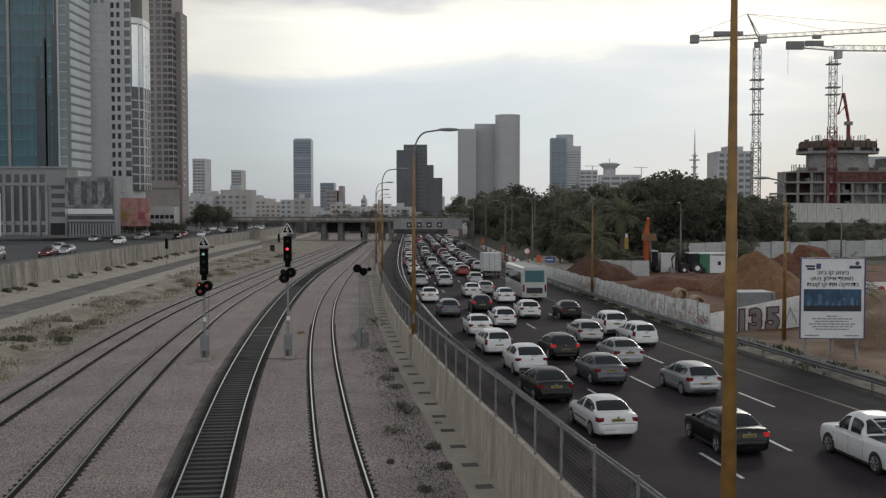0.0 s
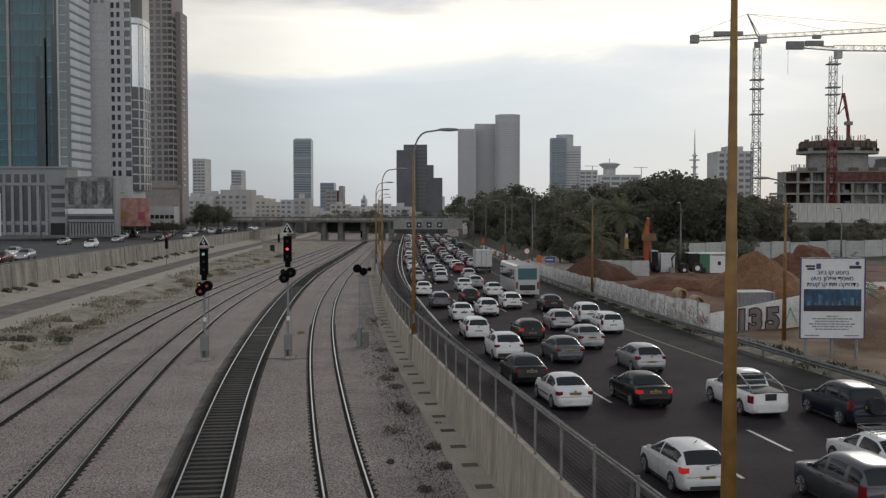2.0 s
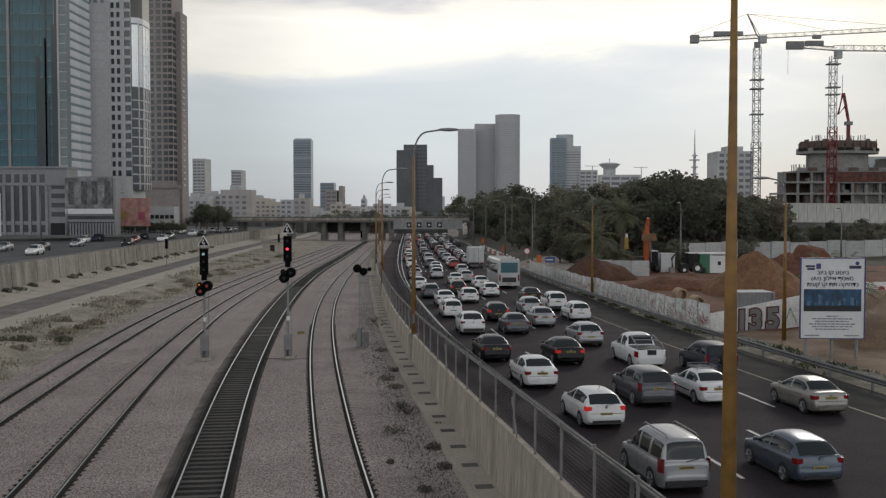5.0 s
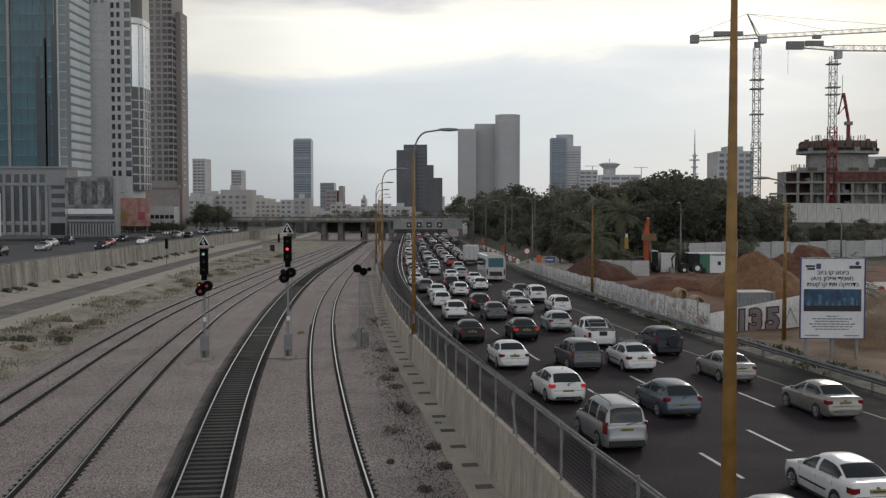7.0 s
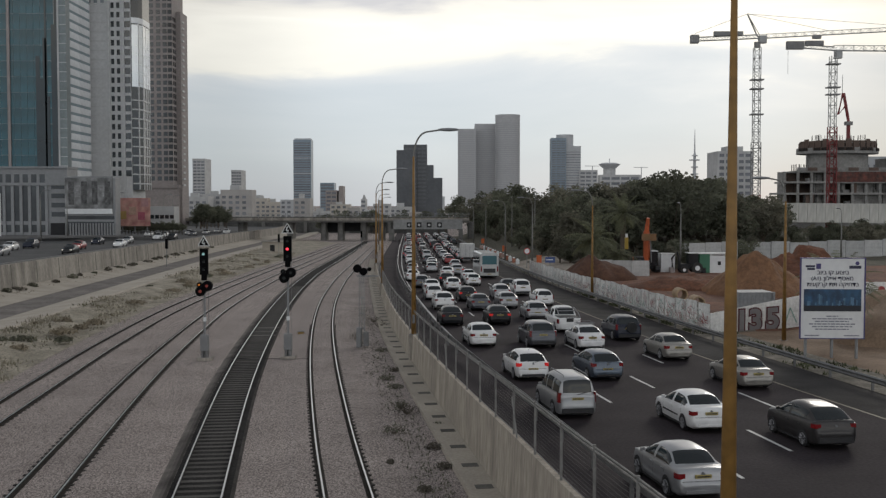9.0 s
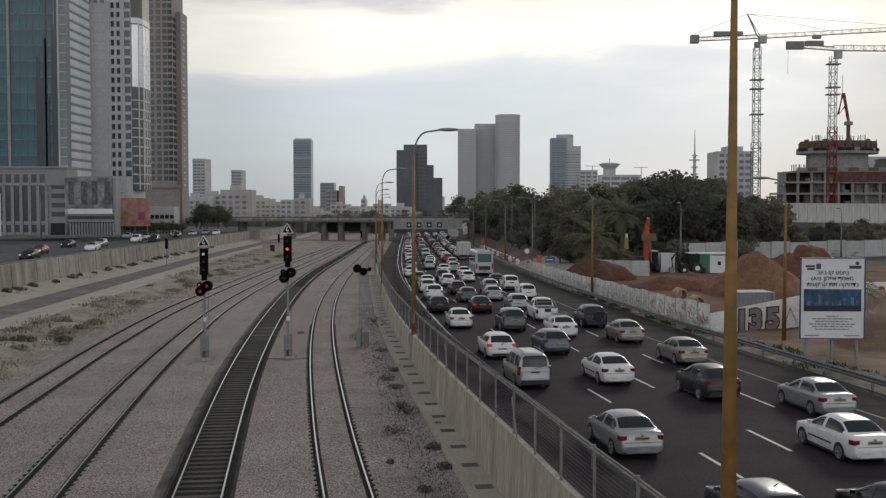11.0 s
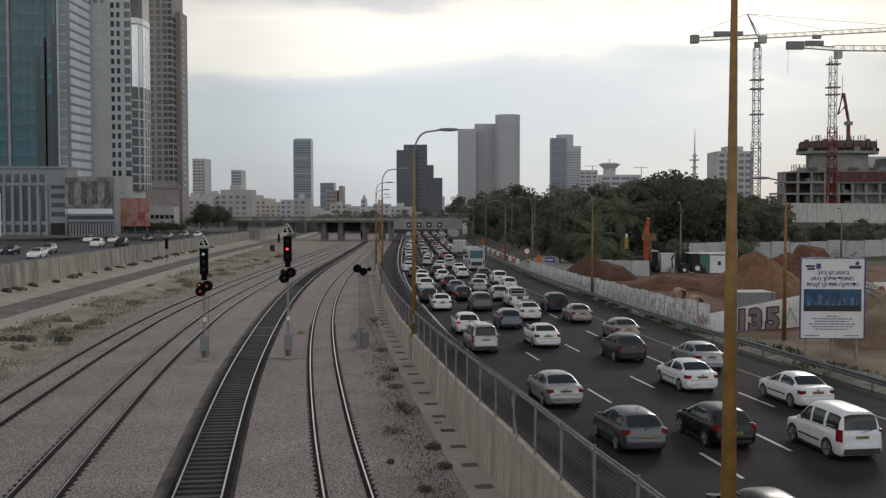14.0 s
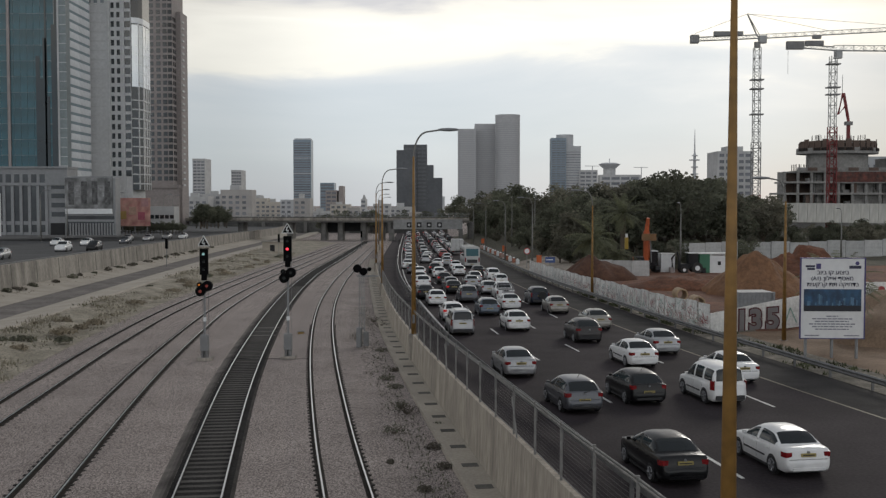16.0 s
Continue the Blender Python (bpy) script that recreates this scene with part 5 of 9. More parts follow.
def build_machines():
    orange = mat("orange machine paint", (0.46, 0.10, 0.03), 0.5, vary=0.2, scale=1, fine=4, bump=0.03)
    x, y = 27.6, 142
    t = thing("excavator", "orange crawler excavator with raised arm on dirt", "excavator", x, y, site_z(x, y) - 0.05)
    for s in (-1, 1):
        m = Mesh()
        ring = [(-1.9, .45), (-1.6, .1), (1.6, .1), (1.9, .45), (1.6, .85), (-1.6, .85)]
        i = len(m.v)
        for xx in (s * 1.3 - .28, s * 1.3 + .28):
            m.v += [(xx, yy, zz) for yy, zz in ring]
        m.f += [tuple(range(i, i + 6)), tuple(range(i + 11, i + 5, -1))] + [(i + k, i + 6 + k, i + 6 + (k + 1) % 6, i + (k + 1) % 6) for k in range(6)]
        m.mi += [0] * 8
        part("crawler_track", m, TRIM_DARK, t)
    part("undercarriage", Mesh().box(-1.1, 1.1, -.8, .8, .5, 1.0), TRIM_DARK, t)
    part("house", Mesh().box(-1.35, 1.35, -1.3, 2.0, 1.0, 2.1, .15), TRIM_DARK, t, "dark slewing house")
    part("counterweight", Mesh().box(-1.35, 1.35, 2.0, 2.6, 1.05, 2.0, .2), orange, t)
    cab = part("cab", Mesh().box(.35, 1.3, -1.5, .1, 1.1, 2.9, .08), DARK_GLASS, t, "glazed operator cab")
    part("cab_roof", Mesh().box(.3, 1.35, -1.55, .15, 2.9, 3.0), WHITE_PANEL, cab)
    part("boom", Mesh().tube((-.1, -1.0, 1.6), (-.25, -1.6, 5.6), .48, .40, 6), orange, t, "orange boom")
    part("boom_ram", Mesh().tube((.45, -1.5, 1.4), (.2, -1.9, 4.6), .09, n=6), GALV, t)
    part("stick", Mesh().tube((-.3, -1.6, 5.2), (-.15, -2.1, 7.4), .38, .25, 6), orange, t, "orange stick")
    part("bucket", Mesh().prism([(-1.0, -2.5), (.9, -2.5), (.8, -1.5), (-.9, -1.5)], 4.4, 5.3), mat("rusty ochre bucket", (0.21, 0.11, 0.045), 0.7, vary=0.3, scale=.6), t, "rusty bucket")
    yl = mat("yellow machine paint", (0.45, 0.30, 0.04), 0.5, vary=0.2, bump=0)
    t = thing("drill_mast", "yellow and black drilling mast beside excavator", "drill", 25.1, 143, site_z(25.1, 143) - .05)
    part("mast", Mesh().box(-.15, .15, -.2, .2, 0, 4.8), TRIM_DARK, t)
    part("cylinder", Mesh().box(-.24, .24, -.3, .1, 3.2, 4.8, .05), yl, t)
    part("cap", Mesh().tube((0, -.1, 4.8), (0, -.1, 5.3), .18, n=8), WHITE_PANEL, t)
    part("base", Mesh().box(-1.0, .9, -.9, .9, 0, .9, .1), TRIM_DARK, t)
    x, y = 33.2, 141
    t = thing("backhoe_loader", "dark backhoe loader parked before white cabin", "backhoe", x, y, site_z(x, y) - .05)
    part("chassis", Mesh().box(-1.3, 1.5, -.6, .6, .6, 1.3, .1), TRIM_DARK, t)
    cab = part("cab", Mesh().box(-.2, 1.1, -.7, .7, 1.3, 2.7, .06), DARK_GLASS, t)
    part("cab_roof", Mesh().box(-.3, 1.2, -.8, .8, 2.7, 2.82), WHITE_PANEL, cab)
    for xx, r in ((-.8, .5), (.95, .75)):
        for s in (-1, 1):
            w = part("wheel", Mesh().tube((0, -.18, 0), (0, .18, 0), r, n=16), TYRE_DARK, t, at=pose(xx, s * .85, r))
            part("hub", Mesh().tube((0, -.2, 0), (0, .2, 0), r * .45, n=12), WHITE_PANEL, w)
    part("hoe_boom", Mesh().path([(-1.2, 0, 1.2), (-1.6, 0, 2.9), (-2.3, 0, 2.0), (-2.2, 0, .8)], .14), TRIM_DARK, t)
    part("hoe_bucket", Mesh().box(-2.6, -2.0, -.4, .4, .1, .8, .08), BROWN_STONE, t)
    part("front_bucket", Mesh().box(1.6, 2.1, -1, 1, .1, .7, .08), TRIM_DARK, t)


TYRE_DARK = mat("dusty black tyre", (0.04, 0.038, 0.036), 0.9, vary=0.2, scale=0.4)


def lattice(a, b, w, cells, chord=0.09, brace=0.05, tri=False):
    """A lattice beam from a to b."""
    a, b = Vector(a), Vector(b)
    d = (b - a).normalized()
    up = Vector((0, 0, 1)) if abs(d.z) < 0.7 else Vector((0, 1, 0))
    s = d.cross(up).normalized()
    u = s.cross(d).normalized()
    cs = [s * w / 2 - u * w / 2, -s * w / 2 - u * w / 2] + ([u * w * 0.5] if tri else [-s * w / 2 + u * w / 2, s * w / 2 + u * w / 2])
    m = Mesh()
    for c in cs:
        m.tube(a + c, b + c, chord, chord, 4)
    n = len(cs)
    for k in range(cells):
        p, q = a + (b - a) * k / cells, a + (b - a) * (k + 1) / cells
        for i in range(n):
            j = (i + 1) % n
            m.tube(p + cs[i], q + cs[j] if k % 2 else p + cs[j], brace, brace, 4)
            m.tube(p + cs[j] if k % 2 == 0 else p + cs[i], q + cs[i] if k % 2 == 0 else q + cs[j], brace, brace, 4)
    return m


def build_cranes():
    white = mat("pale crane paint", (0.42, 0.42, 0.41), 0.6, vary=0.2, scale=2, bump=0)
    red = mat("red crane paint", (0.22, 0.035, 0.035), 0.6, vary=0.25, scale=2, bump=0)
    steel = mat("dark crane steel", (0.24, 0.235, 0.23), 0.6, vary=0.2, scale=2, bump=0)
    y = 290
    x = (1336 - 784) / 1850 * y
    t = thing("tower_crane", "tall pale tower crane with red mast foot", "tower crane", x, y, 0)
    part("mast_foot", lattice((0, 0, -1), (0, 0, 11.5), 2.1, 8, .16, .1), red, t, "red lattice mast foot")
    part("mast", lattice((0, 0, 11.5), (0, 0, 26), 2.1, 9, .13, .08), steel, t, "dark lattice mast section")
    part("mast", lattice((0, 0, 26), (0, 0, 52), 1.7, 18, .11, .06), white, t)
    for z in (43, 40.5, 33.5):
        part("platform", Mesh().box(-1.7, 1.7, -1.2, 1.2, z, z + .35), steel, t)
    part("slewing_ring", Mesh().tube((0, 0, 52), (0, 0, 53.5), .9, .9, 10), steel, t)
    part("cab", Mesh().box(.4, 2.4, -1, 1, 53.2, 55.2, .2), white, t, "white operator cab")
    part("jib", lattice((0, 0, 55.0), (44, 0, 57.4), 1.1, 34, .08, .045, True), white, t, "long lattice jib")
    part("counter_jib", lattice((0, 0, 55), (-17.5, 1, 54.4), 1.0, 12, .09, .05), white, t)
    part("counterweight", Mesh().box(-18.4, -16.2, -1, 1, 53.2, 55.4, .1), steel, t, "dark counterweight blocks")
    part("winch", Mesh().box(-12, -4, -.6, .6, 55.2, 56.4, .1), steel, t)
    part("apex_mast", Mesh().path([(0, 0, 55), (-2.8, 0, 61.2)], .2), steel, t)
    part("apex_mast", Mesh().path([(.8, 0, 55), (-2.8, 0, 61.2)], .1), steel, t)
    part("stay", Mesh().path([(-2.8, 0, 61.2), (20, 0, 56.6)], .05, 4), steel, t)
    part("stay", Mesh().path([(-2.8, 0, 61.2), (40, 0, 57.9)], .05, 4), steel, t)
    part("stay", Mesh().path([(-2.8, 0, 61.2), (-17, 1, 56)], .05, 4), steel, t)
    part("trolley", Mesh().box(15.2, 17.4, -.6, .6, 54.4, 55.4), steel, t)
    y = 300
    x = (1470 - 784) / 1850 * y
    t = thing("tower_crane", "pale tower crane with red lower mast at unfinished block", "tower crane", x, y, 0)
    part("mast_foot", lattice((0, 0, -1), (0, 0, 31), 2.0, 19, .16, .1), red, t, "red lattice lower mast")
    part("mast", lattice((0, 0, 31), (0, 0, 51), 1.7, 13, .11, .06), white, t)
    for z in (42, 40, 48.6):
        part("platform", Mesh().box(-1.8, 1.8, -1.2, 1.2, z, z + .35), steel, t)
    part("cab", Mesh().box(.4, 2.3, -1, 1, 50.4, 52.8, .2), white, t, "white operator cab")
    part("jib", lattice((0, 0, 53.4), (42, -3, 52.6), 1.5, 30, .09, .05, True), white, t, "lattice jib")
    part("counter_jib", lattice((0, 0, 53.2), (-11, 0, 54.0), 1.0, 8, .09, .05), white, t)
    part("counterweight", Mesh().box(-13.4, -8.5, -.9, .9, 53.0, 55.2, .2), steel, t)
    part("winch", Mesh().box(-8, -3, -.6, .6, 54, 55.4), steel, t)
    part("hoist_rope", Mesh().path([(-13, -.2, 53), (-13, -.2, 46)], .05, 4), steel, t)
    t = thing("concrete_pump_boom", "red folded concrete placing boom on the slab", "placing boom", 122.8, 318, 27)
    part("column", Mesh().box(-.45, .45, -.45, .45, 0, 7), red, t)
    part("base_plate", Mesh().box(-.9, .9, -.9, .9, -.4, 1.2), STONE, t)
    part("arm", Mesh().path([(0, 0, 7), (-1.6, 0, 15.5)], .45, 6), red, t, "red arm")
    part("arm", Mesh().path([(-1.8, 0, 15.5), (-3.2, 0, 9), (-.6, 0, 12)], .4, 6), red, t)
    part("head", Mesh().box(-1.1, 1.1, -.8, .8, 5.8, 6.9, .2), steel, t)
    part("antenna", Mesh().path([(-2.0, 0, 15.5), (-2.0, 0, 21)], .08, 4), steel, t)


def build_unfinished_block():
    raw = mat("raw grey concrete", (0.32, 0.31, 0.295), 0.9, vary=0.3, scale=4, fine=1.5, bump=0.1)
    shutter = mat("brown formwork board", (0.15, 0.105, 0.085), 0.9, vary=0.3, scale=2, bump=0)
    rust = mat("rust red netting", (0.17, 0.06, 0.045), 0.9, vary=0.6, scale=1.2, fine=0.9, bump=0, second=(0.07, 0.045, 0.04))
    t = thing("unfinished_block", "unfinished concrete block with open floors and formwork", "building", 121, 322, 0)
    for z, x0, x1 in ((0.5, -18, 22), (5, -19, 22), (8.4, -19.5, 22), (11.8, -20, 22), (15.2, -18.5, 22), (18.4, -15, 22)):
        part("floor_slab", Mesh().box(x0, x1, -8, 2, z, z + .55), raw, t)
    col = Mesh().box(-.35, .35, -.35, .35, 0, 3.0).mesh("column", raw)
    for z in (5.5, 8.9, 12.3, 15.7):
        for x in frange(-18.5, 21, 4.1):
            part("column", col, None, t, at=pose(x, -7.3, z))
    part("rear_wall", Mesh().box(-17, 21, 1, 2, 5, 18.4), shutter, t)
    part("podium", Mesh().box(-18, 21, -6, 2, -2, 5), raw, t)
    for z in (5.5, 8.9, 12.3, 15.7):
        for x0, x1 in ((-20, -17), (-9, -4), (3, 22)):
            part("infill_wall", Mesh().box(x0 + .2, x1 - .3, -5.2, -4.8, z, z + 2.9), raw, t)
    def drum(r, z0, z1):
        return Mesh().prism([(r * math.cos(k * math.pi / 14), r * .8 * math.sin(k * math.pi / 14)) for k in range(28)], z0, z1)
    part("core_wall", drum(9.2, 18.9, 24.2), raw, t)
    part("top_slab", drum(12.2, 24.2, 25.0), raw, t)
    part("formwork", drum(11.2, 25.0, 28.0), shutter, t, "brown formwork panels")
    for z in (25.9, 27.2):
        part("formwork_beam", drum(11.4, z, z + .22), raw, t)
    pn = Mesh().box(-.9, .9, -.12, .12, 0, 2.6).mesh("shutter_panel", shutter)
    for k in range(17):
        a = math.pi * (1 + k / 16)
        part("shutter_panel", pn, None, t, at=pose(11.5 * math.cos(a), 9.2 * math.sin(a), 24.9 + .5 * (k * 7 % 3), 0, 0, math.degrees(a) + 90))
        part("guard_board", Mesh().box(-.9, .9, -.05, .05, 0, .9), RUST if k % 3 else raw, t, at=pose(12.2 * math.cos(a), 9.8 * math.sin(a), 25.0, 0, 0, math.degrees(a) + 90))
    bar = Mesh().box(-.05, .05, -.05, .05, 0, 2.2).mesh("rebar", RUST)
    rnd = random.Random(2)
    for k in range(45):
        part("rebar", bar, None, t, at=pose(rnd.uniform(-7.5, 7.5), rnd.uniform(-5, 5), 27.8, rnd.uniform(-6, 6), rnd.uniform(-6, 6)))
    for k in range(20):
        part("rebar", bar, None, t, at=pose(rnd.uniform(-14.5, -10), rnd.uniform(-7.5, 1.5), 18.8))
    part("netting", Mesh().box(-3.4, 22, -8.2, -8.05, 15.6, 18.6), rust, t, "rust-red safety netting")
    part("netting", Mesh().box(12, 22, -8.2, -8.05, 12.2, 14.9), rust, t, "rust-red safety netting")
    prop = Mesh().box(-.06, .06, -.06, .06, 0, 2.9).mesh("prop", RUST)
    for k in range(50):
        part("prop", prop, None, t, at=pose(rnd.uniform(-19.5, 21.5), rnd.uniform(-7.9, -5.5), rnd.choice((5.5, 8.9, 12.3, 15.7))))
    for k in range(26):
        x, z = rnd.uniform(-19, 19), rnd.choice((5.5, 8.9, 12.3, 15.7))
        part("infill_wall", Mesh().box(x, x + rnd.uniform(1, 3), -7.2 + rnd.random() * 2, -5.0, z, z + rnd.choice((1.0, 2.9))), raw if k % 3 else shutter, t)
    for k in range(12):
        x = -15 + 3.05 * k
        part("guard_board", Mesh().box(x, x + 3.2, -8.3, -8.2, 18.95, 19.9), shutter if k % 2 else raw, t)
    part("stair_core", Mesh().box(15, 22, -4, 8, 18.9, 23), raw, t)
    w = mat("weathered white site wall", (0.60, 0.585, 0.54), 0.8, vary=0.25, scale=4, fine=1.5, bump=0.05, streak=0.2)
    f = thing("site_wall", "tall weathered white wall round the unfinished block", "wall")
    pm = Mesh().box(0, 2.42, -.1, .1, 0, 5.4).mesh("panel", w)
    for k in range(22):
        part("panel", pm, None, f, at=pose(92.5 + 2.45 * k, 294 - .1 * k, 3.9 - .02 * k))
    t, ww, d, h = block("far_concrete_block", "grey far block beyond the unfinished tower", 157, 175, 400, 415, 0, 27, HAZE_GREY)
    front_windows(t, ww, d, frange(4, 26, 3.2), frange(-7, 8, 3), 1.4, 1.5, FAR_WINDOW)


def build_trees():
    rnd = random.Random(21)
    # belt behind the site, tall in the middle
    spots = []
    for k in range(95):
        y = rnd.uniform(165, 285)
        px = rnd.uniform(0.065, 0.325)
        spots.append((px * y, y))
    for k in range(26):
        y = rnd.uniform(190, 240)
        spots.append((rnd.uniform(0.13, 0.27) * y, y))
    spots.sort()
    for k, (x, y) in enumerate(spots):
        b = x / y
        if x - EDGE(y) < 27:
            continue
        top = 7.5 if b < 0.10 else 8 + 4.6 * min(1, (b - 0.10) / 0.05) if b < 0.26 else 11.0 - 22 * (b - 0.26)
        h = max(4.5, top + (1.3 if 0.195 < b < 0.265 else 0) + rnd.uniform(-3.2, 1.6) - site_z(x, y) * 0.6)
        tree(x, y, site_z(x, y) - 0.2, h / 9.0, k % 4, 0 if rnd.random() < 0.7 else 1)
    cy = [cypress_mesh(1).mesh("crown", LEAF[0]), cypress_mesh(2).mesh("crown", LEAF[0])]
    for k in range(9):
        x, y = rnd.uniform(0.185, 0.262), rnd.uniform(235, 262)
        t = thing("cypress_tree", "slim dark cypress rising over the tree belt", "tree", x * y, y, site_z(x * y, y) - .1, group="tree belt")
        s = rnd.uniform(1.05, 1.35)
        t.scale = (s, s, s)
        part("crown", cy[k % 2], None, t)
        part("trunk", Mesh().tube((0, 0, -.2), (0, 0, 3), .16, .1, 6), BARK, t)
    for k in range(40):
        # scrub in front of the belt
        y = rnd.uniform(150, 175)
        b = rnd.uniform(0.07, 0.30)
        x = b * y
        if x - EDGE(y) < 24:
            continue
        tree(x, y, site_z(x, y) - 0.8, rnd.uniform(0.35, 0.6), k % 4, 1 if k % 2 else 0, "bush", "dusty olive bush at the site edge")
    for k in range(64):
        y = rnd.uniform(178, 225)
        b = rnd.uniform(0.27, 0.43)
        x = b * y
        tree(x, y, site_z(x, y) - 0.8, rnd.uniform(0.3, 0.5), k % 4, 1 if k % 3 == 0 else 0, "bush", "dark bush below the white site wall")
    for k in range(110):
        # undergrowth along the motorway side of the belt
        y = rnd.uniform(185, 390)
        x = EDGE(y) + rnd.uniform(25, 38)
        tree(x, y, site_z(x, y) - 0.9, rnd.uniform(0.34, 0.62), k % 4, 1 if k % 4 == 0 else 0, "bush", "dark undergrowth bush along the motorway")
    palm(19.9, 137, site_z(19.9, 137), 1.4, 3.4)
    palm(23.2, 140, site_z(23.2, 140), 1.1, 2.4)
    palm(26.0, 151, site_z(26.0, 151), 1.3, 6.0)
    palm(33.0, 174, site_z(33.0, 174), 1.1, 5.6)
    # trees along the far motorway and behind the bridge
    for k in range(34):
        y = rnd.uniform(290, 440)
        x = EDGE(y) + rnd.uniform(25, 60)
        tree(x, y, low(y), rnd.uniform(0.8, 1.25), k % 4, 0, label="dark tree beside the far motorway")
    for k in range(30):
        y = rnd.uniform(420, 560)
        x = rnd.uniform(-0.12, 0.10) * y
        tree(x, y, low(y), rnd.uniform(0.75, 1.15) * (1.6 if 0.005 < x / y < 0.03 else 1), k % 4, 0, label="dark tree behind the road bridge")
    for k in range(60):
        y = rnd.uniform(255, 420)
        b = rnd.uniform(0.012, 0.12)
        x = b * y
        if x - EDGE(y) < 26:
            continue
        h = 12.0 + rnd.uniform(-2.5, 2.0) + 0.01 * (y - 255)
        tree(x, y, site_z(x, y) - 0.3 if y < 390 else low(y), h / 9.0, k % 4, 0 if k % 3 else 1, label="dark green tree along the motorway embankment")
    # hedge and trees by the opposite road
    for k in range(22):
        y = rnd.uniform(240, 330)
        x = -0.30 * y + rnd.uniform(-0.01, 0.09) * y
        if x > LEFT(y) - 24:
            continue
        tree(x, y, 2.2, rnd.uniform(0.35, 0.6), k % 4, 0, "bush", "dark hedge bush beside the opposite road")
    for k in range(20):
        y = rnd.uniform(240, 252)
        x = (216 + 5.6 * k - 784) / 1850 * y
        tree(x, y, 2.0, rnd.uniform(0.24, 0.36), k % 4, 0, "bush", "dark clipped hedge bush before the towers")
    for k in range(12):
        y = rnd.uniform(300, 336)
        x = rnd.uniform(-0.25, -0.205) * y
        tree(x, y, 2.0, rnd.uniform(0.5, 0.85), k % 4, 0, label="dark street tree beside the bridge ramp")


build_trees()
build_site()
build_cranes()
build_unfinished_block()


# ---- lamp posts, railway signals, roadside signs ----
YELLOW_POLE = mat("ochre painted pole", (0.265, 0.142, 0.034), 0.6, vary=0.35, scale=0.7, fine=4, bump=0.05)
GREY_POLE = mat("dull grey pole", (0.20, 0.195, 0.18), 0.6, 0.3, vary=0.2, scale=1.2, fine=4, bump=0)


def lamp_post(x, y, z, h, turn=0, material=None, arm=1.55, label="tall ochre street lamp with a curved arm", thick=(0.155, 0.065)):
    t = thing("street_lamp", label, "street lamp", x, y, z, rz=turn, group="lamp posts along the motorway")
    material = material or YELLOW_POLE
    part("pole", Mesh().tube((0, 0, 0), (0, 0, h - 1.6), *thick, 14), material, t, smooth=True)
    pts = [(0, 0, h - 1.65)]
    for k in range(1, 9):
        a = math.pi / 2 * k / 8
        pts.append((arm * 0.55 * (1 - math.cos(a)), 0, h - 1.65 + 1.5 * math.sin(a)))
    pts.append((arm, 0, h - 0.05))
    part("arm", Mesh().path(pts, 0.05, 8), GREY_POLE, t, "grey curved arm")
    m = Mesh()
    secs = [(arm - .1, .07, .05), (arm + .15, .16, .09), (arm + .55, .2, .11), (arm + .95, .15, .08), (arm + 1.1, .05, .03)]
    n = 10
    for xx, w, hh in secs:
        m.v += [(xx, w * math.cos(2 * math.pi * k / n), h - .03 + hh * math.sin(2 * math.pi * k / n)) for k in range(n)]
    for j in range(len(secs) - 1):
        for k in range(n):
            m.f.append((j * n + k, j * n + (k + 1) % n, (j + 1) * n + (k + 1) % n, (j + 1) * n + k))
    m.f += [tuple(range(n)), tuple(range(len(secs) * n - 1, (len(secs) - 1) * n - 1, -1))]
    m.mi = [0] * len(m.f)
    part("lamp_head", m, GALV, t, "grey lamp head", smooth=True)
    part("foot_plate", Mesh().box(-.24, .24, -.24, .24, 0, .05), DULL_STEEL, t)
    part("access_door", Mesh().box(-.07, .07, -.17, -.12, .7, 1.2), DULL_STEEL, t)
    return t


def build_lamps():
    for y, base in ((15.6, 2.3), (61.5, 1.47), (110, 1.25), (156, 1.2), (203, 1.2), (250, 1.2), (297, 1.2)):
        near = y < 20
        x = WALL(y) + (0.20 if near else 0.14)
        lamp_post(x, y, low(y) + base, 13.4 if near else 12.1, thick=(0.143, 0.032) if near else (0.15, 0.06))
        pier = thing("lamp_pier", "concrete wall pier under a street lamp", "pier", x, y, low(y) - 0.2)
        part("shaft", Mesh().box(-0.3, 0.3, -0.35, 0.35, 0, base + 0.2, 0.03), CONCRETE, pier)
    for y, off in ((67.4, 22.7), (105, 18.5), (152, 19.6), (190, 19.6), (235, 19.6), (280, 19.6)):
        ln = line_along(EDGE, y, y, 1, 0, off)[0]
        lamp_post(ln[0], ln[1], ln[2], 11.0, 180, YELLOW_POLE if y < 120 else GREY_POLE, 1.2, "slim roadside lamp post behind the guard rail")
    for k in range(7):
        y = 165 + 27 * k
        lamp_post(LEFT(y) - 24 + 3 * (k % 2), y, 2.2, 9.5, 0, GREY_POLE, 1.4, "grey street lamp beside the opposite road")
    rail = thing("parapet_rail", "thin steel rail along the opposite road edge", "guard rail")
    part("beam", Mesh().path([(LEFT(y) - 1.0, y, low(y) + 3.15) for y in range(60, 330, 10)], .07, 5), DULL_STEEL, rail)
    for y in range(64, 300, 8):
        part("post", Mesh().box(-.05, .05, -.05, .05, 0, .6), DULL_STEEL, rail, at=pose(LEFT(y) - 1.0, y, low(y) + 2.55))
    for x, y, h in ((32.3, 142, 9.5), (61, 160, 8.0), (18.0, 205, 11), (15.3, 232, 11)):
        lamp_post(x, y, site_z(x, y), h, 90, GREY_POLE, 1.0, "slim grey lamp post at the building site")


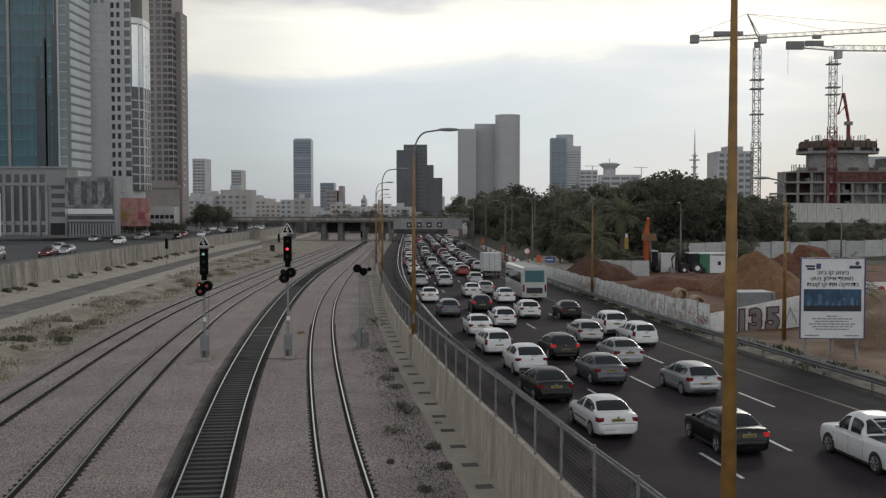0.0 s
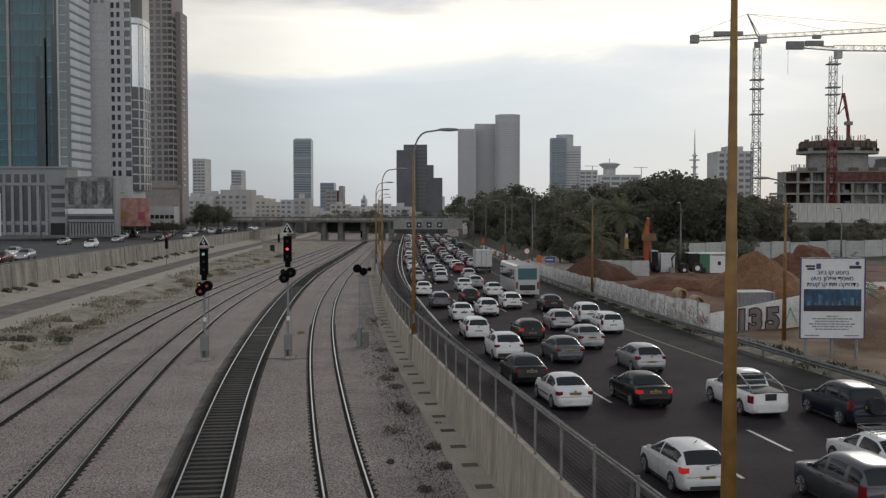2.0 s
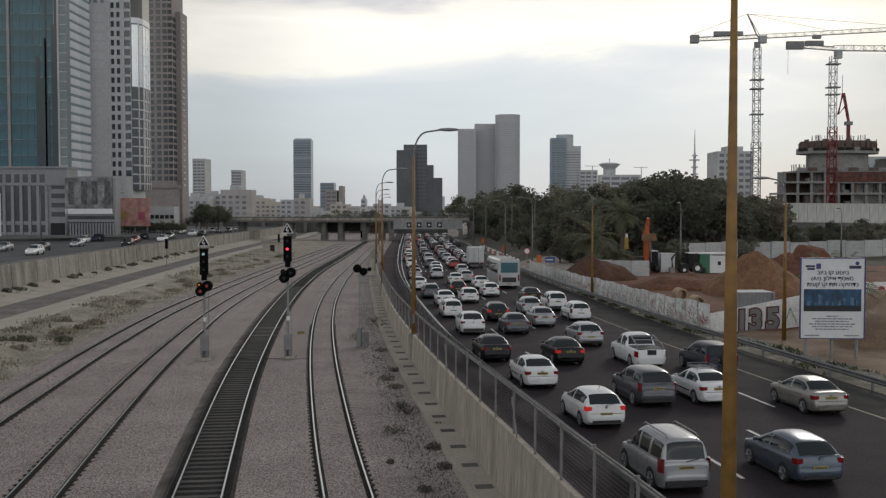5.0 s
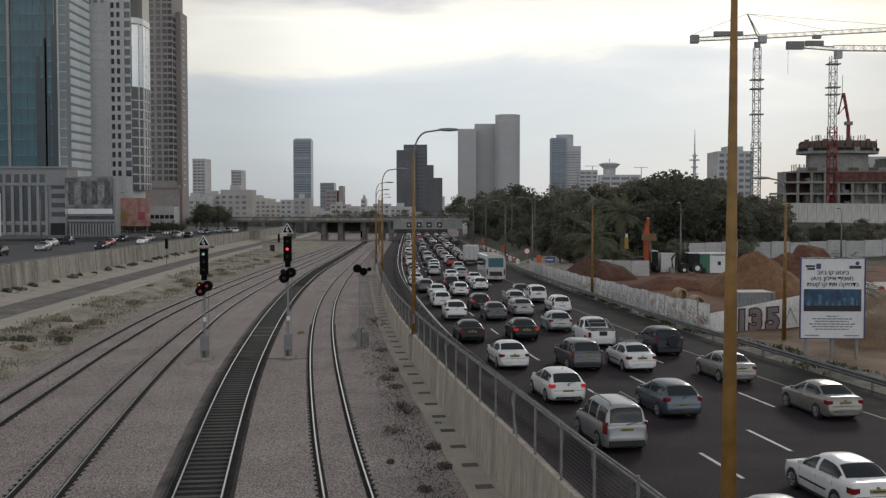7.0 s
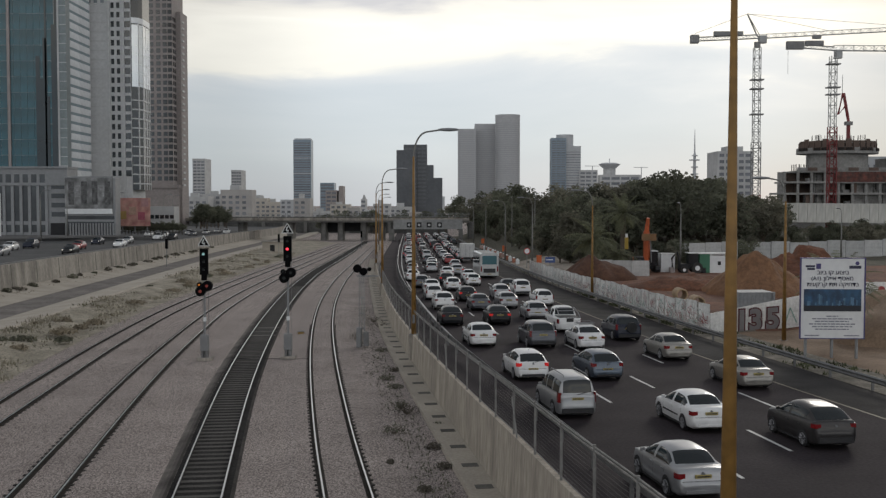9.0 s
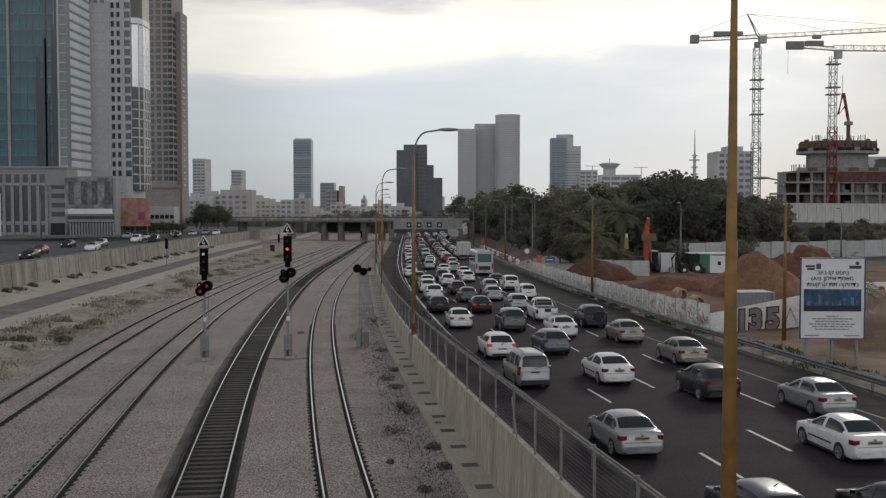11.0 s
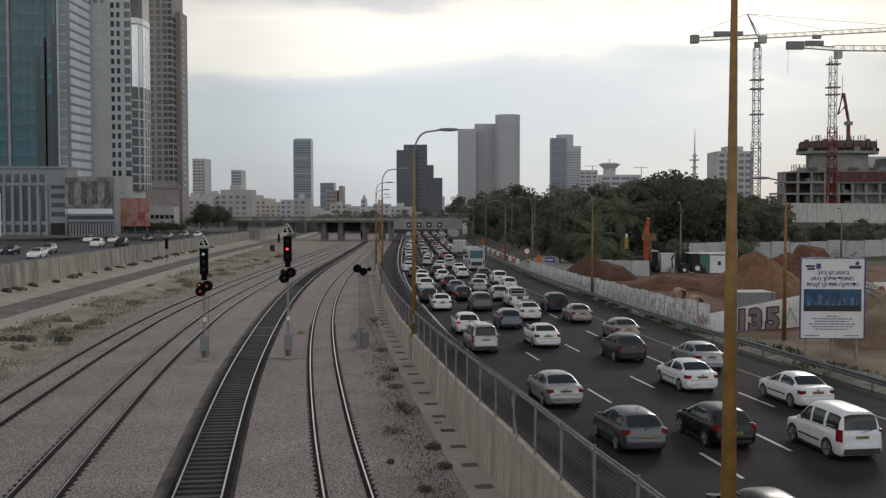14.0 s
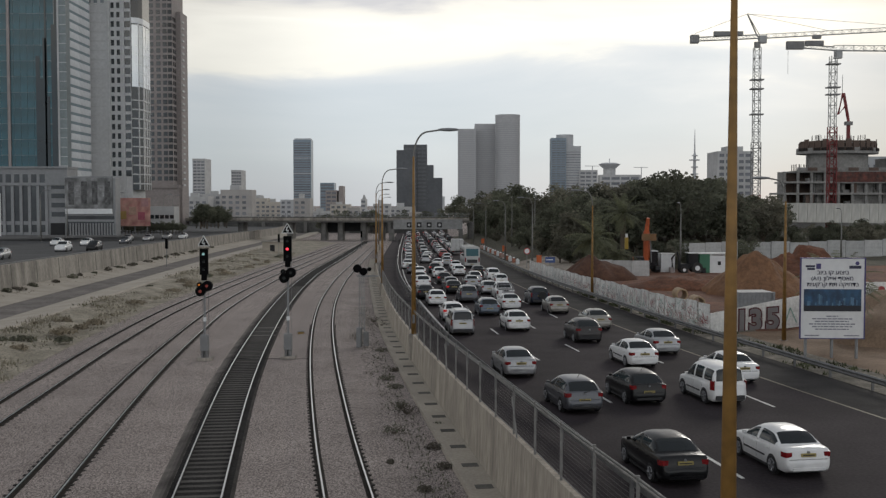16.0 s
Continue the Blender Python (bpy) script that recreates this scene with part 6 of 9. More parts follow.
def signal_post(x, y, h, lit, label, lower=()):
    t = thing("railway_signal", label, "railway signal", x, y, low(y) - .12, group="railway signals")
    black = mat("black signal hood", (0.006, 0.006, 0.0065), 0.9, vary=0.15, scale=0.5, bump=0, spec=0.05)
    red = mat("lit red signal lens", (0.5, 0.02, 0.03), 0.2, vary=0, emit=1.8, emit_color=(1, 0.04, 0.07))
    amber = mat("lit amber signal lens", (0.6, 0.25, 0.03), 0.2, vary=0, emit=0.22, emit_color=(1, 0.22, 0.05))
    dim = mat("dull red signal lens", (0.13, 0.018, 0.012), 0.4, vary=0, emit=0.05, emit_color=(1, 0.1, 0.04))
    dark = mat("unlit signal lens", (0.016, 0.018, 0.018), 0.4, vary=0, spec=0.2)
    blue = mat("lit pale signal lens", (0.3, 0.5, 0.5), 0.1, vary=0, emit=0.18, emit_color=(0.5, 0.9, 0.9))
    part("footing", Mesh().box(-.42, .42, -.42, .42, -.1, .14, .05), CONCRETE, t)
    part("relay_box", Mesh().box(-.24, .24, -.28, .1, .55, 1.5, .03), GALV, t, "grey relay box")
    part("box_leg", Mesh().box(-.2, -.06, -.2, .1, .1, .56), DULL_STEEL, t)
    part("box_leg", Mesh().box(.06, .2, -.2, .1, .1, .56), DULL_STEEL, t)
    part("pole", Mesh().tube((0, 0, .1), (0, 0, h - 1.0), .07, .06, 12), GALV, t)
    part("pole_clamp", Mesh().tube((0, 0, 2.3), (0, 0, 2.55), .1, .1, 12), WHITE_PANEL, t)
    ladder = Mesh()
    for s in (-.17, .17):
        ladder.tube((s, .28, .2), (s, .28, h - 1.6), .015, .015, 4)
    part("ladder", ladder, DULL_STEEL, t)
    zt = h - .78
    tri = lambda r: [(-r, -.866 * r * .67), (r, -.866 * r * .67), (0, .866 * r * 1.33)]
    def tri_prism(r, y0, y1):
        m = Mesh()
        p = tri(r)
        m.v += [(a, y0, zt + .3 + b) for a, b in p] + [(a, y1, zt + .3 + b) for a, b in p]
        m.f += [(0, 1, 2), (5, 4, 3), (0, 3, 4, 1), (1, 4, 5, 2), (2, 5, 3, 0)]
        m.mi = [0] * 5
        return m
    sg = part("warning_plate", tri_prism(.37, -.12, -.09), WHITE_PANEL, t, "white-edged black warning triangle")
    part("plate_face", tri_prism(.30, -.135, -.118), black, sg)
    bolt = Mesh()
    bolt.quad((-.02, -.142, zt + .50), (.05, -.142, zt + .50), (-.03, -.142, zt + .30), (-.10, -.142, zt + .26))
    bolt.quad((-.10, -.142, zt + .26), (.10, -.142, zt + .30), (.10, -.142, zt + .25), (-.06, -.142, zt + .22))
    bolt.quad((.05, -.142, zt + .30), (.11, -.142, zt + .30), (.04, -.142, zt + .12), (-.01, -.142, zt + .12))
    part("plate_sign", bolt, WHITE_PANEL, sg)
    hd = part("signal_head", Mesh().box(-.24, .24, -.22, .1, zt - 1.62, zt - .08, .05), black, t, "black upright signal head")
    for k, z in enumerate((zt - .38, zt - .85, zt - 1.3)):
        m = red if (lit == "red" and k == 1) else blue if (lit == "pale" and k == 0) else dark
        part("lens", Mesh().tube((0, -.235, z), (0, -.22, z), .085, .085, 12), m, hd)
        part("hood", Mesh().box(-.13, .13, -.45, -.22, z + .11, z + .14), black, hd)
    part("neck", Mesh().box(-.15, .15, -.16, .1, zt - 1.95, zt - 1.6), black, t)
    zc = zt - 2.3
    cl = part("subsidiary_signal", Mesh().tube((-.2, -.3, zc - .3), (-.2, .05, zc - .3), .30, .30, 16), black, t, "round hooded subsidiary signal cluster")
    part("hood_drum", Mesh().tube((.2, -.3, zc + .02), (.2, .05, zc + .02), .30, .30, 16), black, cl)
    part("hood_drum", Mesh().tube((-.28, -.2, zc + .08), (-.28, .05, zc + .08), .15, .15, 12), black, cl)
    for (dx, dz, r), m in zip(((-.2, -.3, .10), (.2, .02, .085), (-.28, .08, .06)), (dim, dim, amber) if lit == "pale" else (dark, dark, dark)):
        part("lens", Mesh().tube((dx, -.31 if dz != .08 else -.21, zc + dz), (dx, -.295 if dz != .08 else -.195, zc + dz), r, r, 14), m, cl)
    return t


def build_signals():
    signal_post(-14.25, 62.3, 7.5, "pale", "railway signal with amber and dull red lower lamps")
    signal_post(-9.35, 62.9, 8.25, "red", "railway signal on a grey post showing red")
    t = thing("signal_post", "short lattice signal post seen from behind", "railway signal", -5.3, 68, low(68) - .12)
    black = mat("black signal hood", (0.006, 0.006, 0.0065))
    for s in (-.28, 0, .28):
        part("post_leg", Mesh().tube((s * .6, 0, 0), (s * .5, 0, 5.2), .035, .03, 6), GALV, t)
    for z in (1.2, 2.2, 3.2, 4.2):
        part("rung", Mesh().box(-.18, .18, -.03, .03, z, z + .06), GALV, t)
    part("cabinet", Mesh().box(-.35, -.05, -.2, .2, 0, 1.3, .02), GALV, t)
    part("cabinet", Mesh().box(.1, .45, -.2, .2, .1, 1.0, .02), DULL_STEEL, t)
    part("signal_drum", Mesh().tube((-.28, -.2, 5.15), (-.28, .25, 5.15), .27, .27, 14), black, t)
    part("signal_drum", Mesh().tube((.12, -.2, 4.95), (.12, .25, 4.95), .25, .25, 14), black, t)
    part("signal_drum", Mesh().tube((.5, -.2, 5.1), (.5, .25, 5.1), .13, .13, 12), black, t)
    part("arm", Mesh().box(-.3, 1.1, -.03, .03, 4.62, 4.7), GALV, t)
    cab = thing("trackside_cable", "thin dark cable lying across the ballast", "cable")
    part("run", Mesh().path([(-12.6 + .4 * i, 62.3 + .12 * math.sin(i * 1.3), low(62.3) - .085 + .1 * math.exp(-((i - 7) / 1.5) ** 2) * 0) for i in range(13)], .018, 5), TRIM_DARK, cab)
    # points box, far signals and trackside cabinets
    for x, y, h, c in ((-10.3, 75.5, .1, mat("orange box", (0.30, 0.19, 0.05), 0.6)),):
        t = thing("trackside_box", "small box on the ballast beside the track", "cabinet", x, y, low(y) - .15)
        part("case", Mesh().box(-.22, .22, -.16, .16, 0, h + .1, .03), c, t)
        part("cover", Mesh().box(-.25, .25, -.19, .19, h + .1, h + .14), DULL_STEEL, t)
    for x, y in ((-19.5, 250), (-33, 210), (-45, 170)):
        t = thing("far_signal", "small far railway signal on a thin post", "railway signal", x, y, low(y) - .1)
        part("pole", Mesh().tube((0, 0, 0), (0, 0, 4.0), .06, n=6), GALV, t)
        part("head", Mesh().box(-.2, .2, -.15, .15, 3.0, 4.6), black, t)
    t = thing("trackside_hut", "small grey trackside hut before the bridge", "hut", -37, 228, low(228) - .15)
    part("wall", Mesh().box(-2.2, 2.2, -1.5, 1.5, 0, 2.6), PALE_CONCRETE, t)
    part("roof", Mesh().box(-2.4, 2.4, -1.7, 1.7, 2.6, 2.8), CONCRETE, t)
    part("door", Mesh().box(-.5, .5, -1.55, -1.45, 0, 2.0), TRIM_DARK, t)


def roadside_sign(x, y, z, kind, label):
    t = thing("road_sign", label, "road sign", x, y, z)
    part("pole", Mesh().tube((0, 0, 0), (0, 0, 2.4), .05, n=8), GALV, t)
    if kind == "orange":
        part("panel", Mesh().box(-.36, .36, -.1, .02, 1.2, 2.3, .01), mat("orange sign sheet", (0.55, 0.12, 0.03), 0.6, vary=0.15, scale=.6, bump=0), t, "orange warning panel")
        part("barrier", Mesh().box(-.7, .7, -.3, .3, 0, .7, .05), mat("red white barrier", (0.5, 0.35, 0.3), 0.7, vary=0.3, scale=.5), t)
    elif kind == "blue":
        part("panel", Mesh().box(-.7, .7, -.1, -.04, 1.3, 2.1), mat("blue sign sheet", (0.06, 0.10, 0.26), 0.5, vary=0.1, bump=0), t, "blue direction panel")
        part("printed_bar", Mesh().box(-.55, .4, -.11, -.095, 1.65, 1.8), WHITE_PANEL, t)
    else:
        part("disc", Mesh().tube((0, -.1, 2.6), (0, -.06, 2.6), .5, .5, 16), mat("red sign edge", (0.45, 0.03, 0.03), 0.5, vary=0), t)
        part("disc_face", Mesh().tube((0, -.115, 2.6), (0, -.1, 2.6), .38, .38, 16), WHITE_PANEL, t)
    return t


def build_small_things():
    for y, off, kind, lab in ((150, 20.3, "orange", "orange construction warning panel by the hoarding"), (196, 20.0, "orange", "orange construction warning panel further up"), (148, 21.6, "blue", "blue direction sign on posts"), (158, 19.6, "disc", "round speed sign on a pole"), (250, 20, "orange", "orange panels at far roadworks")):
        ln = line_along(EDGE, y, y, 1, 0, off)[0]
        roadside_sign(ln[0], ln[1], ln[2] + .3, kind, lab)
    # traffic barriers beside the far road
    for k in range(14):
        y = 175 + 6 * k
        ln = line_along(EDGE, y, y, 1, 0, 20.2)[0]
        t = thing("plastic_barrier", "red and white plastic road barrier", "barrier", ln[0], ln[1], site_z(ln[0], ln[1]), group="roadwork barriers")
        part("body", Mesh().prism([(-.25, -.9), (.25, -.9), (.25, .9), (-.25, .9)], 0, .8), mat("faded red plastic", (0.42, 0.16, 0.10), 0.6, vary=0.2, bump=0) if k % 2 else WHITE_PANEL, t)
        part("top_ridge", Mesh().box(-.12, .12, -.85, .85, .8, .95), WHITE_PANEL, t)
    # dry shrubs on the gravel beside the trough
    dry = mat("dry shrub twigs", (0.13, 0.115, 0.09), 0.95, vary=0.4, scale=.5, bump=0, per_piece=.2)
    olive = mat("dusty green shrub", (0.15, 0.15, 0.105), 0.9, vary=0.4, scale=.5, bump=0, per_piece=.2)
    for k, (x, y, r, h, ma) in enumerate(((-0.35, 39.5, .5, .3, dry), (0.05, 36.6, .42, .28, dry), (-2.0, 42.2, .75, .45, olive), (-1.6, 46.0, .8, .6, dry), (-1.9, 47.3, .5, .5, olive), (-0.6, 33.6, .35, .25, dry), (0.35, 31.2, .5, .3, dry), (-2.4, 52.5, .6, .3, olive), (-3.0, 55.0, .7, .35, olive), (-2.7, 58.0, .5, .3, dry), (-6.0, 72.5, .9, .7, olive), (-4.9, 80.0, 1.2, .8, dry), (-5.6, 84.0, 1.0, .7, dry), (-3.9, 66.0, .6, .4, olive), (-1.9, 37.2, .2, .2, dry), (-0.2, 43.4, .4, .25, olive))):
        shrub("dry_shrub", x, y, low(y) - .14, r * .7, h * .8, 40 + k, ma, "low dry shrub on the gravel", 200, .045)
    rnd = random.Random(31)
    straw = mat("straw brown shrub", (0.33, 0.28, 0.205), 0.95, vary=0.4, scale=.5, bump=0, per_piece=.25)
    for k in range(34):
        y = 62 + 150 * rnd.random() ** 1.3
        a, b = LEFT(y) + 13.5, TRACKS[0](y) - 3
        x = a + (b - a) * rnd.random()
        shrub("bank_shrub", x, y, low(y) + .12, rnd.uniform(.5, 1.0), rnd.uniform(.25, .5), 90 + k, (straw, olive, straw)[k % 3], "dry brown shrub on the weedy bank", 240, .12)
    for k in range(26):
        y = 88 + 6.5 * k + rnd.uniform(-3, 3)
        shrub("wall_weed", LEFT(y) + rnd.uniform(.5, 1.3), y, low(y) + .3, rnd.uniform(.4, 1.1), rnd.uniform(.25, .6), 130 + k, (dry, olive)[k % 2], "dusty weeds at the foot of the retaining wall", 160, .12)
    rnd = random.Random(8)
    m = Mesh()
    for _ in range(900):
        y = 28 + 70 * rnd.random() ** 1.4
        a, b = TRACKS[3](y) + 2.2, WALL(y) - 1.4
        if b < a:
            continue
        x = a + (b - a) * rnd.random() ** 0.6
        z, h, q = low(y) - .15, rnd.uniform(.05, .13), rnd.random() * 6.28
        dx, dy = .03 * math.cos(q), .03 * math.sin(q)
        m.quad((x - dx, y - dy, z), (x + dx, y + dy, z), (x + dy * 2, y - dx * 2, z + h))
        m.quad((x - dy, y - dx, z), (x + dy, y + dx, z), (x - dx * 2, y + dy, z + h * .8))
    solo("gravel_weeds", m, olive, "sparse dusty weeds growing in the gravel", "weeds", "stuff")
    # grass strip behind the right guard rail
    m = Mesh()
    for _ in range(5000):
        y = 40 + 75 * rnd.random()
        o = rnd.uniform(18.2, 18.7 if y > 76 else 21.4)
        x = EDGE(y) + o
        z, h, q = site_z(x, y) - .03, rnd.uniform(.08, .3), rnd.random() * 6.28
        if noise.noise((x * .4, y * .3, 5)) < -.02:
            continue
        dx, dy = .07 * math.cos(q), .07 * math.sin(q)
        m.quad((x - dx, y - dy, z), (x + dx, y + dy, z), (x + dy * 2, y - dx * 2, z + h))
    solo("verge_grass", m, mat("verge grass", (0.10, 0.11, 0.055), 0.9, vary=0.4, scale=2, bump=0), "green and dry grass verge behind the guard rail", "grass", "stuff")


build_lamps()
build_signals()
build_small_things()


# ---- vehicles ----
GLASS = mat("dark car glass", (0.014, 0.018, 0.02), 0.05, vary=0, spec=0.42)
TYRE = mat("black rubber", (0.025, 0.025, 0.026), 0.85, vary=0.2, scale=0.3)
RIM = mat("silver alloy rim", (0.25, 0.25, 0.26), 0.45, 0.6, vary=0.1, scale=0.2)
TRIM = mat("black plastic trim", (0.03, 0.03, 0.032), 0.6, vary=0.15, scale=0.3)
LAMP_RED = mat("red tail lamp glass", (0.21, 0.012, 0.014), 0.15, vary=0.1, scale=0.1, coat=0.6)
LAMP_LIT = mat("lit red brake lamp", (0.22, 0.01, 0.01), 0.2, vary=0, emit=0.26, emit_color=(1.0, 0.05, 0.05))
LAMP_CLEAR = mat("lit head lamp", (0.8, 0.8, 0.75), 0.1, vary=0, emit=0.6, emit_color=(1.0, 0.93, 0.8))
PLATE = mat("yellow number plate", (0.36, 0.29, 0.10), 0.5, vary=0.1, scale=0.1)
PLATE_INK = mat("plate ink", (0.03, 0.03, 0.03), 0.6, vary=0)
PAINTS = {
    "white": ((0.76, 0.76, 0.755), 0.0), "silver": ((0.37, 0.375, 0.385), 0.45), "grey": ((0.10, 0.105, 0.118), 0.5), "beige": ((0.30, 0.285, 0.26), 0.5),
    "black": ((0.006, 0.006, 0.007), 0.0), "dark": ((0.013, 0.0135, 0.016), 0.2), "blue": ((0.10, 0.125, 0.16), 0.5), "navy": ((0.014, 0.018, 0.032), 0.2),
    "umber": ((0.05, 0.047, 0.047), 0.4), "red": ((0.28, 0.02, 0.02), 0.1), "darkred": ((0.12, 0.03, 0.035), 0.2),
}


def paint(c):
    rgb, metal = PAINTS[c]
    return mat(c + " car paint", rgb, 0.29, metal, vary=0.10, scale=1.2, fine=3.0, bump=0, coat=0.35 if sum(rgb) > 0.3 else 0.15, spec=0.5 if sum(rgb) > 0.3 else 0.3)


# kinds of car: length, width, height, deck line and roof line from tail (-) to nose (+), as (share of the length, height),
# then the side panes as spans of the length
SHAPES = {
    "sedan": (4.45, 1.74, 1.45, [(-.5, .50), (-.498, .58), (-.490, .64), (-.484, .78), (-.478, .92), (-.468, .99), (-.45, 1.025), (-.40, 1.035), (-.33, 1.03), (0, .97), (.22, .95), (.30, .92), (.38, .86), (.45, .76), (.485, .64), (.5, .46)],
              [(-.385, 1.02), (-.345, 1.12), (-.262, 1.36), (-.20, 1.43), (-.08, 1.465), (.02, 1.45), (.10, 1.37), (.265, .96)], [(-.32, -.04), (-.02, .20)]),
    "hatch": (4.2, 1.77, 1.49, [(-.5, .46), (-.498, .58), (-.491, .63), (-.487, .74), (-.481, .88), (-.474, .98), (-.46, 1.02), (-.3, 1.01), (0, .97), (.22, .96), (.30, .92), (.38, .85), (.45, .75), (.485, .62), (.5, .44)],
              [(-.478, .97), (-.455, 1.06), (-.385, 1.32), (-.335, 1.42), (-.24, 1.465), (-.10, 1.49), (.02, 1.475), (.10, 1.38), (.29, .96)], [(-.37, -.035), (-.015, .215)]),
    "estate": (4.5, 1.75, 1.50, [(-.5, .50), (-.498, .60), (-.492, .64), (-.489, .80), (-.484, .94), (-.475, .99), (-.3, .98), (0, .95), (.22, .94), (.32, .90), (.42, .81), (.475, .68), (.5, .48)],
               [(-.484, .96), (-.468, 1.08), (-.435, 1.36), (-.40, 1.46), (-.32, 1.495), (0, 1.50), (.06, 1.46), (.12, 1.37), (.265, .94)], [(-.43, -.26), (-.245, -.03), (-.012, .20)]),
    "suv": (4.45, 1.83, 1.69, [(-.5, .56), (-.498, .66), (-.492, .70), (-.489, .90), (-.484, 1.04), (-.474, 1.09), (-.3, 1.08), (0, 1.04), (.22, 1.03), (.34, .99), (.43, .92), (.48, .78), (.5, .54)],
            [(-.482, 1.06), (-.468, 1.16), (-.425, 1.50), (-.38, 1.62), (-.28, 1.67), (-.12, 1.69), (.0, 1.675), (.08, 1.60), (.255, 1.03)], [(-.41, -.25), (-.235, -.02), (0, .19)]),
    "crossover": (4.15, 1.80, 1.58, [(-.5, .58), (-.498, .70), (-.492, .74), (-.485, .90), (-.474, 1.04), (-.455, 1.10), (-.3, 1.10), (0, 1.06), (.22, 1.05), (.34, 1.0), (.43, .90), (.48, .76), (.5, .54)],
                  [(-.466, 1.07), (-.43, 1.16), (-.345, 1.40), (-.28, 1.50), (-.17, 1.56), (-.05, 1.58), (.04, 1.55), (.11, 1.46), (.28, 1.05)], [(-.33, -.04), (-.02, .20)]),
    "van": (4.3, 1.76, 1.83, [(-.5, .50), (-.498, .62), (-.495, .66), (-.494, .95), (-.490, 1.06), (-.484, 1.09), (-.3, 1.09), (0, 1.06), (.22, 1.03), (.34, .96), (.43, .88), (.48, .74), (.5, .52)],
            [(-.489, 1.06), (-.482, 1.20), (-.466, 1.66), (-.445, 1.76), (-.38, 1.81), (0, 1.83), (.08, 1.79), (.14, 1.68), (.30, 1.02)], [(-.43, -.24), (-.225, -.01), (.01, .21)]),
    "pickup": (5.2, 1.85, 1.78, [(-.5, .60), (-.497, .70), (-.492, .74), (-.490, 1.0), (-.486, 1.07), (-.48, 1.09), (-.3, 1.09), (-.15, 1.09), (0, 1.07), (.22, 1.06), (.34, 1.03), (.43, .96), (.48, .82), (.5, .58)],
               [(-.145, 1.06), (-.135, 1.25), (-.115, 1.60), (-.09, 1.71), (-.03, 1.77), (.06, 1.78), (.12, 1.74), (.17, 1.62), (.28, 1.06)], [(-.10, .035), (.05, .21)]),
}
WIDTH_AT = [(-.5, .70), (-.497, .79), (-.49, .865), (-.475, .92), (-.45, .958), (-.40, .985), (-.28, 1.0), (.28, 1.0), (.38, .97), (.44, .91), (.475, .82), (.49, .73), (.5, .6)]
RISE = (0, .09, .2, .33, .46, .58, .68, .76, .83)
SPREAD = (.84, .78, .66, .5, .3, 0)


def lerp(tab, u):
    for (a, x), (b, y) in zip(tab, tab[1:]):
        if u <= b:
            return x + (y - x) * max(0, (u - a) / (b - a))
    return tab[-1][1]


def rounded(line, times=2):
    """The polyline with its corners cut, ends kept."""
    for _ in range(times):
        out = [line[0]]
        for (a, b), (c, d) in zip(line, line[1:]):
            out += [(a + (c - a) * .25, b + (d - b) * .25), (a + (c - a) * .75, b + (d - b) * .75)]
        line = out + [line[-1]]
    out = []
    for (a, b), (c, d) in zip(line, line[1:]):
        n = max(1, round(abs(c - a) / .022))
        out += [(a + (c - a) * k / n, b + (d - b) * k / n) for k in range(n)]
    return out + [line[-1]]


def proud(m, faces, lift=.006, sink=.02):
    """A thin solid sheet over the given quads, which share corners."""
    nor, edges = {}, {}
    for q in faces:
        a, b, c = Vector(q[0]), Vector(q[1]), Vector(q[2])
        n = (b - a).cross(c - a)
        if n.length < 1e-9:
            n = (c - a).cross(Vector(q[3]) - a)
        n.normalize()
        for i, p in enumerate(q):
            nor[p] = nor.get(p, Vector()) + n
            e = (p, q[(i + 1) % len(q)])
            edges[e] = edges.get(e, 0) + 1
    idx = {}
    for p, n in nor.items():
        idx[p] = len(m.v)
        n.normalize()
        m.v += [tuple(Vector(p) + n * lift), tuple(Vector(p) - n * sink)]
    for q in faces:
        m.f.append(tuple(idx[p] for p in q))
        m.mi.append(0)
    for a, b in edges:
        if (b, a) not in edges:
            m.f.append((idx[b], idx[a], idx[a] + 1, idx[b] + 1))
            m.mi.append(0)
    return m


CAR_MESHES = {}


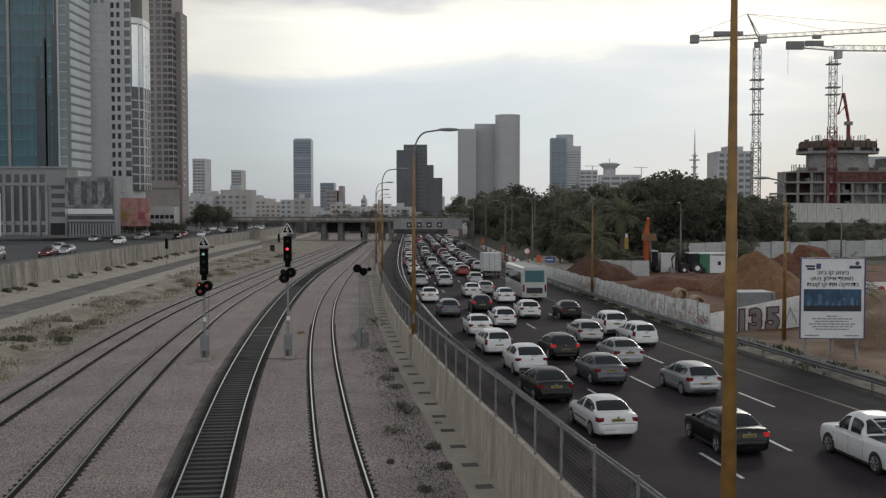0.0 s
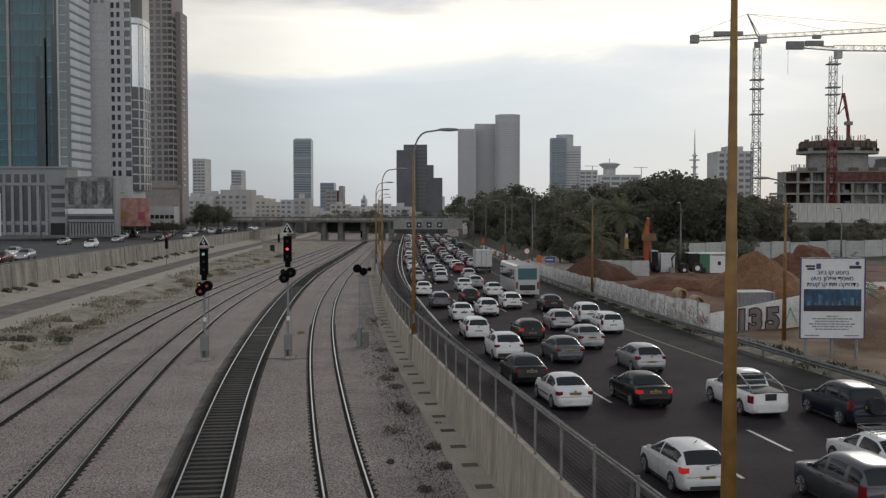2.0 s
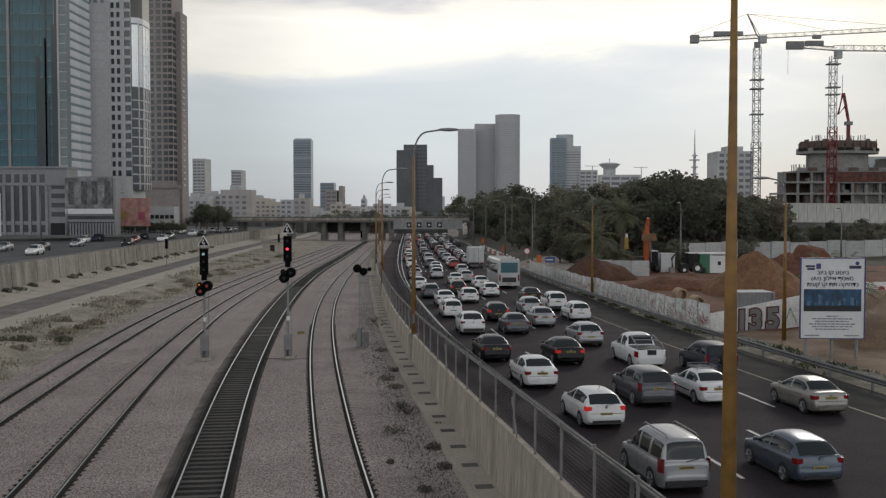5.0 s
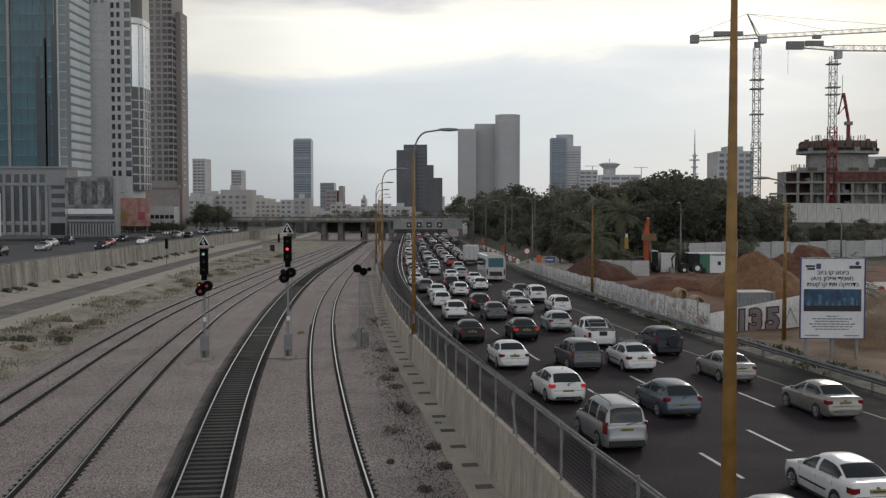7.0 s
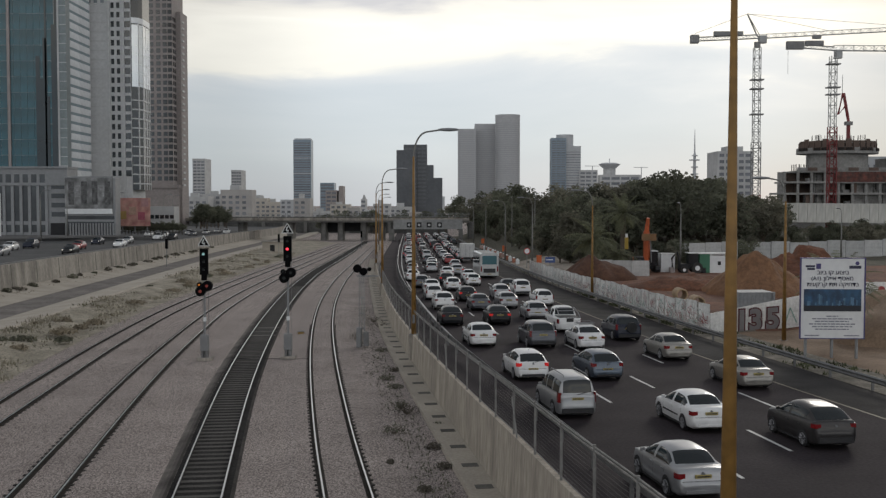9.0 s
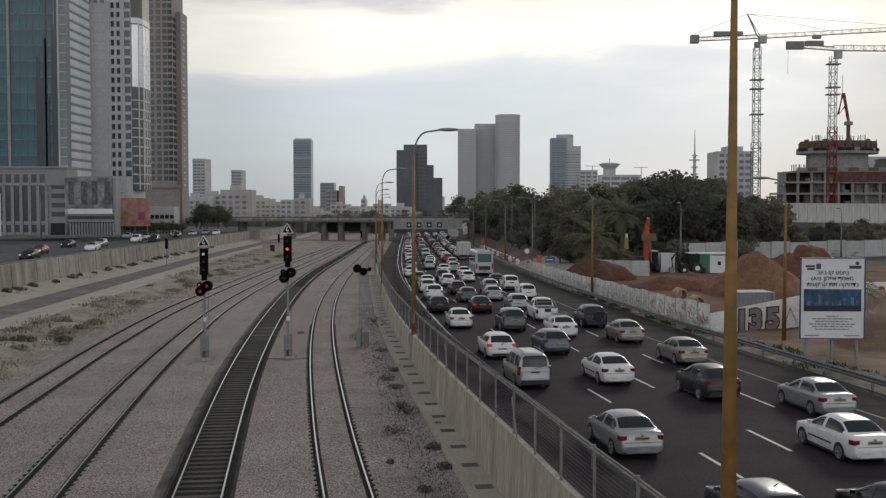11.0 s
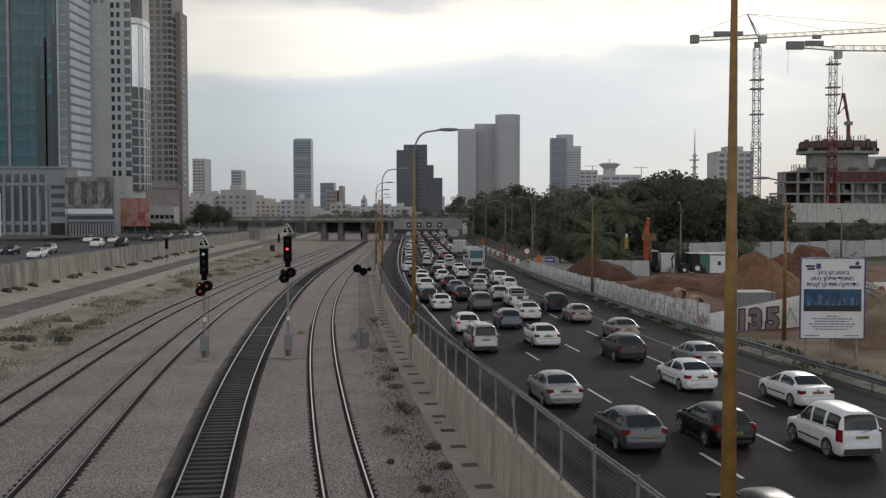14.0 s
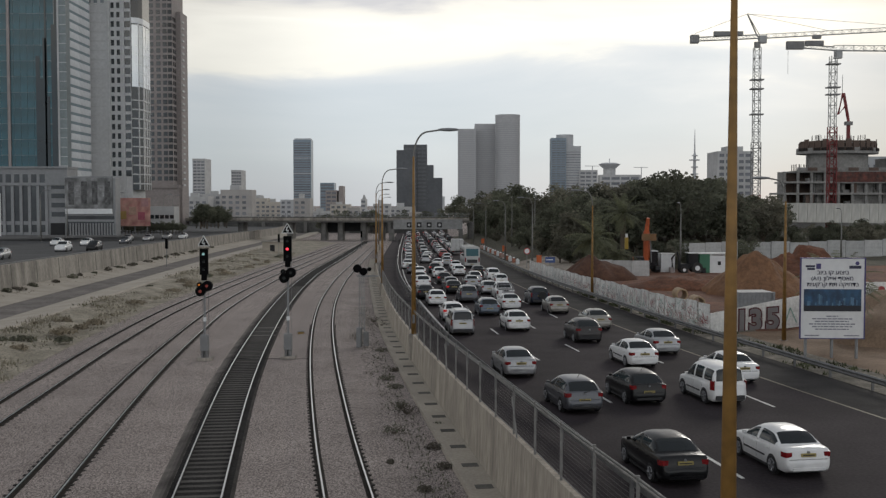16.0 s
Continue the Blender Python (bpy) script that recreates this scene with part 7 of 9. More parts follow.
def car_meshes(kind):
    """Body, glass panes, lamps and trim of one kind of car; nose along +y, wheels on z = 0."""
    if kind in CAR_MESHES:
        return CAR_MESHES[kind]
    L, W, H, deck, roof, spans = SHAPES[kind]
    tall = kind in ("van", "suv", "pickup")
    hw = W / 2
    body = Mesh()
    us = sorted(set([u for u, _ in deck] + [u for u, _ in WIDTH_AT] + [-.43, -.36, -.22, -.1, .1, .16, .2, .26, .35, .41, .46]))
    wheel_r = 0.35 if tall else 0.315
    wb = (-0.29 * L, 0.30 * L)
    rings = []
    for u in us:
        y, w, d = u * L, hw * lerp(WIDTH_AT, u), lerp(deck, u)
        bot = 0.20 if abs(u) < .45 else 0.20 + (abs(u) - .45) * 2.2
        h = d - bot
        zb1 = min(.54, bot + .5 * h)
        zs = max(d * .80, zb1 + .3 * (d - zb1))
        rings.append([(0, y, bot), (w * .84, y, bot), (w * .94, y, bot + min(.05, .1 * h)), (w * .975, y, bot + min(.14, .24 * h)), (w, y, zb1), (w * .997, y, (zb1 + zs) / 2), (w * .982, y, zs), (w * .962, y, d - min(.075, .14 * h)), (w * .925, y, d - min(.03, .06 * h)), (w * .86, y, d - .006), (w * .5, y, d + .016), (0, y, d + .024)])
    n = len(rings[0])
    for s in (1, -1):
        base = len(body.v)
        for r in rings:
            body.v += [(x * s, y, z) for x, y, z in r]
        for j in range(len(rings) - 1):
            for k in range(n - 1):
                a = base + j * n + k
                q = (a, a + n, a + n + 1, a + 1)
                body.f.append(q if s > 0 else q[::-1])
        body.f.append(tuple(base + k for k in range(n))[::-s])
        body.f.append(tuple(base + (len(rings) - 1) * n + k for k in range(n))[::s])
    # cabin: hoops along the roof line, bulging over the sides
    line = rounded(roof)
    y0, y1 = line[0][0] * L, line[-1][0] * L
    zt = max(z for _, z in line)
    belt_w, top_w = hw * .945, hw * (.80 if tall else .72)
    hoops = []
    for u, z in line:
        yt = u * L
        yb = y0 + .12 + (yt - y0) * (y1 - .16 - y0 - .12) / (y1 - y0)
        zb = min(lerp(deck, yb / L) - .03, z - .01)
        plan = 1 - .09 * max(0, min(1, (-yb / L - .22) / .26)) ** 1.5 - .05 * max(0, min(1, (yb / L - .06) / .2)) ** 1.5
        pts = []
        for h, q in [(r, (1 - r ** 4.2) ** (1 / 4.2)) for r in RISE] + [((1 - q ** 4.2) ** (1 / 4.2), q) for q in SPREAD]:
            zz = zb + (z - zb) * h
            t = max(0, min(1, (zz - zb) / (zt - .97)))
            pts.append(((belt_w + (top_w - belt_w) * t ** 1.15) * plan * q, yb + (yt - yb) * (1 - q ** 2.5), zz))
        hoops.append(pts)
    m = len(hoops[0])
    for s in (1, -1):
        b0 = len(body.v)
        for h in hoops:
            body.v += [(x * s, y, z) for x, y, z in h]
        for j in range(len(hoops) - 1):
            for k in range(m - 1):
                a = b0 + j * m + k
                q = (a, a + m, a + m + 1, a + 1)
                body.f.append(q if s > 0 else q[::-1])
    body.mi = [0] * len(body.f)
    out = {"body": body}

    def patch(j0, j1, k0, k1, sides=(1, -1)):
        faces = []
        for s in sides:
            for j in range(j0, j1):
                for k in range(k0, k1):
                    q = [hoops[j][k], hoops[j + 1][k], hoops[j + 1][k + 1], hoops[j][k + 1]]
                    q = [(round(x * s, 5) + 0.0, y, z) for x, y, z in q]
                    faces.append(tuple(q if s > 0 else q[::-1]))
        return proud(Mesh(), faces)

    top = max(range(len(line)), key=lambda i: line[i][1])
    def upto(lo, hi, rng, z0, z1):
        ks = [i for i in rng if z0 + lo * (z1 - z0) <= line[i][1] <= z0 + hi * (z1 - z0)]
        return min(ks), max(ks)
    r0, r1 = upto(.10, .84 if not tall else .86, range(0, top), line[0][1], zt)
    out["rear_window"] = patch(r0, r1, len(RISE), m - 1)
    r0, r1 = upto(.08, .88, range(top, len(line)), line[-1][1], zt)
    out["windscreen"] = patch(r0, r1, len(RISE), m - 1)
    for i, (a, b) in enumerate(spans):
        ks = [j for j, h in enumerate(hoops) if a <= h[3][1] / L <= b]
        for s, nm in ((1, "r"), (-1, "l")):
            out[f"side_window_{i}_{nm}"] = patch(ks[0], ks[-1], 1, 7, (s,))
    # lamps wrap round the corners of the tail
    lo, hi, inn = {"sedan": (.74, .91, .66), "hatch": (.78, .96, .68), "estate": (.68, 1.0, .84), "suv": (.78, 1.14, .87), "crossover": (.84, 1.00, .66), "van": (.74, 1.16, .90), "pickup": (.68, 1.0, .86)}[kind]
    inv = sorted((w, u) for u, w in WIDTH_AT if u < -.2)
    back = [(z, u) for u, z in deck if u < -.3]
    for s, nm in ((1, "r"), (-1, "l")):
        ring_o, ring_i = [], []
        for w in (inn, (inn + .85) / 2, .86, .905, .935, .957, .974):
            u = max(lerp(inv, w), lerp(sorted(back), min(.96, (lo + hi) / 2)) + .001)
            x, y = w * hw * .992, u * L
            ring_o.append((s * (x + .008), y - .016))
            ring_i.append((s * (x - .05), y + .08))
        ring = ring_o + ring_i[::-1]
        if s < 0:
            ring = ring[::-1]
        out["tail_lamp_" + nm] = Mesh().prism(ring, lo, hi)
        a, b = sorted((s * hw * .80, s * hw * .52))
        out["head_lamp_" + nm] = Mesh().box(a, b, .42 * L, .478 * L, .62, .74, .03)
        a, b = sorted((s * hw * .94, s * (hw * .94 + .16)))
        zm = lerp(deck, .17)
        out["mirror_" + nm] = Mesh().box(a, b, .165 * L, .165 * L + .08, zm + .01, zm + .12, .03)
    yt = -.488 * L
    zp = .76 if kind == "sedan" else .84 if kind in ("van", "suv") else .60
    out["number_plate"] = Mesh().box(-.26, .26, yt - .035, yt + .03, zp, zp + .11)
    out["plate_bar"] = Mesh().box(-.21, .21, yt - .039, yt - .03, zp + .038, zp + .074)
    mid = spans[-1][0] * L
    for s, nm in ((1, "r"), (-1, "l")):
        for key, y in (("door_gap_rear_", mid - .98), ("door_gap_mid_", mid - .02), ("door_gap_front_", mid + .98)):
            g = Mesh()
            w1 = hw * lerp(WIDTH_AT, y / L)
            zd = lerp(deck, y / L)
            for za, zc, fa, fc in ((.34, .54, .985, 1.004), (.54, zd * .8, 1.004, .987), (zd * .8, zd - .03, .987, .945)):
                pts = [(s * w1 * fa, y - .008, za), (s * w1 * fa, y + .008, za), (s * w1 * fc, y + .008, zc), (s * w1 * fc, y - .008, zc)]
                g.quad(*(pts if s > 0 else pts[::-1]))
            out[key + nm] = g
        out["rub_strip_" + nm] = Mesh().box(*sorted((s * (hw - .01), s * (hw + .014))), -.17 * L, .19 * L, .50, .56)
        hd = Mesh()
        for y in (mid - .80, mid + .14):
            hd.box(*sorted((s * (hw * .985 - .02), s * (hw * .985 + .03))), y - .085, y + .085, .80 if not tall else .90, .835 if not tall else .935)
        out["handles_" + nm] = hd
    zg = .66 if kind != "pickup" else .76
    out["boot_gap"] = Mesh().box(-hw * .78, hw * .78, yt - .014, yt + .03, zg, zg + .014)
    zk = .90 if kind == "sedan" else .93
    out["badge"] = Mesh().tube((0, yt - .03 + (zk - .8) * .1, zk), (0, yt + .05, zk), .05, n=8)
    wide, high = (.80, .50) if kind in ("van", "suv", "crossover") else (.70, .40)
    out["bumper"] = Mesh().box(-hw * wide, hw * wide, -.5 * L - .02, -.5 * L + .10, .30, high, .04)
    out["wiper"] = Mesh().path([(-.03, line[2][0] * L - .05, line[2][1]), (.42, line[3][0] * L - .05, line[3][1] + .06)], .012, 5)
    out["sill"] = Mesh().box(-hw * .955, hw * .955, -.21 * L, .22 * L, .17, .25)
    # flat dark discs on the flanks draw the shade inside the wheel arches
    for y in wb:
        for s in (1, -1):
            arch = Mesh()
            out[f"wheel_arch_{'rf'[y > 0]}{s}"] = arch
            r = wheel_r + .055
            xo = s * (hw * lerp(WIDTH_AT, y / L) + .005)
            arch.v = [(xo, y + r * math.cos(t), wheel_r + r * math.sin(t)) for t in [math.pi * (i / 14 * 1.24 - .12) for i in range(15)]]
            f = tuple(range(15))
            arch.f, arch.mi = [f if s > 0 else f[::-1]], [0]
    if kind == "pickup":
        out["bed_floor"] = Mesh().box(-hw * .80, hw * .80, -.482 * L, -.15 * L, 1.08, 1.122)
        bar = Mesh()
        for s in (-1, 1):
            bar.path([(s * hw * .84, -.46 * L, 1.10), (s * hw * .80, -.40 * L, 1.34), (s * hw * .72, -.19 * L, 1.66), (s * hw * .70, -.15 * L, 1.70)], .035)
        bar.path([(s * hw * .76, -.30 * L, 1.52) for s in (-1, 1)], .035)
        bar.path([(s * hw * .72, -.19 * L, 1.66) for s in (-1, 1)], .035)
        out["sport_bar"] = bar
        out["tailgate_panel"] = Mesh().box(-.26, .26, yt - .03, yt + .02, .80, 1.08, .01)
    tyre, rim = Mesh(), Mesh()
    r = wheel_r
    for a, b, ra, rb in ((-.11, -.075, r * .9, r), (-.075, .075, r, r), (.075, .11, r, r * .9)):
        tyre.tube((a, 0, 0), (b, 0, 0), ra, rb, 20)
    for s in (-1, 1):
        rim.tube((s * .112, 0, 0), (s * .10, 0, 0), r * .20, r * .24, 12)
        for i in range(7):
            t = 2 * math.pi * i / 7
            rim.tube((s * .108, 0, 0), (s * .114, r * .66 * math.cos(t), r * .66 * math.sin(t)), r * .10, r * .13, 5)
        ring = [(s * .112, r * .66 * math.cos(2 * math.pi * i / 16), r * .66 * math.sin(2 * math.pi * i / 16)) for i in range(17)]
        rim.path(ring, .02, 5)
    res = {k: v.mesh(k, TRIM, smooth=(k == "body" or "window" in k or "windscreen" in k)) for k, v in out.items()}
    res["tyre"], res["rim"] = tyre.mesh("tyre", TYRE), rim.mesh("rim", RIM)
    for key, ang in [("body", 38)] + [(k, 50) for k in out if "window" in k or k == "windscreen"]:
        me = res[key]
        bm = bmesh.new()
        bm.from_mesh(me)
        if key == "body":
            bmesh.ops.remove_doubles(bm, verts=bm.verts, dist=0.0012)
            bmesh.ops.recalc_face_normals(bm, faces=bm.faces)
        for e in bm.edges:
            if len(e.link_faces) == 2 and e.calc_face_angle(0) > radians(ang):
                e.smooth = False
        bm.to_mesh(me)
        bm.free()
    for k, me in res.items():
        me.materials.clear()
    CAR_MESHES[kind] = (res, wb, hw, wheel_r)
    return CAR_MESHES[kind]


PAINTED = {}


def with_mat(me, m):
    """The mesh in another material; alike ones are shared."""
    key = (me.name, m.name)
    if key not in PAINTED:
        c = me.copy()
        c.materials.append(m)
        PAINTED[key] = c
    return PAINTED[key]


WORDS = {"white": "white", "silver": "silver", "grey": "grey", "beige": "champagne", "black": "black", "dark": "dark grey", "blue": "blue-grey", "navy": "dark blue", "red": "red", "darkred": "dark red", "umber": "brownish grey"}
KINDS = {"sedan": ("sedan", "saloon car"), "hatch": ("hatchback", "hatchback car"), "estate": ("estate_car", "estate car"), "suv": ("off_roader", "tall off-road car"), "crossover": ("crossover_car", "rounded crossover car"), "van": ("van", "high-roofed van car"), "pickup": ("pickup_truck", "double-cab pickup truck")}


def car(kind, colour, lit=False, facing="", far=False, extra=""):
    res, wb, hw, wr = car_meshes(kind)
    name, word = KINDS[kind]
    lab = f"{WORDS[colour]} {word} " + (facing or ("braking with red lamps in the queue" if lit else "driving in the motorway queue"))
    t = thing(name, lab, "pickup" if kind == "pickup" else "van" if kind == "van" else "car", group="motorway traffic")
    p = paint(colour)
    body = part("body", with_mat(res["body"], p), None, t)
    for k in res:
        if k in ("rear_window", "windscreen") or k.startswith("side_window"):
            part("side_window" if k[0] == "s" else k, with_mat(res[k], GLASS), None, t)
    for nm in "lr":
        part("tail_lamp", with_mat(res["tail_lamp_" + nm], LAMP_LIT if lit else LAMP_RED), None, t, "lit red brake lamp" if lit else "red tail lamp")
        if facing or not far:
            part("head_lamp", with_mat(res["head_lamp_" + nm], LAMP_CLEAR if facing else GALV), None, t)
        if not far:
            part("door_mirror", with_mat(res["mirror_" + nm], p), None, t)
    pl = None if far else part("number_plate", with_mat(res["number_plate"], PLATE), None, t, "yellow number plate")
    if not far:
        part("plate_bar", with_mat(res["plate_bar"], PLATE_INK), None, pl)
        for nm in "lr":
            for k in ("door_gap_rear_", "door_gap_mid_", "door_gap_front_"):
                part("door_gap", with_mat(res[k + nm], PLATE_INK), None, body)
            part("door_handle", with_mat(res["handles_" + nm], p), None, t)
            if colour == "white" and kind in ("sedan", "van", "estate"):
                part("rub_strip", with_mat(res["rub_strip_" + nm], TRIM), None, t)
        part("boot_gap", with_mat(res["boot_gap"], PLATE_INK), None, body)
        part("badge", with_mat(res["badge"], GALV), None, t)
        part("bumper_trim", with_mat(res["bumper"], TRIM if kind in ("suv", "van", "hatch", "crossover") else p), None, t)
        part("sill", with_mat(res["sill"], TRIM), None, t)
        if kind not in ("sedan", "pickup"):
            part("rear_wiper", with_mat(res["wiper"], TRIM), None, t)
    if not far:
        for k in ("r1", "r-1", "f1", "f-1"):
            part("wheel_arch", with_mat(res["wheel_arch_" + k], TRIM), None, t)
    if kind == "pickup":
        part("bed_floor", with_mat(res["bed_floor"], TRIM), None, t)
        part("sport_bar", with_mat(res["sport_bar"], RIM), None, t, "chrome tube sport bar")
        part("tailgate_panel", with_mat(res["tailgate_panel"], TRIM), None, t, "black tailgate panel")
    zr = SHAPES[kind][2]
    if extra == "rack":
        # luggage basket on the roof
        rk = Mesh()
        for z in (zr + .06, zr + .17):
            rk.path([(-.48, -.75, z), (.48, -.75, z), (.48, .45, z), (-.48, .45, z), (-.48, -.75, z)], .014, 5)
        for yy in (-.6, -.35, -.1, .15, .35):
            rk.path([(-.48, yy, zr + .05), (.48, yy, zr + .05)], .012, 5)
        for xx in (-.48, .48):
            for yy in (-.75, -.35, .05, .45):
                rk.path([(xx, yy, zr - .06), (xx, yy, zr + .17)], .012, 5)
        part("roof_rack", rk, GALV, t, "steel luggage basket on the roof")
    if extra == "bars":
        for xx in (-.52, .52):
            part("roof_rail", Mesh().path([(xx, -1.75, zr - .05), (xx, -1.6, zr + .03), (xx, .25, zr + .04), (xx, .4, zr - .04)], .022, 6), GALV, t)
    if extra == "antenna":
        part("antenna", Mesh().path([(0, -.9, zr - .02), (0, -1.15, zr + .14)], .012, 5), TRIM, t)
    if extra == "spare":
        part("spare_wheel", Mesh().tube((0.15, -2.15, .95), (0.15, -2.40, .95), .36, .34, 18), TYRE, t, "black rear-mounted spare wheel")
    for y in wb:
        for s in (-1, 1):
            w = part("wheel", with_mat(res["tyre"], TYRE), None, t, at=pose(s * (hw - .10), y, wr))
            if not far:
                part("rim", with_mat(res["rim"], RIM), None, w)
    return t


def bus():
    t = thing("coach", "white coach with a large dark rear window in the queue", "bus", group="motorway traffic")
    white = mat("white coach paint", (0.50, 0.50, 0.49), 0.35, vary=0.12, scale=1.5, fine=3, bump=0, coat=0.5)
    L, hw, H = 11.5, 1.25, 3.35
    b = Mesh()
    ring = [(-hw, .35), (-hw, 2.9), (-hw + .08, 3.2), (-hw + .3, H), (hw - .3, H), (hw - .08, 3.2), (hw, 2.9), (hw, .35)]
    for y0, y1, s0, s1 in ((-L / 2, -L / 2 + .25, .97, 1), (-L / 2 + .25, L / 2 - .3, 1, 1), (L / 2 - .3, L / 2, 1, .95)):
        i = len(b.v)
        b.v += [(x * s0, y0, z) for x, z in ring] + [(x * s1, y1, z) for x, z in ring]
        for k in range(8):
            b.f.append((i + k, i + (k + 1) % 8, i + 8 + (k + 1) % 8, i + 8 + k))
        b.f.append(tuple(range(i, i + 8)))
        b.f.append(tuple(range(i + 15, i + 7, -1)))
    b.mi = [0] * len(b.f)
    part("body", b, white, t)
    part("rear_window", Mesh().box(-1.0, 1.0, -L / 2 - .02, -L / 2 + .05, 1.85, 3.0, .06), mat("teal tinted coach glass", (0.07, 0.15, 0.17), 0.08, vary=0, spec=0.8), t, "teal tinted rear window")
    part("engine_grille", Mesh().box(-.8, .8, -L / 2 - .02, -L / 2 + .05, .75, 1.3), TRIM, t)
    for s in (-1, 1):
        for i in range(6):
            y = -L / 2 + .9 + i * 1.7
            part("side_window", Mesh().box(min(s * 1.20, s * 1.265), max(s * 1.20, s * 1.265), y, y + 1.6, 1.75, 2.8), GLASS, t)
        part("tail_lamp", Mesh().box(s * 1.08 - .09, s * 1.08 + .09, -L / 2 - .03, -L / 2 + .05, .9, 1.6, .02), LAMP_RED, t, "red tail lamp")
        for y in (-L * .27, L * .30):
            w = part("wheel", Mesh().tube((s * .95, 0, 0), (s * 1.22, 0, 0), .48, n=20), TYRE, t, at=pose(0, y, .48))
            part("rim", Mesh().tube((s * 1.2, 0, 0), (s * 1.235, 0, 0), .28, n=14), RIM, w)
    pl = part("number_plate", Mesh().box(-.26, .26, -L / 2 - .03, -L / 2, .5, .62), PLATE, t)
    return t


def box_truck():
    t = thing("box_truck", "white box lorry with closed rear doors in the queue", "lorry", group="motorway traffic")
    white = mat("white lorry box", (0.55, 0.55, 0.54), 0.5, vary=0.15, scale=1.5, fine=3, bump=0.05)
    part("cargo_box", Mesh().box(-1.2, 1.2, -3.2, 1.6, .95, 3.3, .05), white, t)
    for s in (-1, 1):
        part("rear_door", Mesh().box(min(s * .02, s * 1.1), max(s * .02, s * 1.1), -3.235, -3.19, 1.02, 3.2), white, t)
        part("door_bar", Mesh().tube((s * .35, -3.26, 1.02), (s * .35, -3.26, 3.2), .025), DULL_STEEL, t)
        part("tail_lamp", Mesh().box(s * .95 - .14, s * .95 + .14, -3.25, -3.1, .72, .86), LAMP_RED, t)
        for y in (-2.0, 2.3):
            w = part("wheel", Mesh().tube((s * .85, 0, 0), (s * 1.1, 0, 0), .42, n=18), TYRE, t, at=pose(0, y, .42))
    part("chassis", Mesh().box(-.5, .5, -3.1, 3.2, .55, .94), TRIM, t)
    part("cab", Mesh().box(-1.05, 1.05, 1.75, 3.3, .5, 2.4, .12), white, t)
    part("rear_bumper", Mesh().box(-1.1, 1.1, -3.25, -3.12, .45, .58), DULL_STEEL, t)
    return t


TIMES = (0, 2, 4, 6, 8, 10, 12, 14, 16)
MOVERS = []


def drives(t, lane, places, side=0.0, length=4.4):
    """Note that the vehicle t stands with its tail at these distances at TIMES, in that lane;
    side is its place across the lane, or that at the start and at the end."""
    s0, s1 = side if isinstance(side, tuple) else (side, side)
    MOVERS.append((t, lane, places, [s0 + (s1 - s0) * k / 8 for k in range(9)], length))
    t.matrix_basis = lane_pose(lane, places[0] + length / 2, s0)


def lane_pose(lane, y, side):
    if lane > 0:
        f, off = EDGE, (LANES[lane - 1] + side) * narrow(y)
        s = (f(y + 2) - f(y - 2)) / 4
        n = math.hypot(1, s)
        slope = math.degrees(math.atan((low(y + 2) - low(y - 2)) / 4))
        return pose(f(y) + off / n, y - s * off / n, low(y) + 0.004, slope, 0, -math.degrees(math.atan(s)))
    s = (LEFT(y + 2) - LEFT(y - 2)) / 4
    return pose(LEFT(y) + side, y, low(y) + 2.56 + 0.005 * (-side) + 0.006, 0, 0, 180 - math.degrees(math.atan(s)))


def motions():
    for t, lane, places, sides, length in MOVERS:
        walk(t, [(s, lane_pose(lane, y + length / 2, side)) for s, y, side in zip(TIMES, places, sides)])


# ---- the queue, nearest lanes first: distances of each tail, two seconds apart ----
drives(car("sedan", "black"), 1, [-32.9, -24.5, -16.1, -7.7, 0.7, 9.1, 17.5, 25.6, 33.0], (-0.48, -0.48), 4.45)
drives(car("hatch", "grey", extra="antenna"), 1, [-19.7, -11.3, -2.9, 5.5, 13.9, 22.3, 30.6, 37.3, 44.6], (-0.05, -0.24), 4.2)
drives(car("sedan", "silver"), 1, [-4.8, 3.6, 12.0, 20.4, 28.8, 33.6, 39.8, 45.9, 54.1], (-0.38, -0.73), 4.45)
drives(car("van", "silver", extra="bars"), 1, [11.6, 20.6, 29.0, 34.9, 40.6, 47.1, 54.7, 63.3, 72.9], (-0.73, -0.9), 4.3)
drives(car("hatch", "white", lit=True, extra="antenna"), 1, [24.4, 31.8, 38.8, 44.2, 49.8, 56.9, 64.9, 73.5, 82.6], (-0.23, -0.4), 4.2)
drives(car("sedan", "white"), 1, [39.7, 45.3, 49.0, 53.3, 61.3, 71.7, 82.3, 91.5, 96.3], (-0.44, -0.47), 4.45)
drives(car("sedan", "dark"), 1, [47.1, 51.5, 56.5, 63.7, 73.6, 84.4, 93.1, 99.2, 103.8], (-0.79, -1.0), 4.45)
drives(car("crossover", "white"), 1, [54.7, 60.1, 68.2, 78.3, 87.7, 97.4, 107.2, 113.3, 118.2], (0.0, -0.32), 4.15)
drives(car("estate", "white"), 1, [62.5, 70.1, 80.0, 90.1, 99.0, 107.7, 117.2, 123.6, 128.0], -0.18, 4.5)
drives(car("sedan", "white"), 1, [72.1, 81.9, 91.1, 100.2, 108.4, 116.0, 123.8, 131.7, 139.6], 0.31, 4.45)
drives(car("hatch", "grey"), 1, [85.8, 93.8, 101.0, 109.1, 116.5, 123.8, 132.0, 140.6, 149.1], -0.36, 4.15)
drives(car("sedan", "white"), 1, [99.7, 108.3, 113.6, 120.3, 128.0, 136.3, 144.8, 153.4, 161.6], -0.89, 4.45)
drives(car("sedan", "silver", far=True), 1, [121.9, 129.4, 133.6, 139.4, 146.2, 153.6, 161.3, 169.1, 176.4], -0.38, 4.45)
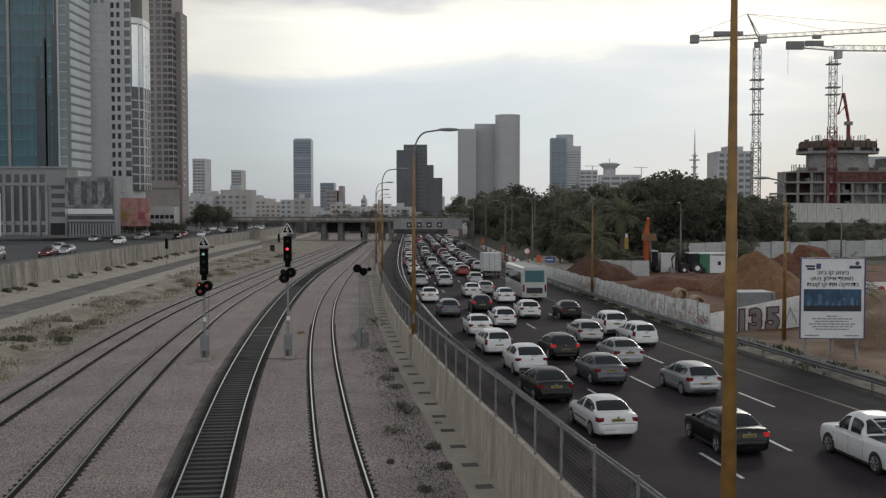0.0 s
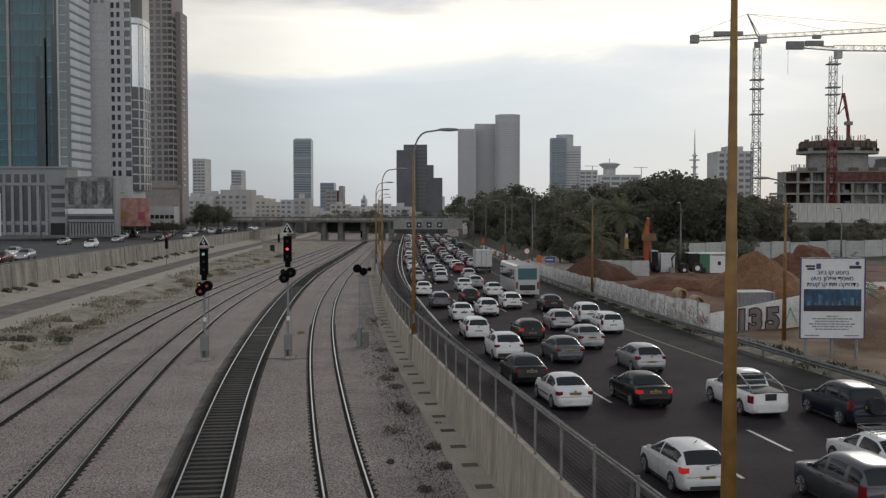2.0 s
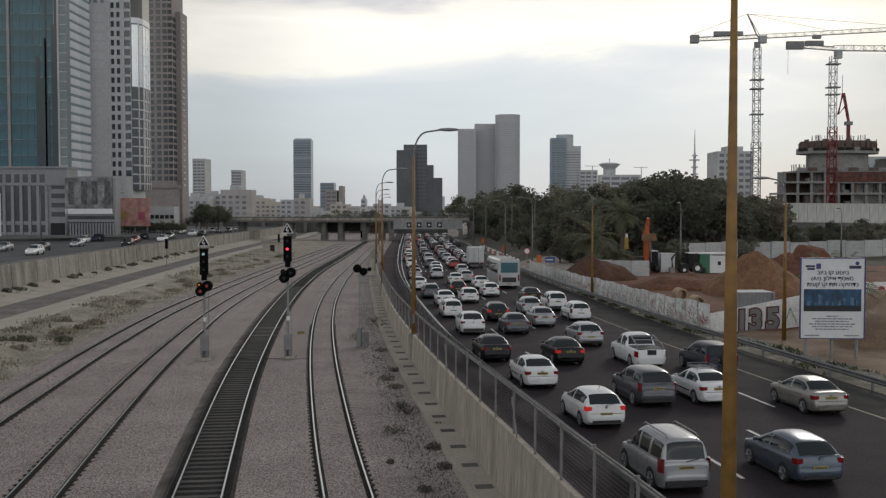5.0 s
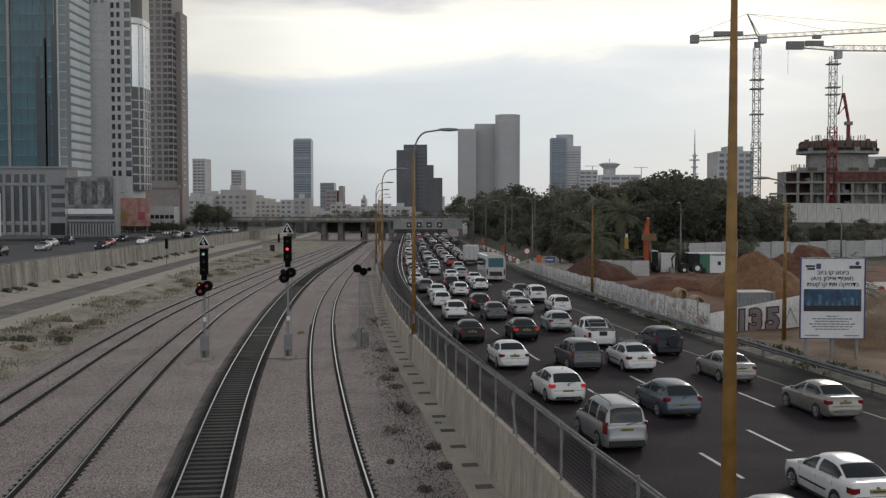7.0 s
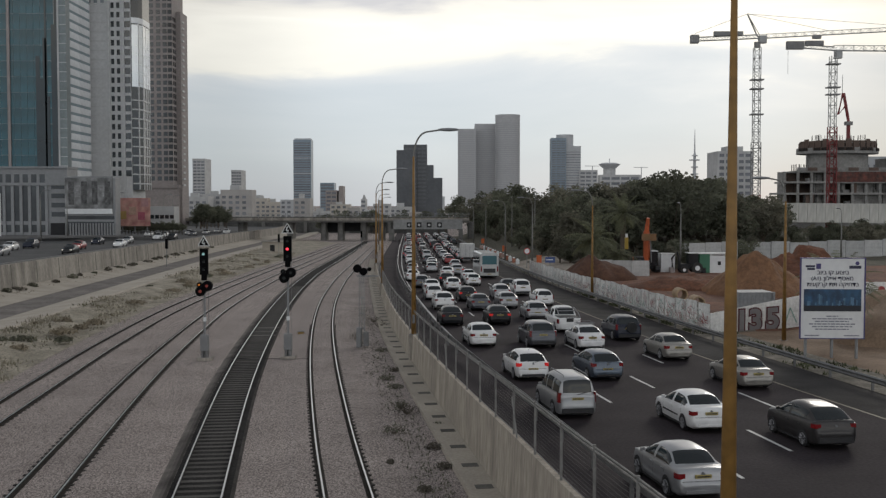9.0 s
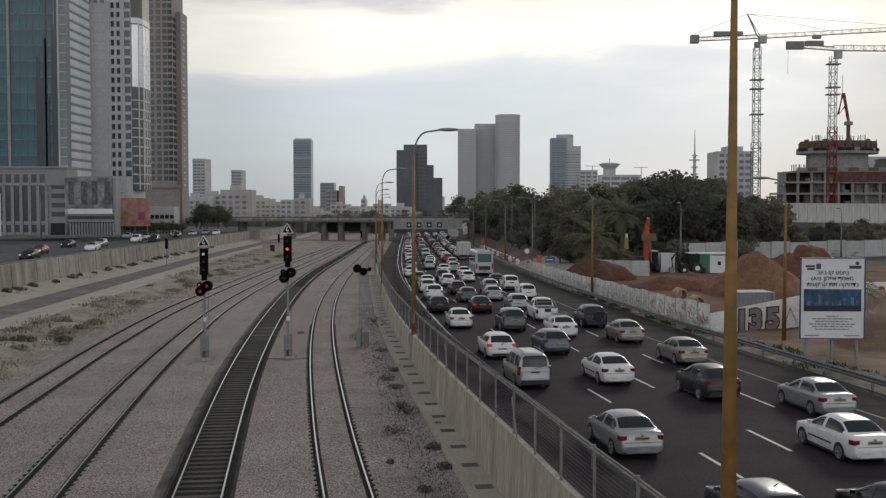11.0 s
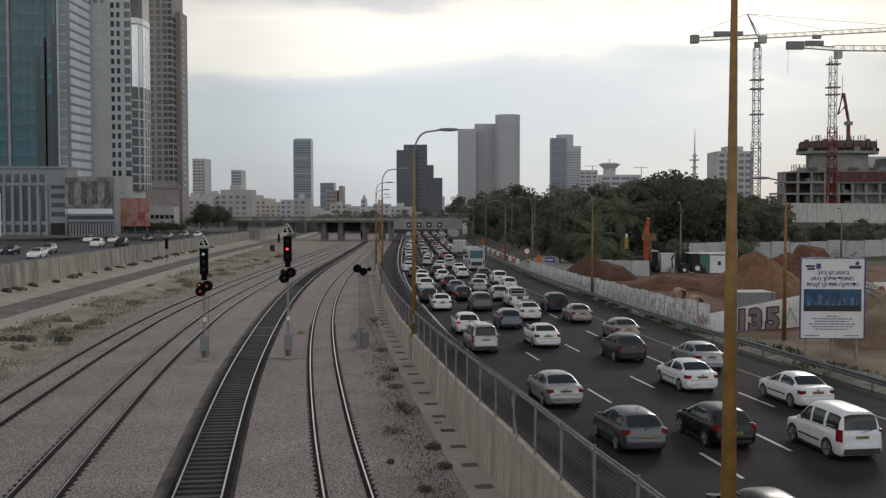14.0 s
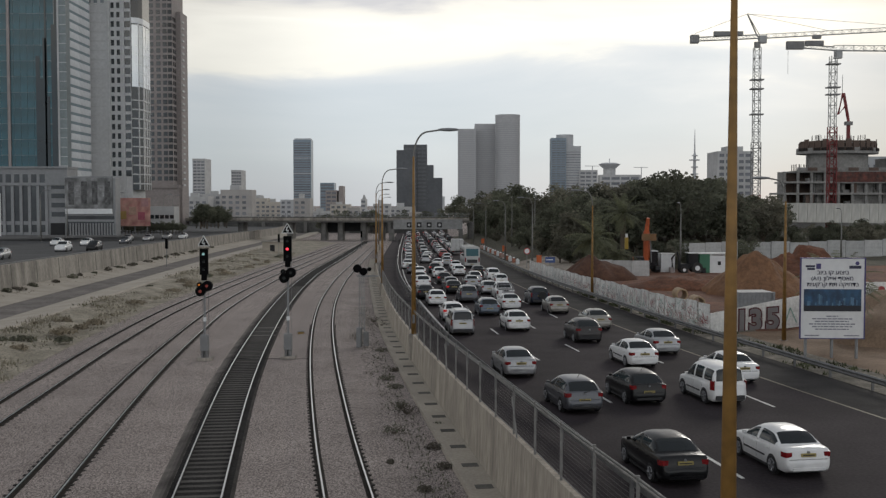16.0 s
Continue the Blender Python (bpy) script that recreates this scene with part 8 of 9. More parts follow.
drives(car("estate", "navy", far=True), 1, [130.8, 138.3, 142.5, 148.3, 155.1, 162.5, 170.2, 178.0, 185.3], -0.27, 4.5)
drives(car("sedan", "white", far=True), 1, [147.7, 155.2, 161.0, 167.6, 174.7, 182.1, 189.7, 197.3, 204.6], -0.21, 4.45)
drives(car("sedan", "silver", lit=True, far=True), 1, [164.1, 171.5, 178.2, 185.2, 192.4, 199.8, 207.3, 214.8, 222.2], -0.24, 4.45)
drives(car("hatch", "grey", lit=True, far=True), 1, [171.6, 179.0, 185.9, 193.0, 200.3, 207.7, 215.1, 222.6, 230.0], -0.6, 4.15)
drives(car("hatch", "white", far=True), 1, [188.4, 195.8, 202.9, 210.2, 217.5, 224.9, 232.4, 239.8, 247.2], -0.29, 4.15)
drives(car("estate", "white", far=True), 1, [195.7, 203.1, 210.3, 217.7, 225.0, 232.4, 239.8, 247.3, 254.7], -0.2, 4.5)
drives(car("sedan", "red", far=True), 1, [210.6, 218.0, 225.3, 232.7, 240.1, 247.5, 254.9, 262.3, 269.7], -0.33, 4.45)
drives(car("sedan", "silver", far=True), 1, [219.7, 227.1, 234.5, 241.8, 249.2, 256.6, 264.0, 271.4, 278.8], -0.46, 4.45)
drives(car("sedan", "grey", far=True), 1, [228.8, 236.2, 243.6, 250.9, 258.3, 265.7, 273.1, 280.5, 287.9], -0.52, 4.45)
drives(car("sedan", "darkred", far=True), 1, [236.6, 244.0, 251.4, 258.8, 266.1, 273.5, 280.9, 288.4, 295.8], -0.42, 4.45)
drives(car("estate", "white", far=True), 1, [253.3, 260.7, 268.1, 275.5, 282.9, 290.3, 297.7, 305.1, 312.5], -0.17, 4.5)
drives(car("suv", "grey", lit=True, far=True), 1, [269.3, 276.7, 284.1, 291.5, 298.9, 306.3, 313.7, 321.1, 328.5], -0.26, 4.45)
drives(car("van", "silver", lit=True, far=True), 1, [278.7, 286.1, 293.5, 300.9, 308.3, 315.7, 323.1, 330.5, 337.9], -0.17, 4.35)
drives(car("hatch", "black", far=True), 1, [285.9, 293.3, 300.7, 308.1, 315.5, 322.9, 330.3, 337.7, 345.1], -0.19, 4.15)
drives(car("estate", "black", lit=True, far=True), 1, [293.6, 301.0, 308.4, 315.8, 323.2, 330.6, 338.0, 345.4, 352.8], -0.29, 4.5)
drives(car("suv", "white", far=True), 1, [301.6, 309.0, 316.4, 323.8, 331.2, 338.6, 346.0, 353.4, 360.8], -0.28, 4.45)
drives(car("hatch", "silver", far=True), 1, [309.6, 317.0, 324.4, 331.8, 339.2, 346.6, 354.0, 361.4, 368.8], -0.56, 4.15)
drives(car("hatch", "blue", far=True), 1, [327.2, 334.6, 342.0, 349.4, 356.8, 364.2, 371.6, 379.0, 386.4], -0.57, 4.15)
drives(car("sedan", "grey", far=True), 1, [336.6, 344.0, 351.4, 358.8, 366.2, 373.6, 381.0, 388.4, 395.8], -0.51, 4.45)
drives(car("hatch", "silver", far=True), 1, [346.5, 353.9, 361.3, 368.7, 376.1, 383.5, 390.9, 398.3, 405.7], -0.25, 4.15)
drives(car("hatch", "silver", lit=True, far=True), 1, [353.6, 361.0, 368.4, 375.8, 383.2, 390.6, 398.0, 405.4, 412.8], -0.22, 4.15)
drives(car("sedan", "white"), 2, [-34.4, -26.0, -17.6, -9.2, -0.8, 7.6, 16.0, 23.9, 33.4], (0.33, 0.33), 4.45)
drives(car("hatch", "black", extra="antenna"), 2, [-20.5, -12.1, -3.7, 4.7, 13.1, 21.5, 29.7, 37.5, 46.0], (0.04, -0.29), 4.2)
drives(car("sedan", "white"), 2, [-1.1, 7.3, 15.7, 23.9, 34.6, 45.8, 56.0, 65.3, 74.9], (0.08, 0.07), 4.45)
drives(car("hatch", "blue"), 2, [10.2, 18.6, 26.9, 38.0, 47.6, 57.5, 66.7, 76.3, 86.5], (0.41, -0.37), 4.2)
drives(car("suv", "grey"), 2, [19.9, 28.3, 40.1, 50.5, 60.7, 69.9, 79.7, 90.4, 99.5], (0.14, -0.52), 4.45)
drives(car("sedan", "black", lit=True), 2, [36.4, 45.1, 52.9, 63.5, 74.4, 84.1, 93.0, 101.3, 110.5], (-0.27, -0.88), 4.45)
drives(car("sedan", "grey"), 2, [51.1, 58.5, 68.0, 77.7, 86.8, 95.6, 103.7, 110.3, 116.3], (-0.27, -0.62), 4.45)
drives(car("hatch", "black", lit=True), 2, [60.0, 68.5, 77.3, 86.8, 96.3, 105.3, 112.8, 118.4, 125.9], (-0.18, -0.68), 4.2)
drives(car("hatch", "white"), 2, [77.5, 86.1, 94.7, 103.2, 111.5, 119.2, 125.9, 132.1, 138.4], -0.49, 4.15)
drives(car("hatch", "dark", lit=True), 2, [90.3, 98.5, 105.7, 114.2, 121.6, 128.4, 135.6, 143.1, 150.5], -0.47, 4.15)
drives(car("sedan", "white"), 2, [105.9, 114.0, 120.8, 128.0, 135.3, 142.7, 150.2, 157.7, 165.1], 0.7, 4.45)
drives(car("hatch", "silver", far=True), 2, [121.9, 128.4, 133.9, 140.5, 148.0, 156.0, 164.3, 172.6, 180.6], -0.9, 4.15)
drives(car("hatch", "silver", far=True), 2, [130.0, 136.5, 142.0, 148.6, 156.1, 164.1, 172.4, 180.7, 188.7], -0.47, 4.15)
drives(car("sedan", "white", far=True), 2, [137.9, 144.7, 150.7, 157.6, 165.0, 172.9, 180.9, 188.9, 196.7], -0.16, 4.45)
drives(car("hatch", "grey", far=True), 2, [147.7, 154.7, 161.1, 168.2, 175.6, 183.3, 191.1, 199.0, 206.7], -0.52, 4.15)
drives(car("suv", "silver", far=True), 2, [164.9, 172.1, 179.1, 186.3, 193.7, 201.2, 208.8, 216.5, 224.0], -0.3, 4.45)
drives(car("hatch", "black", far=True), 2, [174.2, 181.4, 188.5, 195.8, 203.2, 210.7, 218.2, 225.8, 233.3], -0.47, 4.15)
drives(car("sedan", "dark", far=True), 2, [190.4, 197.7, 204.9, 212.3, 219.7, 227.1, 234.6, 242.1, 249.5], -0.39, 4.45)
drives(car("hatch", "beige", far=True), 2, [199.7, 207.0, 214.3, 221.7, 229.1, 236.5, 244.0, 251.4, 258.8], -0.47, 4.15)
drives(car("van", "silver", far=True), 2, [216.8, 224.1, 231.5, 238.9, 246.3, 253.7, 261.1, 268.5, 275.9], -0.22, 4.35)
drives(car("estate", "grey", far=True), 2, [226.2, 233.6, 241.0, 248.4, 255.8, 263.2, 270.6, 278.0, 285.4], -0.17, 4.5)
drives(car("sedan", "navy", lit=True, far=True), 2, [244.1, 251.5, 258.8, 266.2, 273.6, 281.0, 288.4, 295.8, 303.3], -0.3, 4.45)
drives(car("hatch", "blue", far=True), 2, [259.9, 267.3, 274.7, 282.1, 289.5, 296.9, 304.3, 311.7, 319.1], -0.15, 4.15)
drives(car("hatch", "grey", far=True), 2, [267.3, 274.7, 282.1, 289.5, 296.9, 304.3, 311.7, 319.1, 326.5], -0.52, 4.15)
drives(car("sedan", "blue", far=True), 2, [276.2, 283.6, 291.0, 298.4, 305.8, 313.2, 320.6, 328.0, 335.4], -0.16, 4.45)
drives(car("hatch", "red", lit=True, far=True), 2, [303.7, 311.1, 318.5, 325.9, 333.3, 340.7, 348.1, 355.5, 362.9], -0.51, 4.15)
drives(car("hatch", "red", far=True), 2, [331.5, 338.9, 346.3, 353.7, 361.1, 368.5, 375.9, 383.3, 390.7], -0.47, 4.15)
drives(car("hatch", "silver", far=True), 2, [339.8, 347.2, 354.6, 362.0, 369.4, 376.8, 384.2, 391.6, 399.0], -0.23, 4.15)
drives(car("van", "dark", far=True), 2, [347.7, 355.1, 362.5, 369.9, 377.3, 384.7, 392.1, 399.5, 406.9], -0.43, 4.35)
drives(car("hatch", "silver", far=True), 2, [355.1, 362.5, 369.9, 377.3, 384.7, 392.1, 399.5, 406.9, 414.3], -0.17, 4.15)
drives(car("hatch", "grey", far=True), 2, [364.7, 372.1, 379.5, 386.9, 394.3, 401.7, 409.1, 416.5, 423.9], -0.2, 4.15)
drives(car("van", "white"), 3, [-24.8, -16.4, -8.0, 0.4, 8.8, 17.2, 25.6, 35.2, 45.4], (-0.28, -0.17), 4.3)
drives(car("sedan", "white"), 3, [-11.6, -3.2, 5.2, 13.6, 22.0, 30.4, 39.1, 48.5, 56.4], (0.06, -0.08), 4.45)
drives(car("crossover", "umber"), 3, [-1.2, 7.2, 15.6, 24.0, 32.4, 41.6, 50.5, 58.5, 67.6], (-0.28, -0.01), 4.15)
drives(car("sedan", "white", extra="rack"), 3, [23.5, 31.6, 40.9, 50.0, 59.8, 67.6, 73.6, 82.4, 91.3], (-0.48, -1.07), 4.45)
drives(car("pickup", "white"), 3, [32.7, 42.5, 51.7, 60.6, 69.7, 77.8, 85.5, 94.0, 101.9], (0.28, 0.13), 5.2)
drives(car("hatch", "silver"), 3, [47.6, 54.6, 61.9, 69.9, 78.3, 86.9, 94.6, 101.5, 109.4], (-0.33, -0.52), 4.2)
drives(car("sedan", "silver"), 3, [57.1, 64.2, 72.8, 81.9, 89.4, 97.0, 105.6, 112.8, 119.1], (-0.7, -1.3), 4.45)
drives(car("hatch", "silver"), 3, [67.3, 75.2, 83.7, 90.9, 99.3, 108.0, 115.6, 121.4, 128.0], 0.03, 4.15)
drives(car("hatch", "white"), 3, [83.9, 92.5, 101.4, 111.1, 119.3, 126.3, 132.3, 137.9, 143.5], -0.76, 4.15)
drives(car("sedan", "white"), 3, [98.5, 106.4, 114.0, 121.4, 128.6, 135.6, 142.6, 149.6, 156.7], -0.33, 4.45)
drives(car("sedan", "silver", lit=True), 3, [108.9, 118.4, 125.8, 133.4, 141.1, 149.0, 156.8, 164.7, 172.5], -0.9, 4.45)
drives(car("hatch", "silver", far=True), 3, [125.5, 134.4, 141.8, 149.4, 157.0, 164.7, 172.4, 180.1, 187.8], -0.16, 4.15)
drives(car("hatch", "red", far=True), 3, [143.1, 151.2, 158.6, 166.1, 173.6, 181.2, 188.7, 196.3, 203.8], -0.16, 4.15)
drives(car("hatch", "white", far=True), 3, [151.3, 159.2, 166.6, 174.1, 181.5, 189.1, 196.6, 204.1, 211.6], -0.16, 4.15)
drives(car("hatch", "silver", far=True), 3, [168.3, 176.0, 183.4, 190.8, 198.2, 205.7, 213.2, 220.6, 228.1], -0.25, 4.15)
drives(car("sedan", "grey", far=True), 3, [177.5, 185.1, 192.5, 199.9, 207.3, 214.7, 222.2, 229.6, 237.1], -0.48, 4.45)
drives(car("sedan", "silver", far=True), 3, [194.8, 202.2, 209.6, 217.0, 224.5, 231.9, 239.3, 246.7, 254.1], -0.15, 4.45)
drives(car("van", "red", far=True), 3, [203.3, 210.8, 218.2, 225.6, 233.0, 240.4, 247.8, 255.2, 262.6], -0.2, 4.35)
drives(car("sedan", "silver", far=True), 3, [210.3, 217.7, 225.1, 232.5, 240.0, 247.4, 254.8, 262.2, 269.6], -0.28, 4.45)
drives(car("van", "dark", lit=True, far=True), 3, [228.2, 235.6, 243.0, 250.4, 257.8, 265.2, 272.6, 280.0, 287.5], -0.6, 4.35)
drives(car("hatch", "white", far=True), 3, [236.8, 244.2, 251.6, 259.0, 266.4, 273.8, 281.2, 288.6, 296.0], -0.35, 4.15)
drives(car("suv", "silver", far=True), 3, [243.6, 251.0, 258.4, 265.8, 273.2, 280.6, 288.0, 295.4, 302.8], -0.29, 4.45)
drives(car("hatch", "grey", far=True), 3, [253.4, 260.8, 268.2, 275.6, 283.0, 290.4, 297.8, 305.2, 312.6], -0.22, 4.15)
drives(car("sedan", "silver", far=True), 3, [270.7, 278.1, 285.5, 292.9, 300.3, 307.7, 315.1, 322.5, 329.9], -0.29, 4.45)
drives(car("sedan", "blue", far=True), 3, [279.0, 286.4, 293.8, 301.2, 308.6, 316.0, 323.4, 330.8, 338.2], -0.19, 4.45)
drives(car("hatch", "navy", far=True), 3, [286.4, 293.8, 301.2, 308.6, 316.0, 323.4, 330.8, 338.2, 345.6], -0.38, 4.15)
drives(car("sedan", "silver", far=True), 3, [294.1, 301.5, 308.9, 316.3, 323.7, 331.1, 338.5, 345.9, 353.3], -0.23, 4.45)
drives(car("sedan", "silver", far=True), 3, [310.4, 317.8, 325.2, 332.6, 340.0, 347.4, 354.8, 362.2, 369.6], -0.16, 4.45)
drives(car("estate", "grey", lit=True, far=True), 3, [320.3, 327.7, 335.1, 342.5, 349.9, 357.3, 364.7, 372.1, 379.5], -0.22, 4.5)
drives(car("hatch", "grey", far=True), 3, [328.0, 335.4, 342.8, 350.2, 357.6, 365.0, 372.4, 379.8, 387.2], -0.54, 4.15)
drives(car("hatch", "white", far=True), 3, [335.6, 343.0, 350.4, 357.8, 365.2, 372.6, 380.0, 387.4, 394.8], -0.52, 4.15)
drives(car("sedan", "red", far=True), 3, [344.7, 352.1, 359.5, 366.9, 374.3, 381.7, 389.1, 396.5, 403.9], -0.35, 4.45)
drives(car("estate", "grey", far=True), 3, [353.7, 361.1, 368.5, 375.9, 383.3, 390.7, 398.1, 405.5, 412.9], -0.34, 4.5)
drives(car("hatch", "red", lit=True, far=True), 3, [361.1, 368.5, 375.9, 383.3, 390.7, 398.1, 405.5, 412.9, 420.3], -0.41, 4.15)
drives(car("sedan", "white"), 4, [-14.2, -5.8, 2.6, 11.0, 19.4, 27.8, 36.0, 43.8, 50.7], (-0.22, -0.24), 4.45)
drives(car("sedan", "silver"), 4, [-4.0, 4.4, 12.8, 21.2, 29.6, 38.0, 46.3, 54.7, 61.2], (-0.07, -0.31), 4.45)
drives(car("sedan", "beige"), 4, [12.3, 20.7, 29.1, 37.5, 45.3, 52.7, 60.8, 68.3, 75.3], (-0.23, -0.51), 4.45)
drives(car("sedan", "beige"), 4, [22.3, 30.7, 38.9, 46.4, 55.0, 62.6, 71.5, 79.9, 87.7], (-0.08, -0.86), 4.45)
drives(car("suv", "navy", extra="spare"), 4, [31.1, 40.1, 49.1, 57.1, 64.5, 72.4, 80.8, 89.1, 96.7], (-0.04, -0.77), 4.45)
drives(car("estate", "white"), 4, [65.4, 72.7, 78.7, 85.0, 91.8, 99.4, 107.8, 115.3, 121.9], (-0.22, -0.82), 4.5)
drives(car("suv", "white"), 4, [71.4, 78.7, 85.9, 94.6, 103.3, 111.8, 118.5, 124.9, 131.3], (-0.41, -0.61), 4.45)
drives(car("sedan", "black"), 4, [83.0, 89.5, 96.3, 100.9, 107.6, 117.1, 126.6, 134.9, 142.2], (-0.9, -1.5), 4.45)
drives(bus(), 4, [101.6, 105.6, 112.2, 125.1, 134.8, 141.0, 148.9, 157.4, 165.6], (-0.38, -0.47), 11.5)
drives(box_truck(), 4, [138.4, 150.2, 158.9, 167.8, 177.5, 187.7, 197.2, 206.6, 216.0], 0.0, 6.5)
drives(car("estate", "silver", lit=True, far=True), 4, [155.3, 165.8, 174.2, 183.2, 192.8, 203.0, 212.5, 221.9, 231.3], -0.32, 4.5)
drives(car("hatch", "black", far=True), 4, [163.9, 173.4, 181.5, 189.6, 198.5, 208.7, 218.2, 227.6, 237.0], -0.48, 4.15)
drives(car("sedan", "silver", far=True), 4, [172.2, 181.1, 189.0, 196.9, 205.1, 214.0, 223.5, 232.9, 242.3], -0.54, 4.45)
drives(car("hatch", "grey", far=True), 4, [180.0, 188.4, 196.1, 203.9, 211.9, 219.9, 229.1, 238.5, 247.9], -0.52, 4.15)
drives(car("hatch", "silver", lit=True, far=True), 4, [188.8, 196.9, 204.5, 212.2, 220.0, 227.9, 235.6, 243.8, 253.2], -0.3, 4.15)
drives(car("sedan", "black", far=True), 4, [195.8, 203.7, 211.3, 218.9, 226.5, 234.3, 241.9, 249.5, 258.5], -0.49, 4.45)
drives(car("hatch", "grey", far=True), 4, [213.7, 221.4, 228.8, 236.3, 243.9, 251.4, 258.9, 266.5, 274.0], -0.17, 4.15)
drives(car("hatch", "white", lit=True, far=True), 4, [231.4, 238.9, 246.4, 253.8, 261.3, 268.8, 276.2, 283.7, 291.1], -0.32, 4.15)
drives(car("hatch", "silver", lit=True, far=True), 4, [247.2, 254.7, 262.1, 269.5, 277.0, 284.4, 291.8, 299.3, 306.7], -0.23, 4.15)
drives(car("suv", "blue", far=True), 4, [255.9, 263.3, 270.7, 278.1, 285.6, 293.0, 300.4, 307.8, 315.3], -0.22, 4.45)
drives(car("hatch", "dark", far=True), 4, [264.4, 271.9, 279.3, 286.7, 294.1, 301.5, 308.9, 316.3, 323.7], -0.52, 4.15)
drives(car("sedan", "black", far=True), 4, [271.4, 278.8, 286.2, 293.6, 301.0, 308.4, 315.8, 323.2, 330.6], -0.51, 4.45)
drives(car("hatch", "beige", far=True), 4, [279.8, 287.2, 294.6, 302.1, 309.5, 316.9, 324.3, 331.7, 339.1], -0.6, 4.15)
drives(car("hatch", "silver", far=True), 4, [287.9, 295.4, 302.8, 310.2, 317.6, 325.0, 332.4, 339.8, 347.2], -0.39, 4.15)
drives(car("hatch", "silver", lit=True, far=True), 4, [295.2, 302.7, 310.1, 317.5, 324.9, 332.3, 339.7, 347.1, 354.5], -0.21, 4.15)
drives(car("hatch", "dark", far=True), 4, [304.5, 311.9, 319.3, 326.7, 334.1, 341.5, 348.9, 356.3, 363.7], -0.55, 4.15)
drives(car("suv", "silver", far=True), 4, [313.6, 321.0, 328.4, 335.8, 343.2, 350.7, 358.1, 365.5, 372.9], -0.59, 4.45)
drives(car("hatch", "silver", far=True), 4, [323.3, 330.7, 338.1, 345.5, 352.9, 360.3, 367.7, 375.1, 382.5], -0.57, 4.15)
drives(car("hatch", "grey", far=True), 4, [330.1, 337.5, 344.9, 352.3, 359.7, 367.1, 374.5, 381.9, 389.3], -0.53, 4.15)
drives(car("hatch", "silver", far=True), 4, [339.1, 346.5, 353.9, 361.3, 368.7, 376.1, 383.5, 390.9, 398.3], -0.49, 4.15)
drives(car("sedan", "grey", far=True), 4, [348.8, 356.2, 363.6, 371.0, 378.4, 385.8, 393.2, 400.6, 408.0], -0.34, 4.45)
drives(car("hatch", "silver", far=True), 4, [357.7, 365.1, 372.5, 379.9, 387.3, 394.7, 402.1, 409.5, 416.9], -0.28, 4.15)
drives(car("hatch", "dark", far=True), 5, [247.9, 257.9, 267.9, 277.9, 287.9, 297.9, 307.9, 317.9, 327.9], -0.52, 4.15)
drives(car("sedan", "blue", far=True), 5, [260.6, 270.6, 280.6, 290.6, 300.6, 310.6, 320.6, 330.6, 340.6], -0.27, 4.45)
drives(car("sedan", "black", far=True), 5, [286.7, 296.7, 306.7, 316.7, 326.7, 336.7, 346.7, 356.7, 366.7], -0.22, 4.45)
drives(car("hatch", "white", far=True), 5, [323.6, 333.6, 343.6, 353.6, 363.6, 373.6, 383.6, 393.6, 403.6], -0.31, 4.15)
drives(car("suv", "white", lit=True, far=True), 5, [341.2, 351.2, 361.2, 371.2, 381.2, 391.2, 401.2, 411.2, 421.2], -0.22, 4.45)
drives(car("hatch", "white", far=True), 5, [358.2, 368.2, 378.2, 388.2, 398.2, 408.2, 418.2, 428.2, 438.2], -0.17, 4.15)

# ---- oncoming traffic on the opposite road ----
drives(car("sedan", "darkred", facing="oncoming with lamps lit", far=True), 0, [143.0, 124.0, 105.0, 86.0, 67.0, 48.0, 29.0, 10.0, -9.0], -5.5, 4.45)
drives(car("hatch", "silver", facing="oncoming with lamps lit", far=True), 0, [152.3, 133.3, 114.3, 95.3, 76.3, 57.3, 38.3, 19.3, 0.3], -5.5, 4.15)
drives(car("sedan", "black", facing="oncoming with lamps lit", far=True), 0, [239.5, 220.5, 201.5, 182.5, 163.5, 144.5, 125.5, 106.5, 87.5], -5.5, 4.45)
drives(car("sedan", "white", facing="oncoming with lamps lit", far=True), 0, [271.1, 252.1, 233.1, 214.1, 195.1, 176.1, 157.1, 138.1, 119.1], -5.5, 4.45)
drives(car("suv", "black", facing="oncoming with lamps lit", far=True), 0, [319.8, 300.8, 281.8, 262.8, 243.8, 224.8, 205.8, 186.8, 167.8], -5.5, 4.45)
drives(car("sedan", "white", facing="oncoming with lamps lit", far=True), 0, [398.9, 379.9, 360.9, 341.9, 322.9, 303.9, 284.9, 265.9, 246.9], -5.5, 4.45)
drives(car("sedan", "white", facing="oncoming with lamps lit", far=True), 0, [109.8, 88.8, 67.8, 46.8, 25.8, 4.8, -16.2, -37.2, -58.2], -9.5, 4.45)
drives(car("van", "silver", facing="oncoming with lamps lit", far=True), 0, [133.3, 112.3, 91.3, 70.3, 49.3, 28.3, 7.3, -13.7, -34.7], -9.5, 4.35)
drives(car("hatch", "white", facing="oncoming with lamps lit", far=True), 0, [161.6, 140.6, 119.6, 98.6, 77.6, 56.6, 35.6, 14.6, -6.4], -9.5, 4.15)
drives(car("estate", "white", facing="oncoming with lamps lit", far=True), 0, [202.3, 181.3, 160.3, 139.3, 118.3, 97.3, 76.3, 55.3, 34.3], -9.5, 4.5)
drives(car("hatch", "red", facing="oncoming with lamps lit", far=True), 0, [267.7, 246.7, 225.7, 204.7, 183.7, 162.7, 141.7, 120.7, 99.7], -9.5, 4.15)
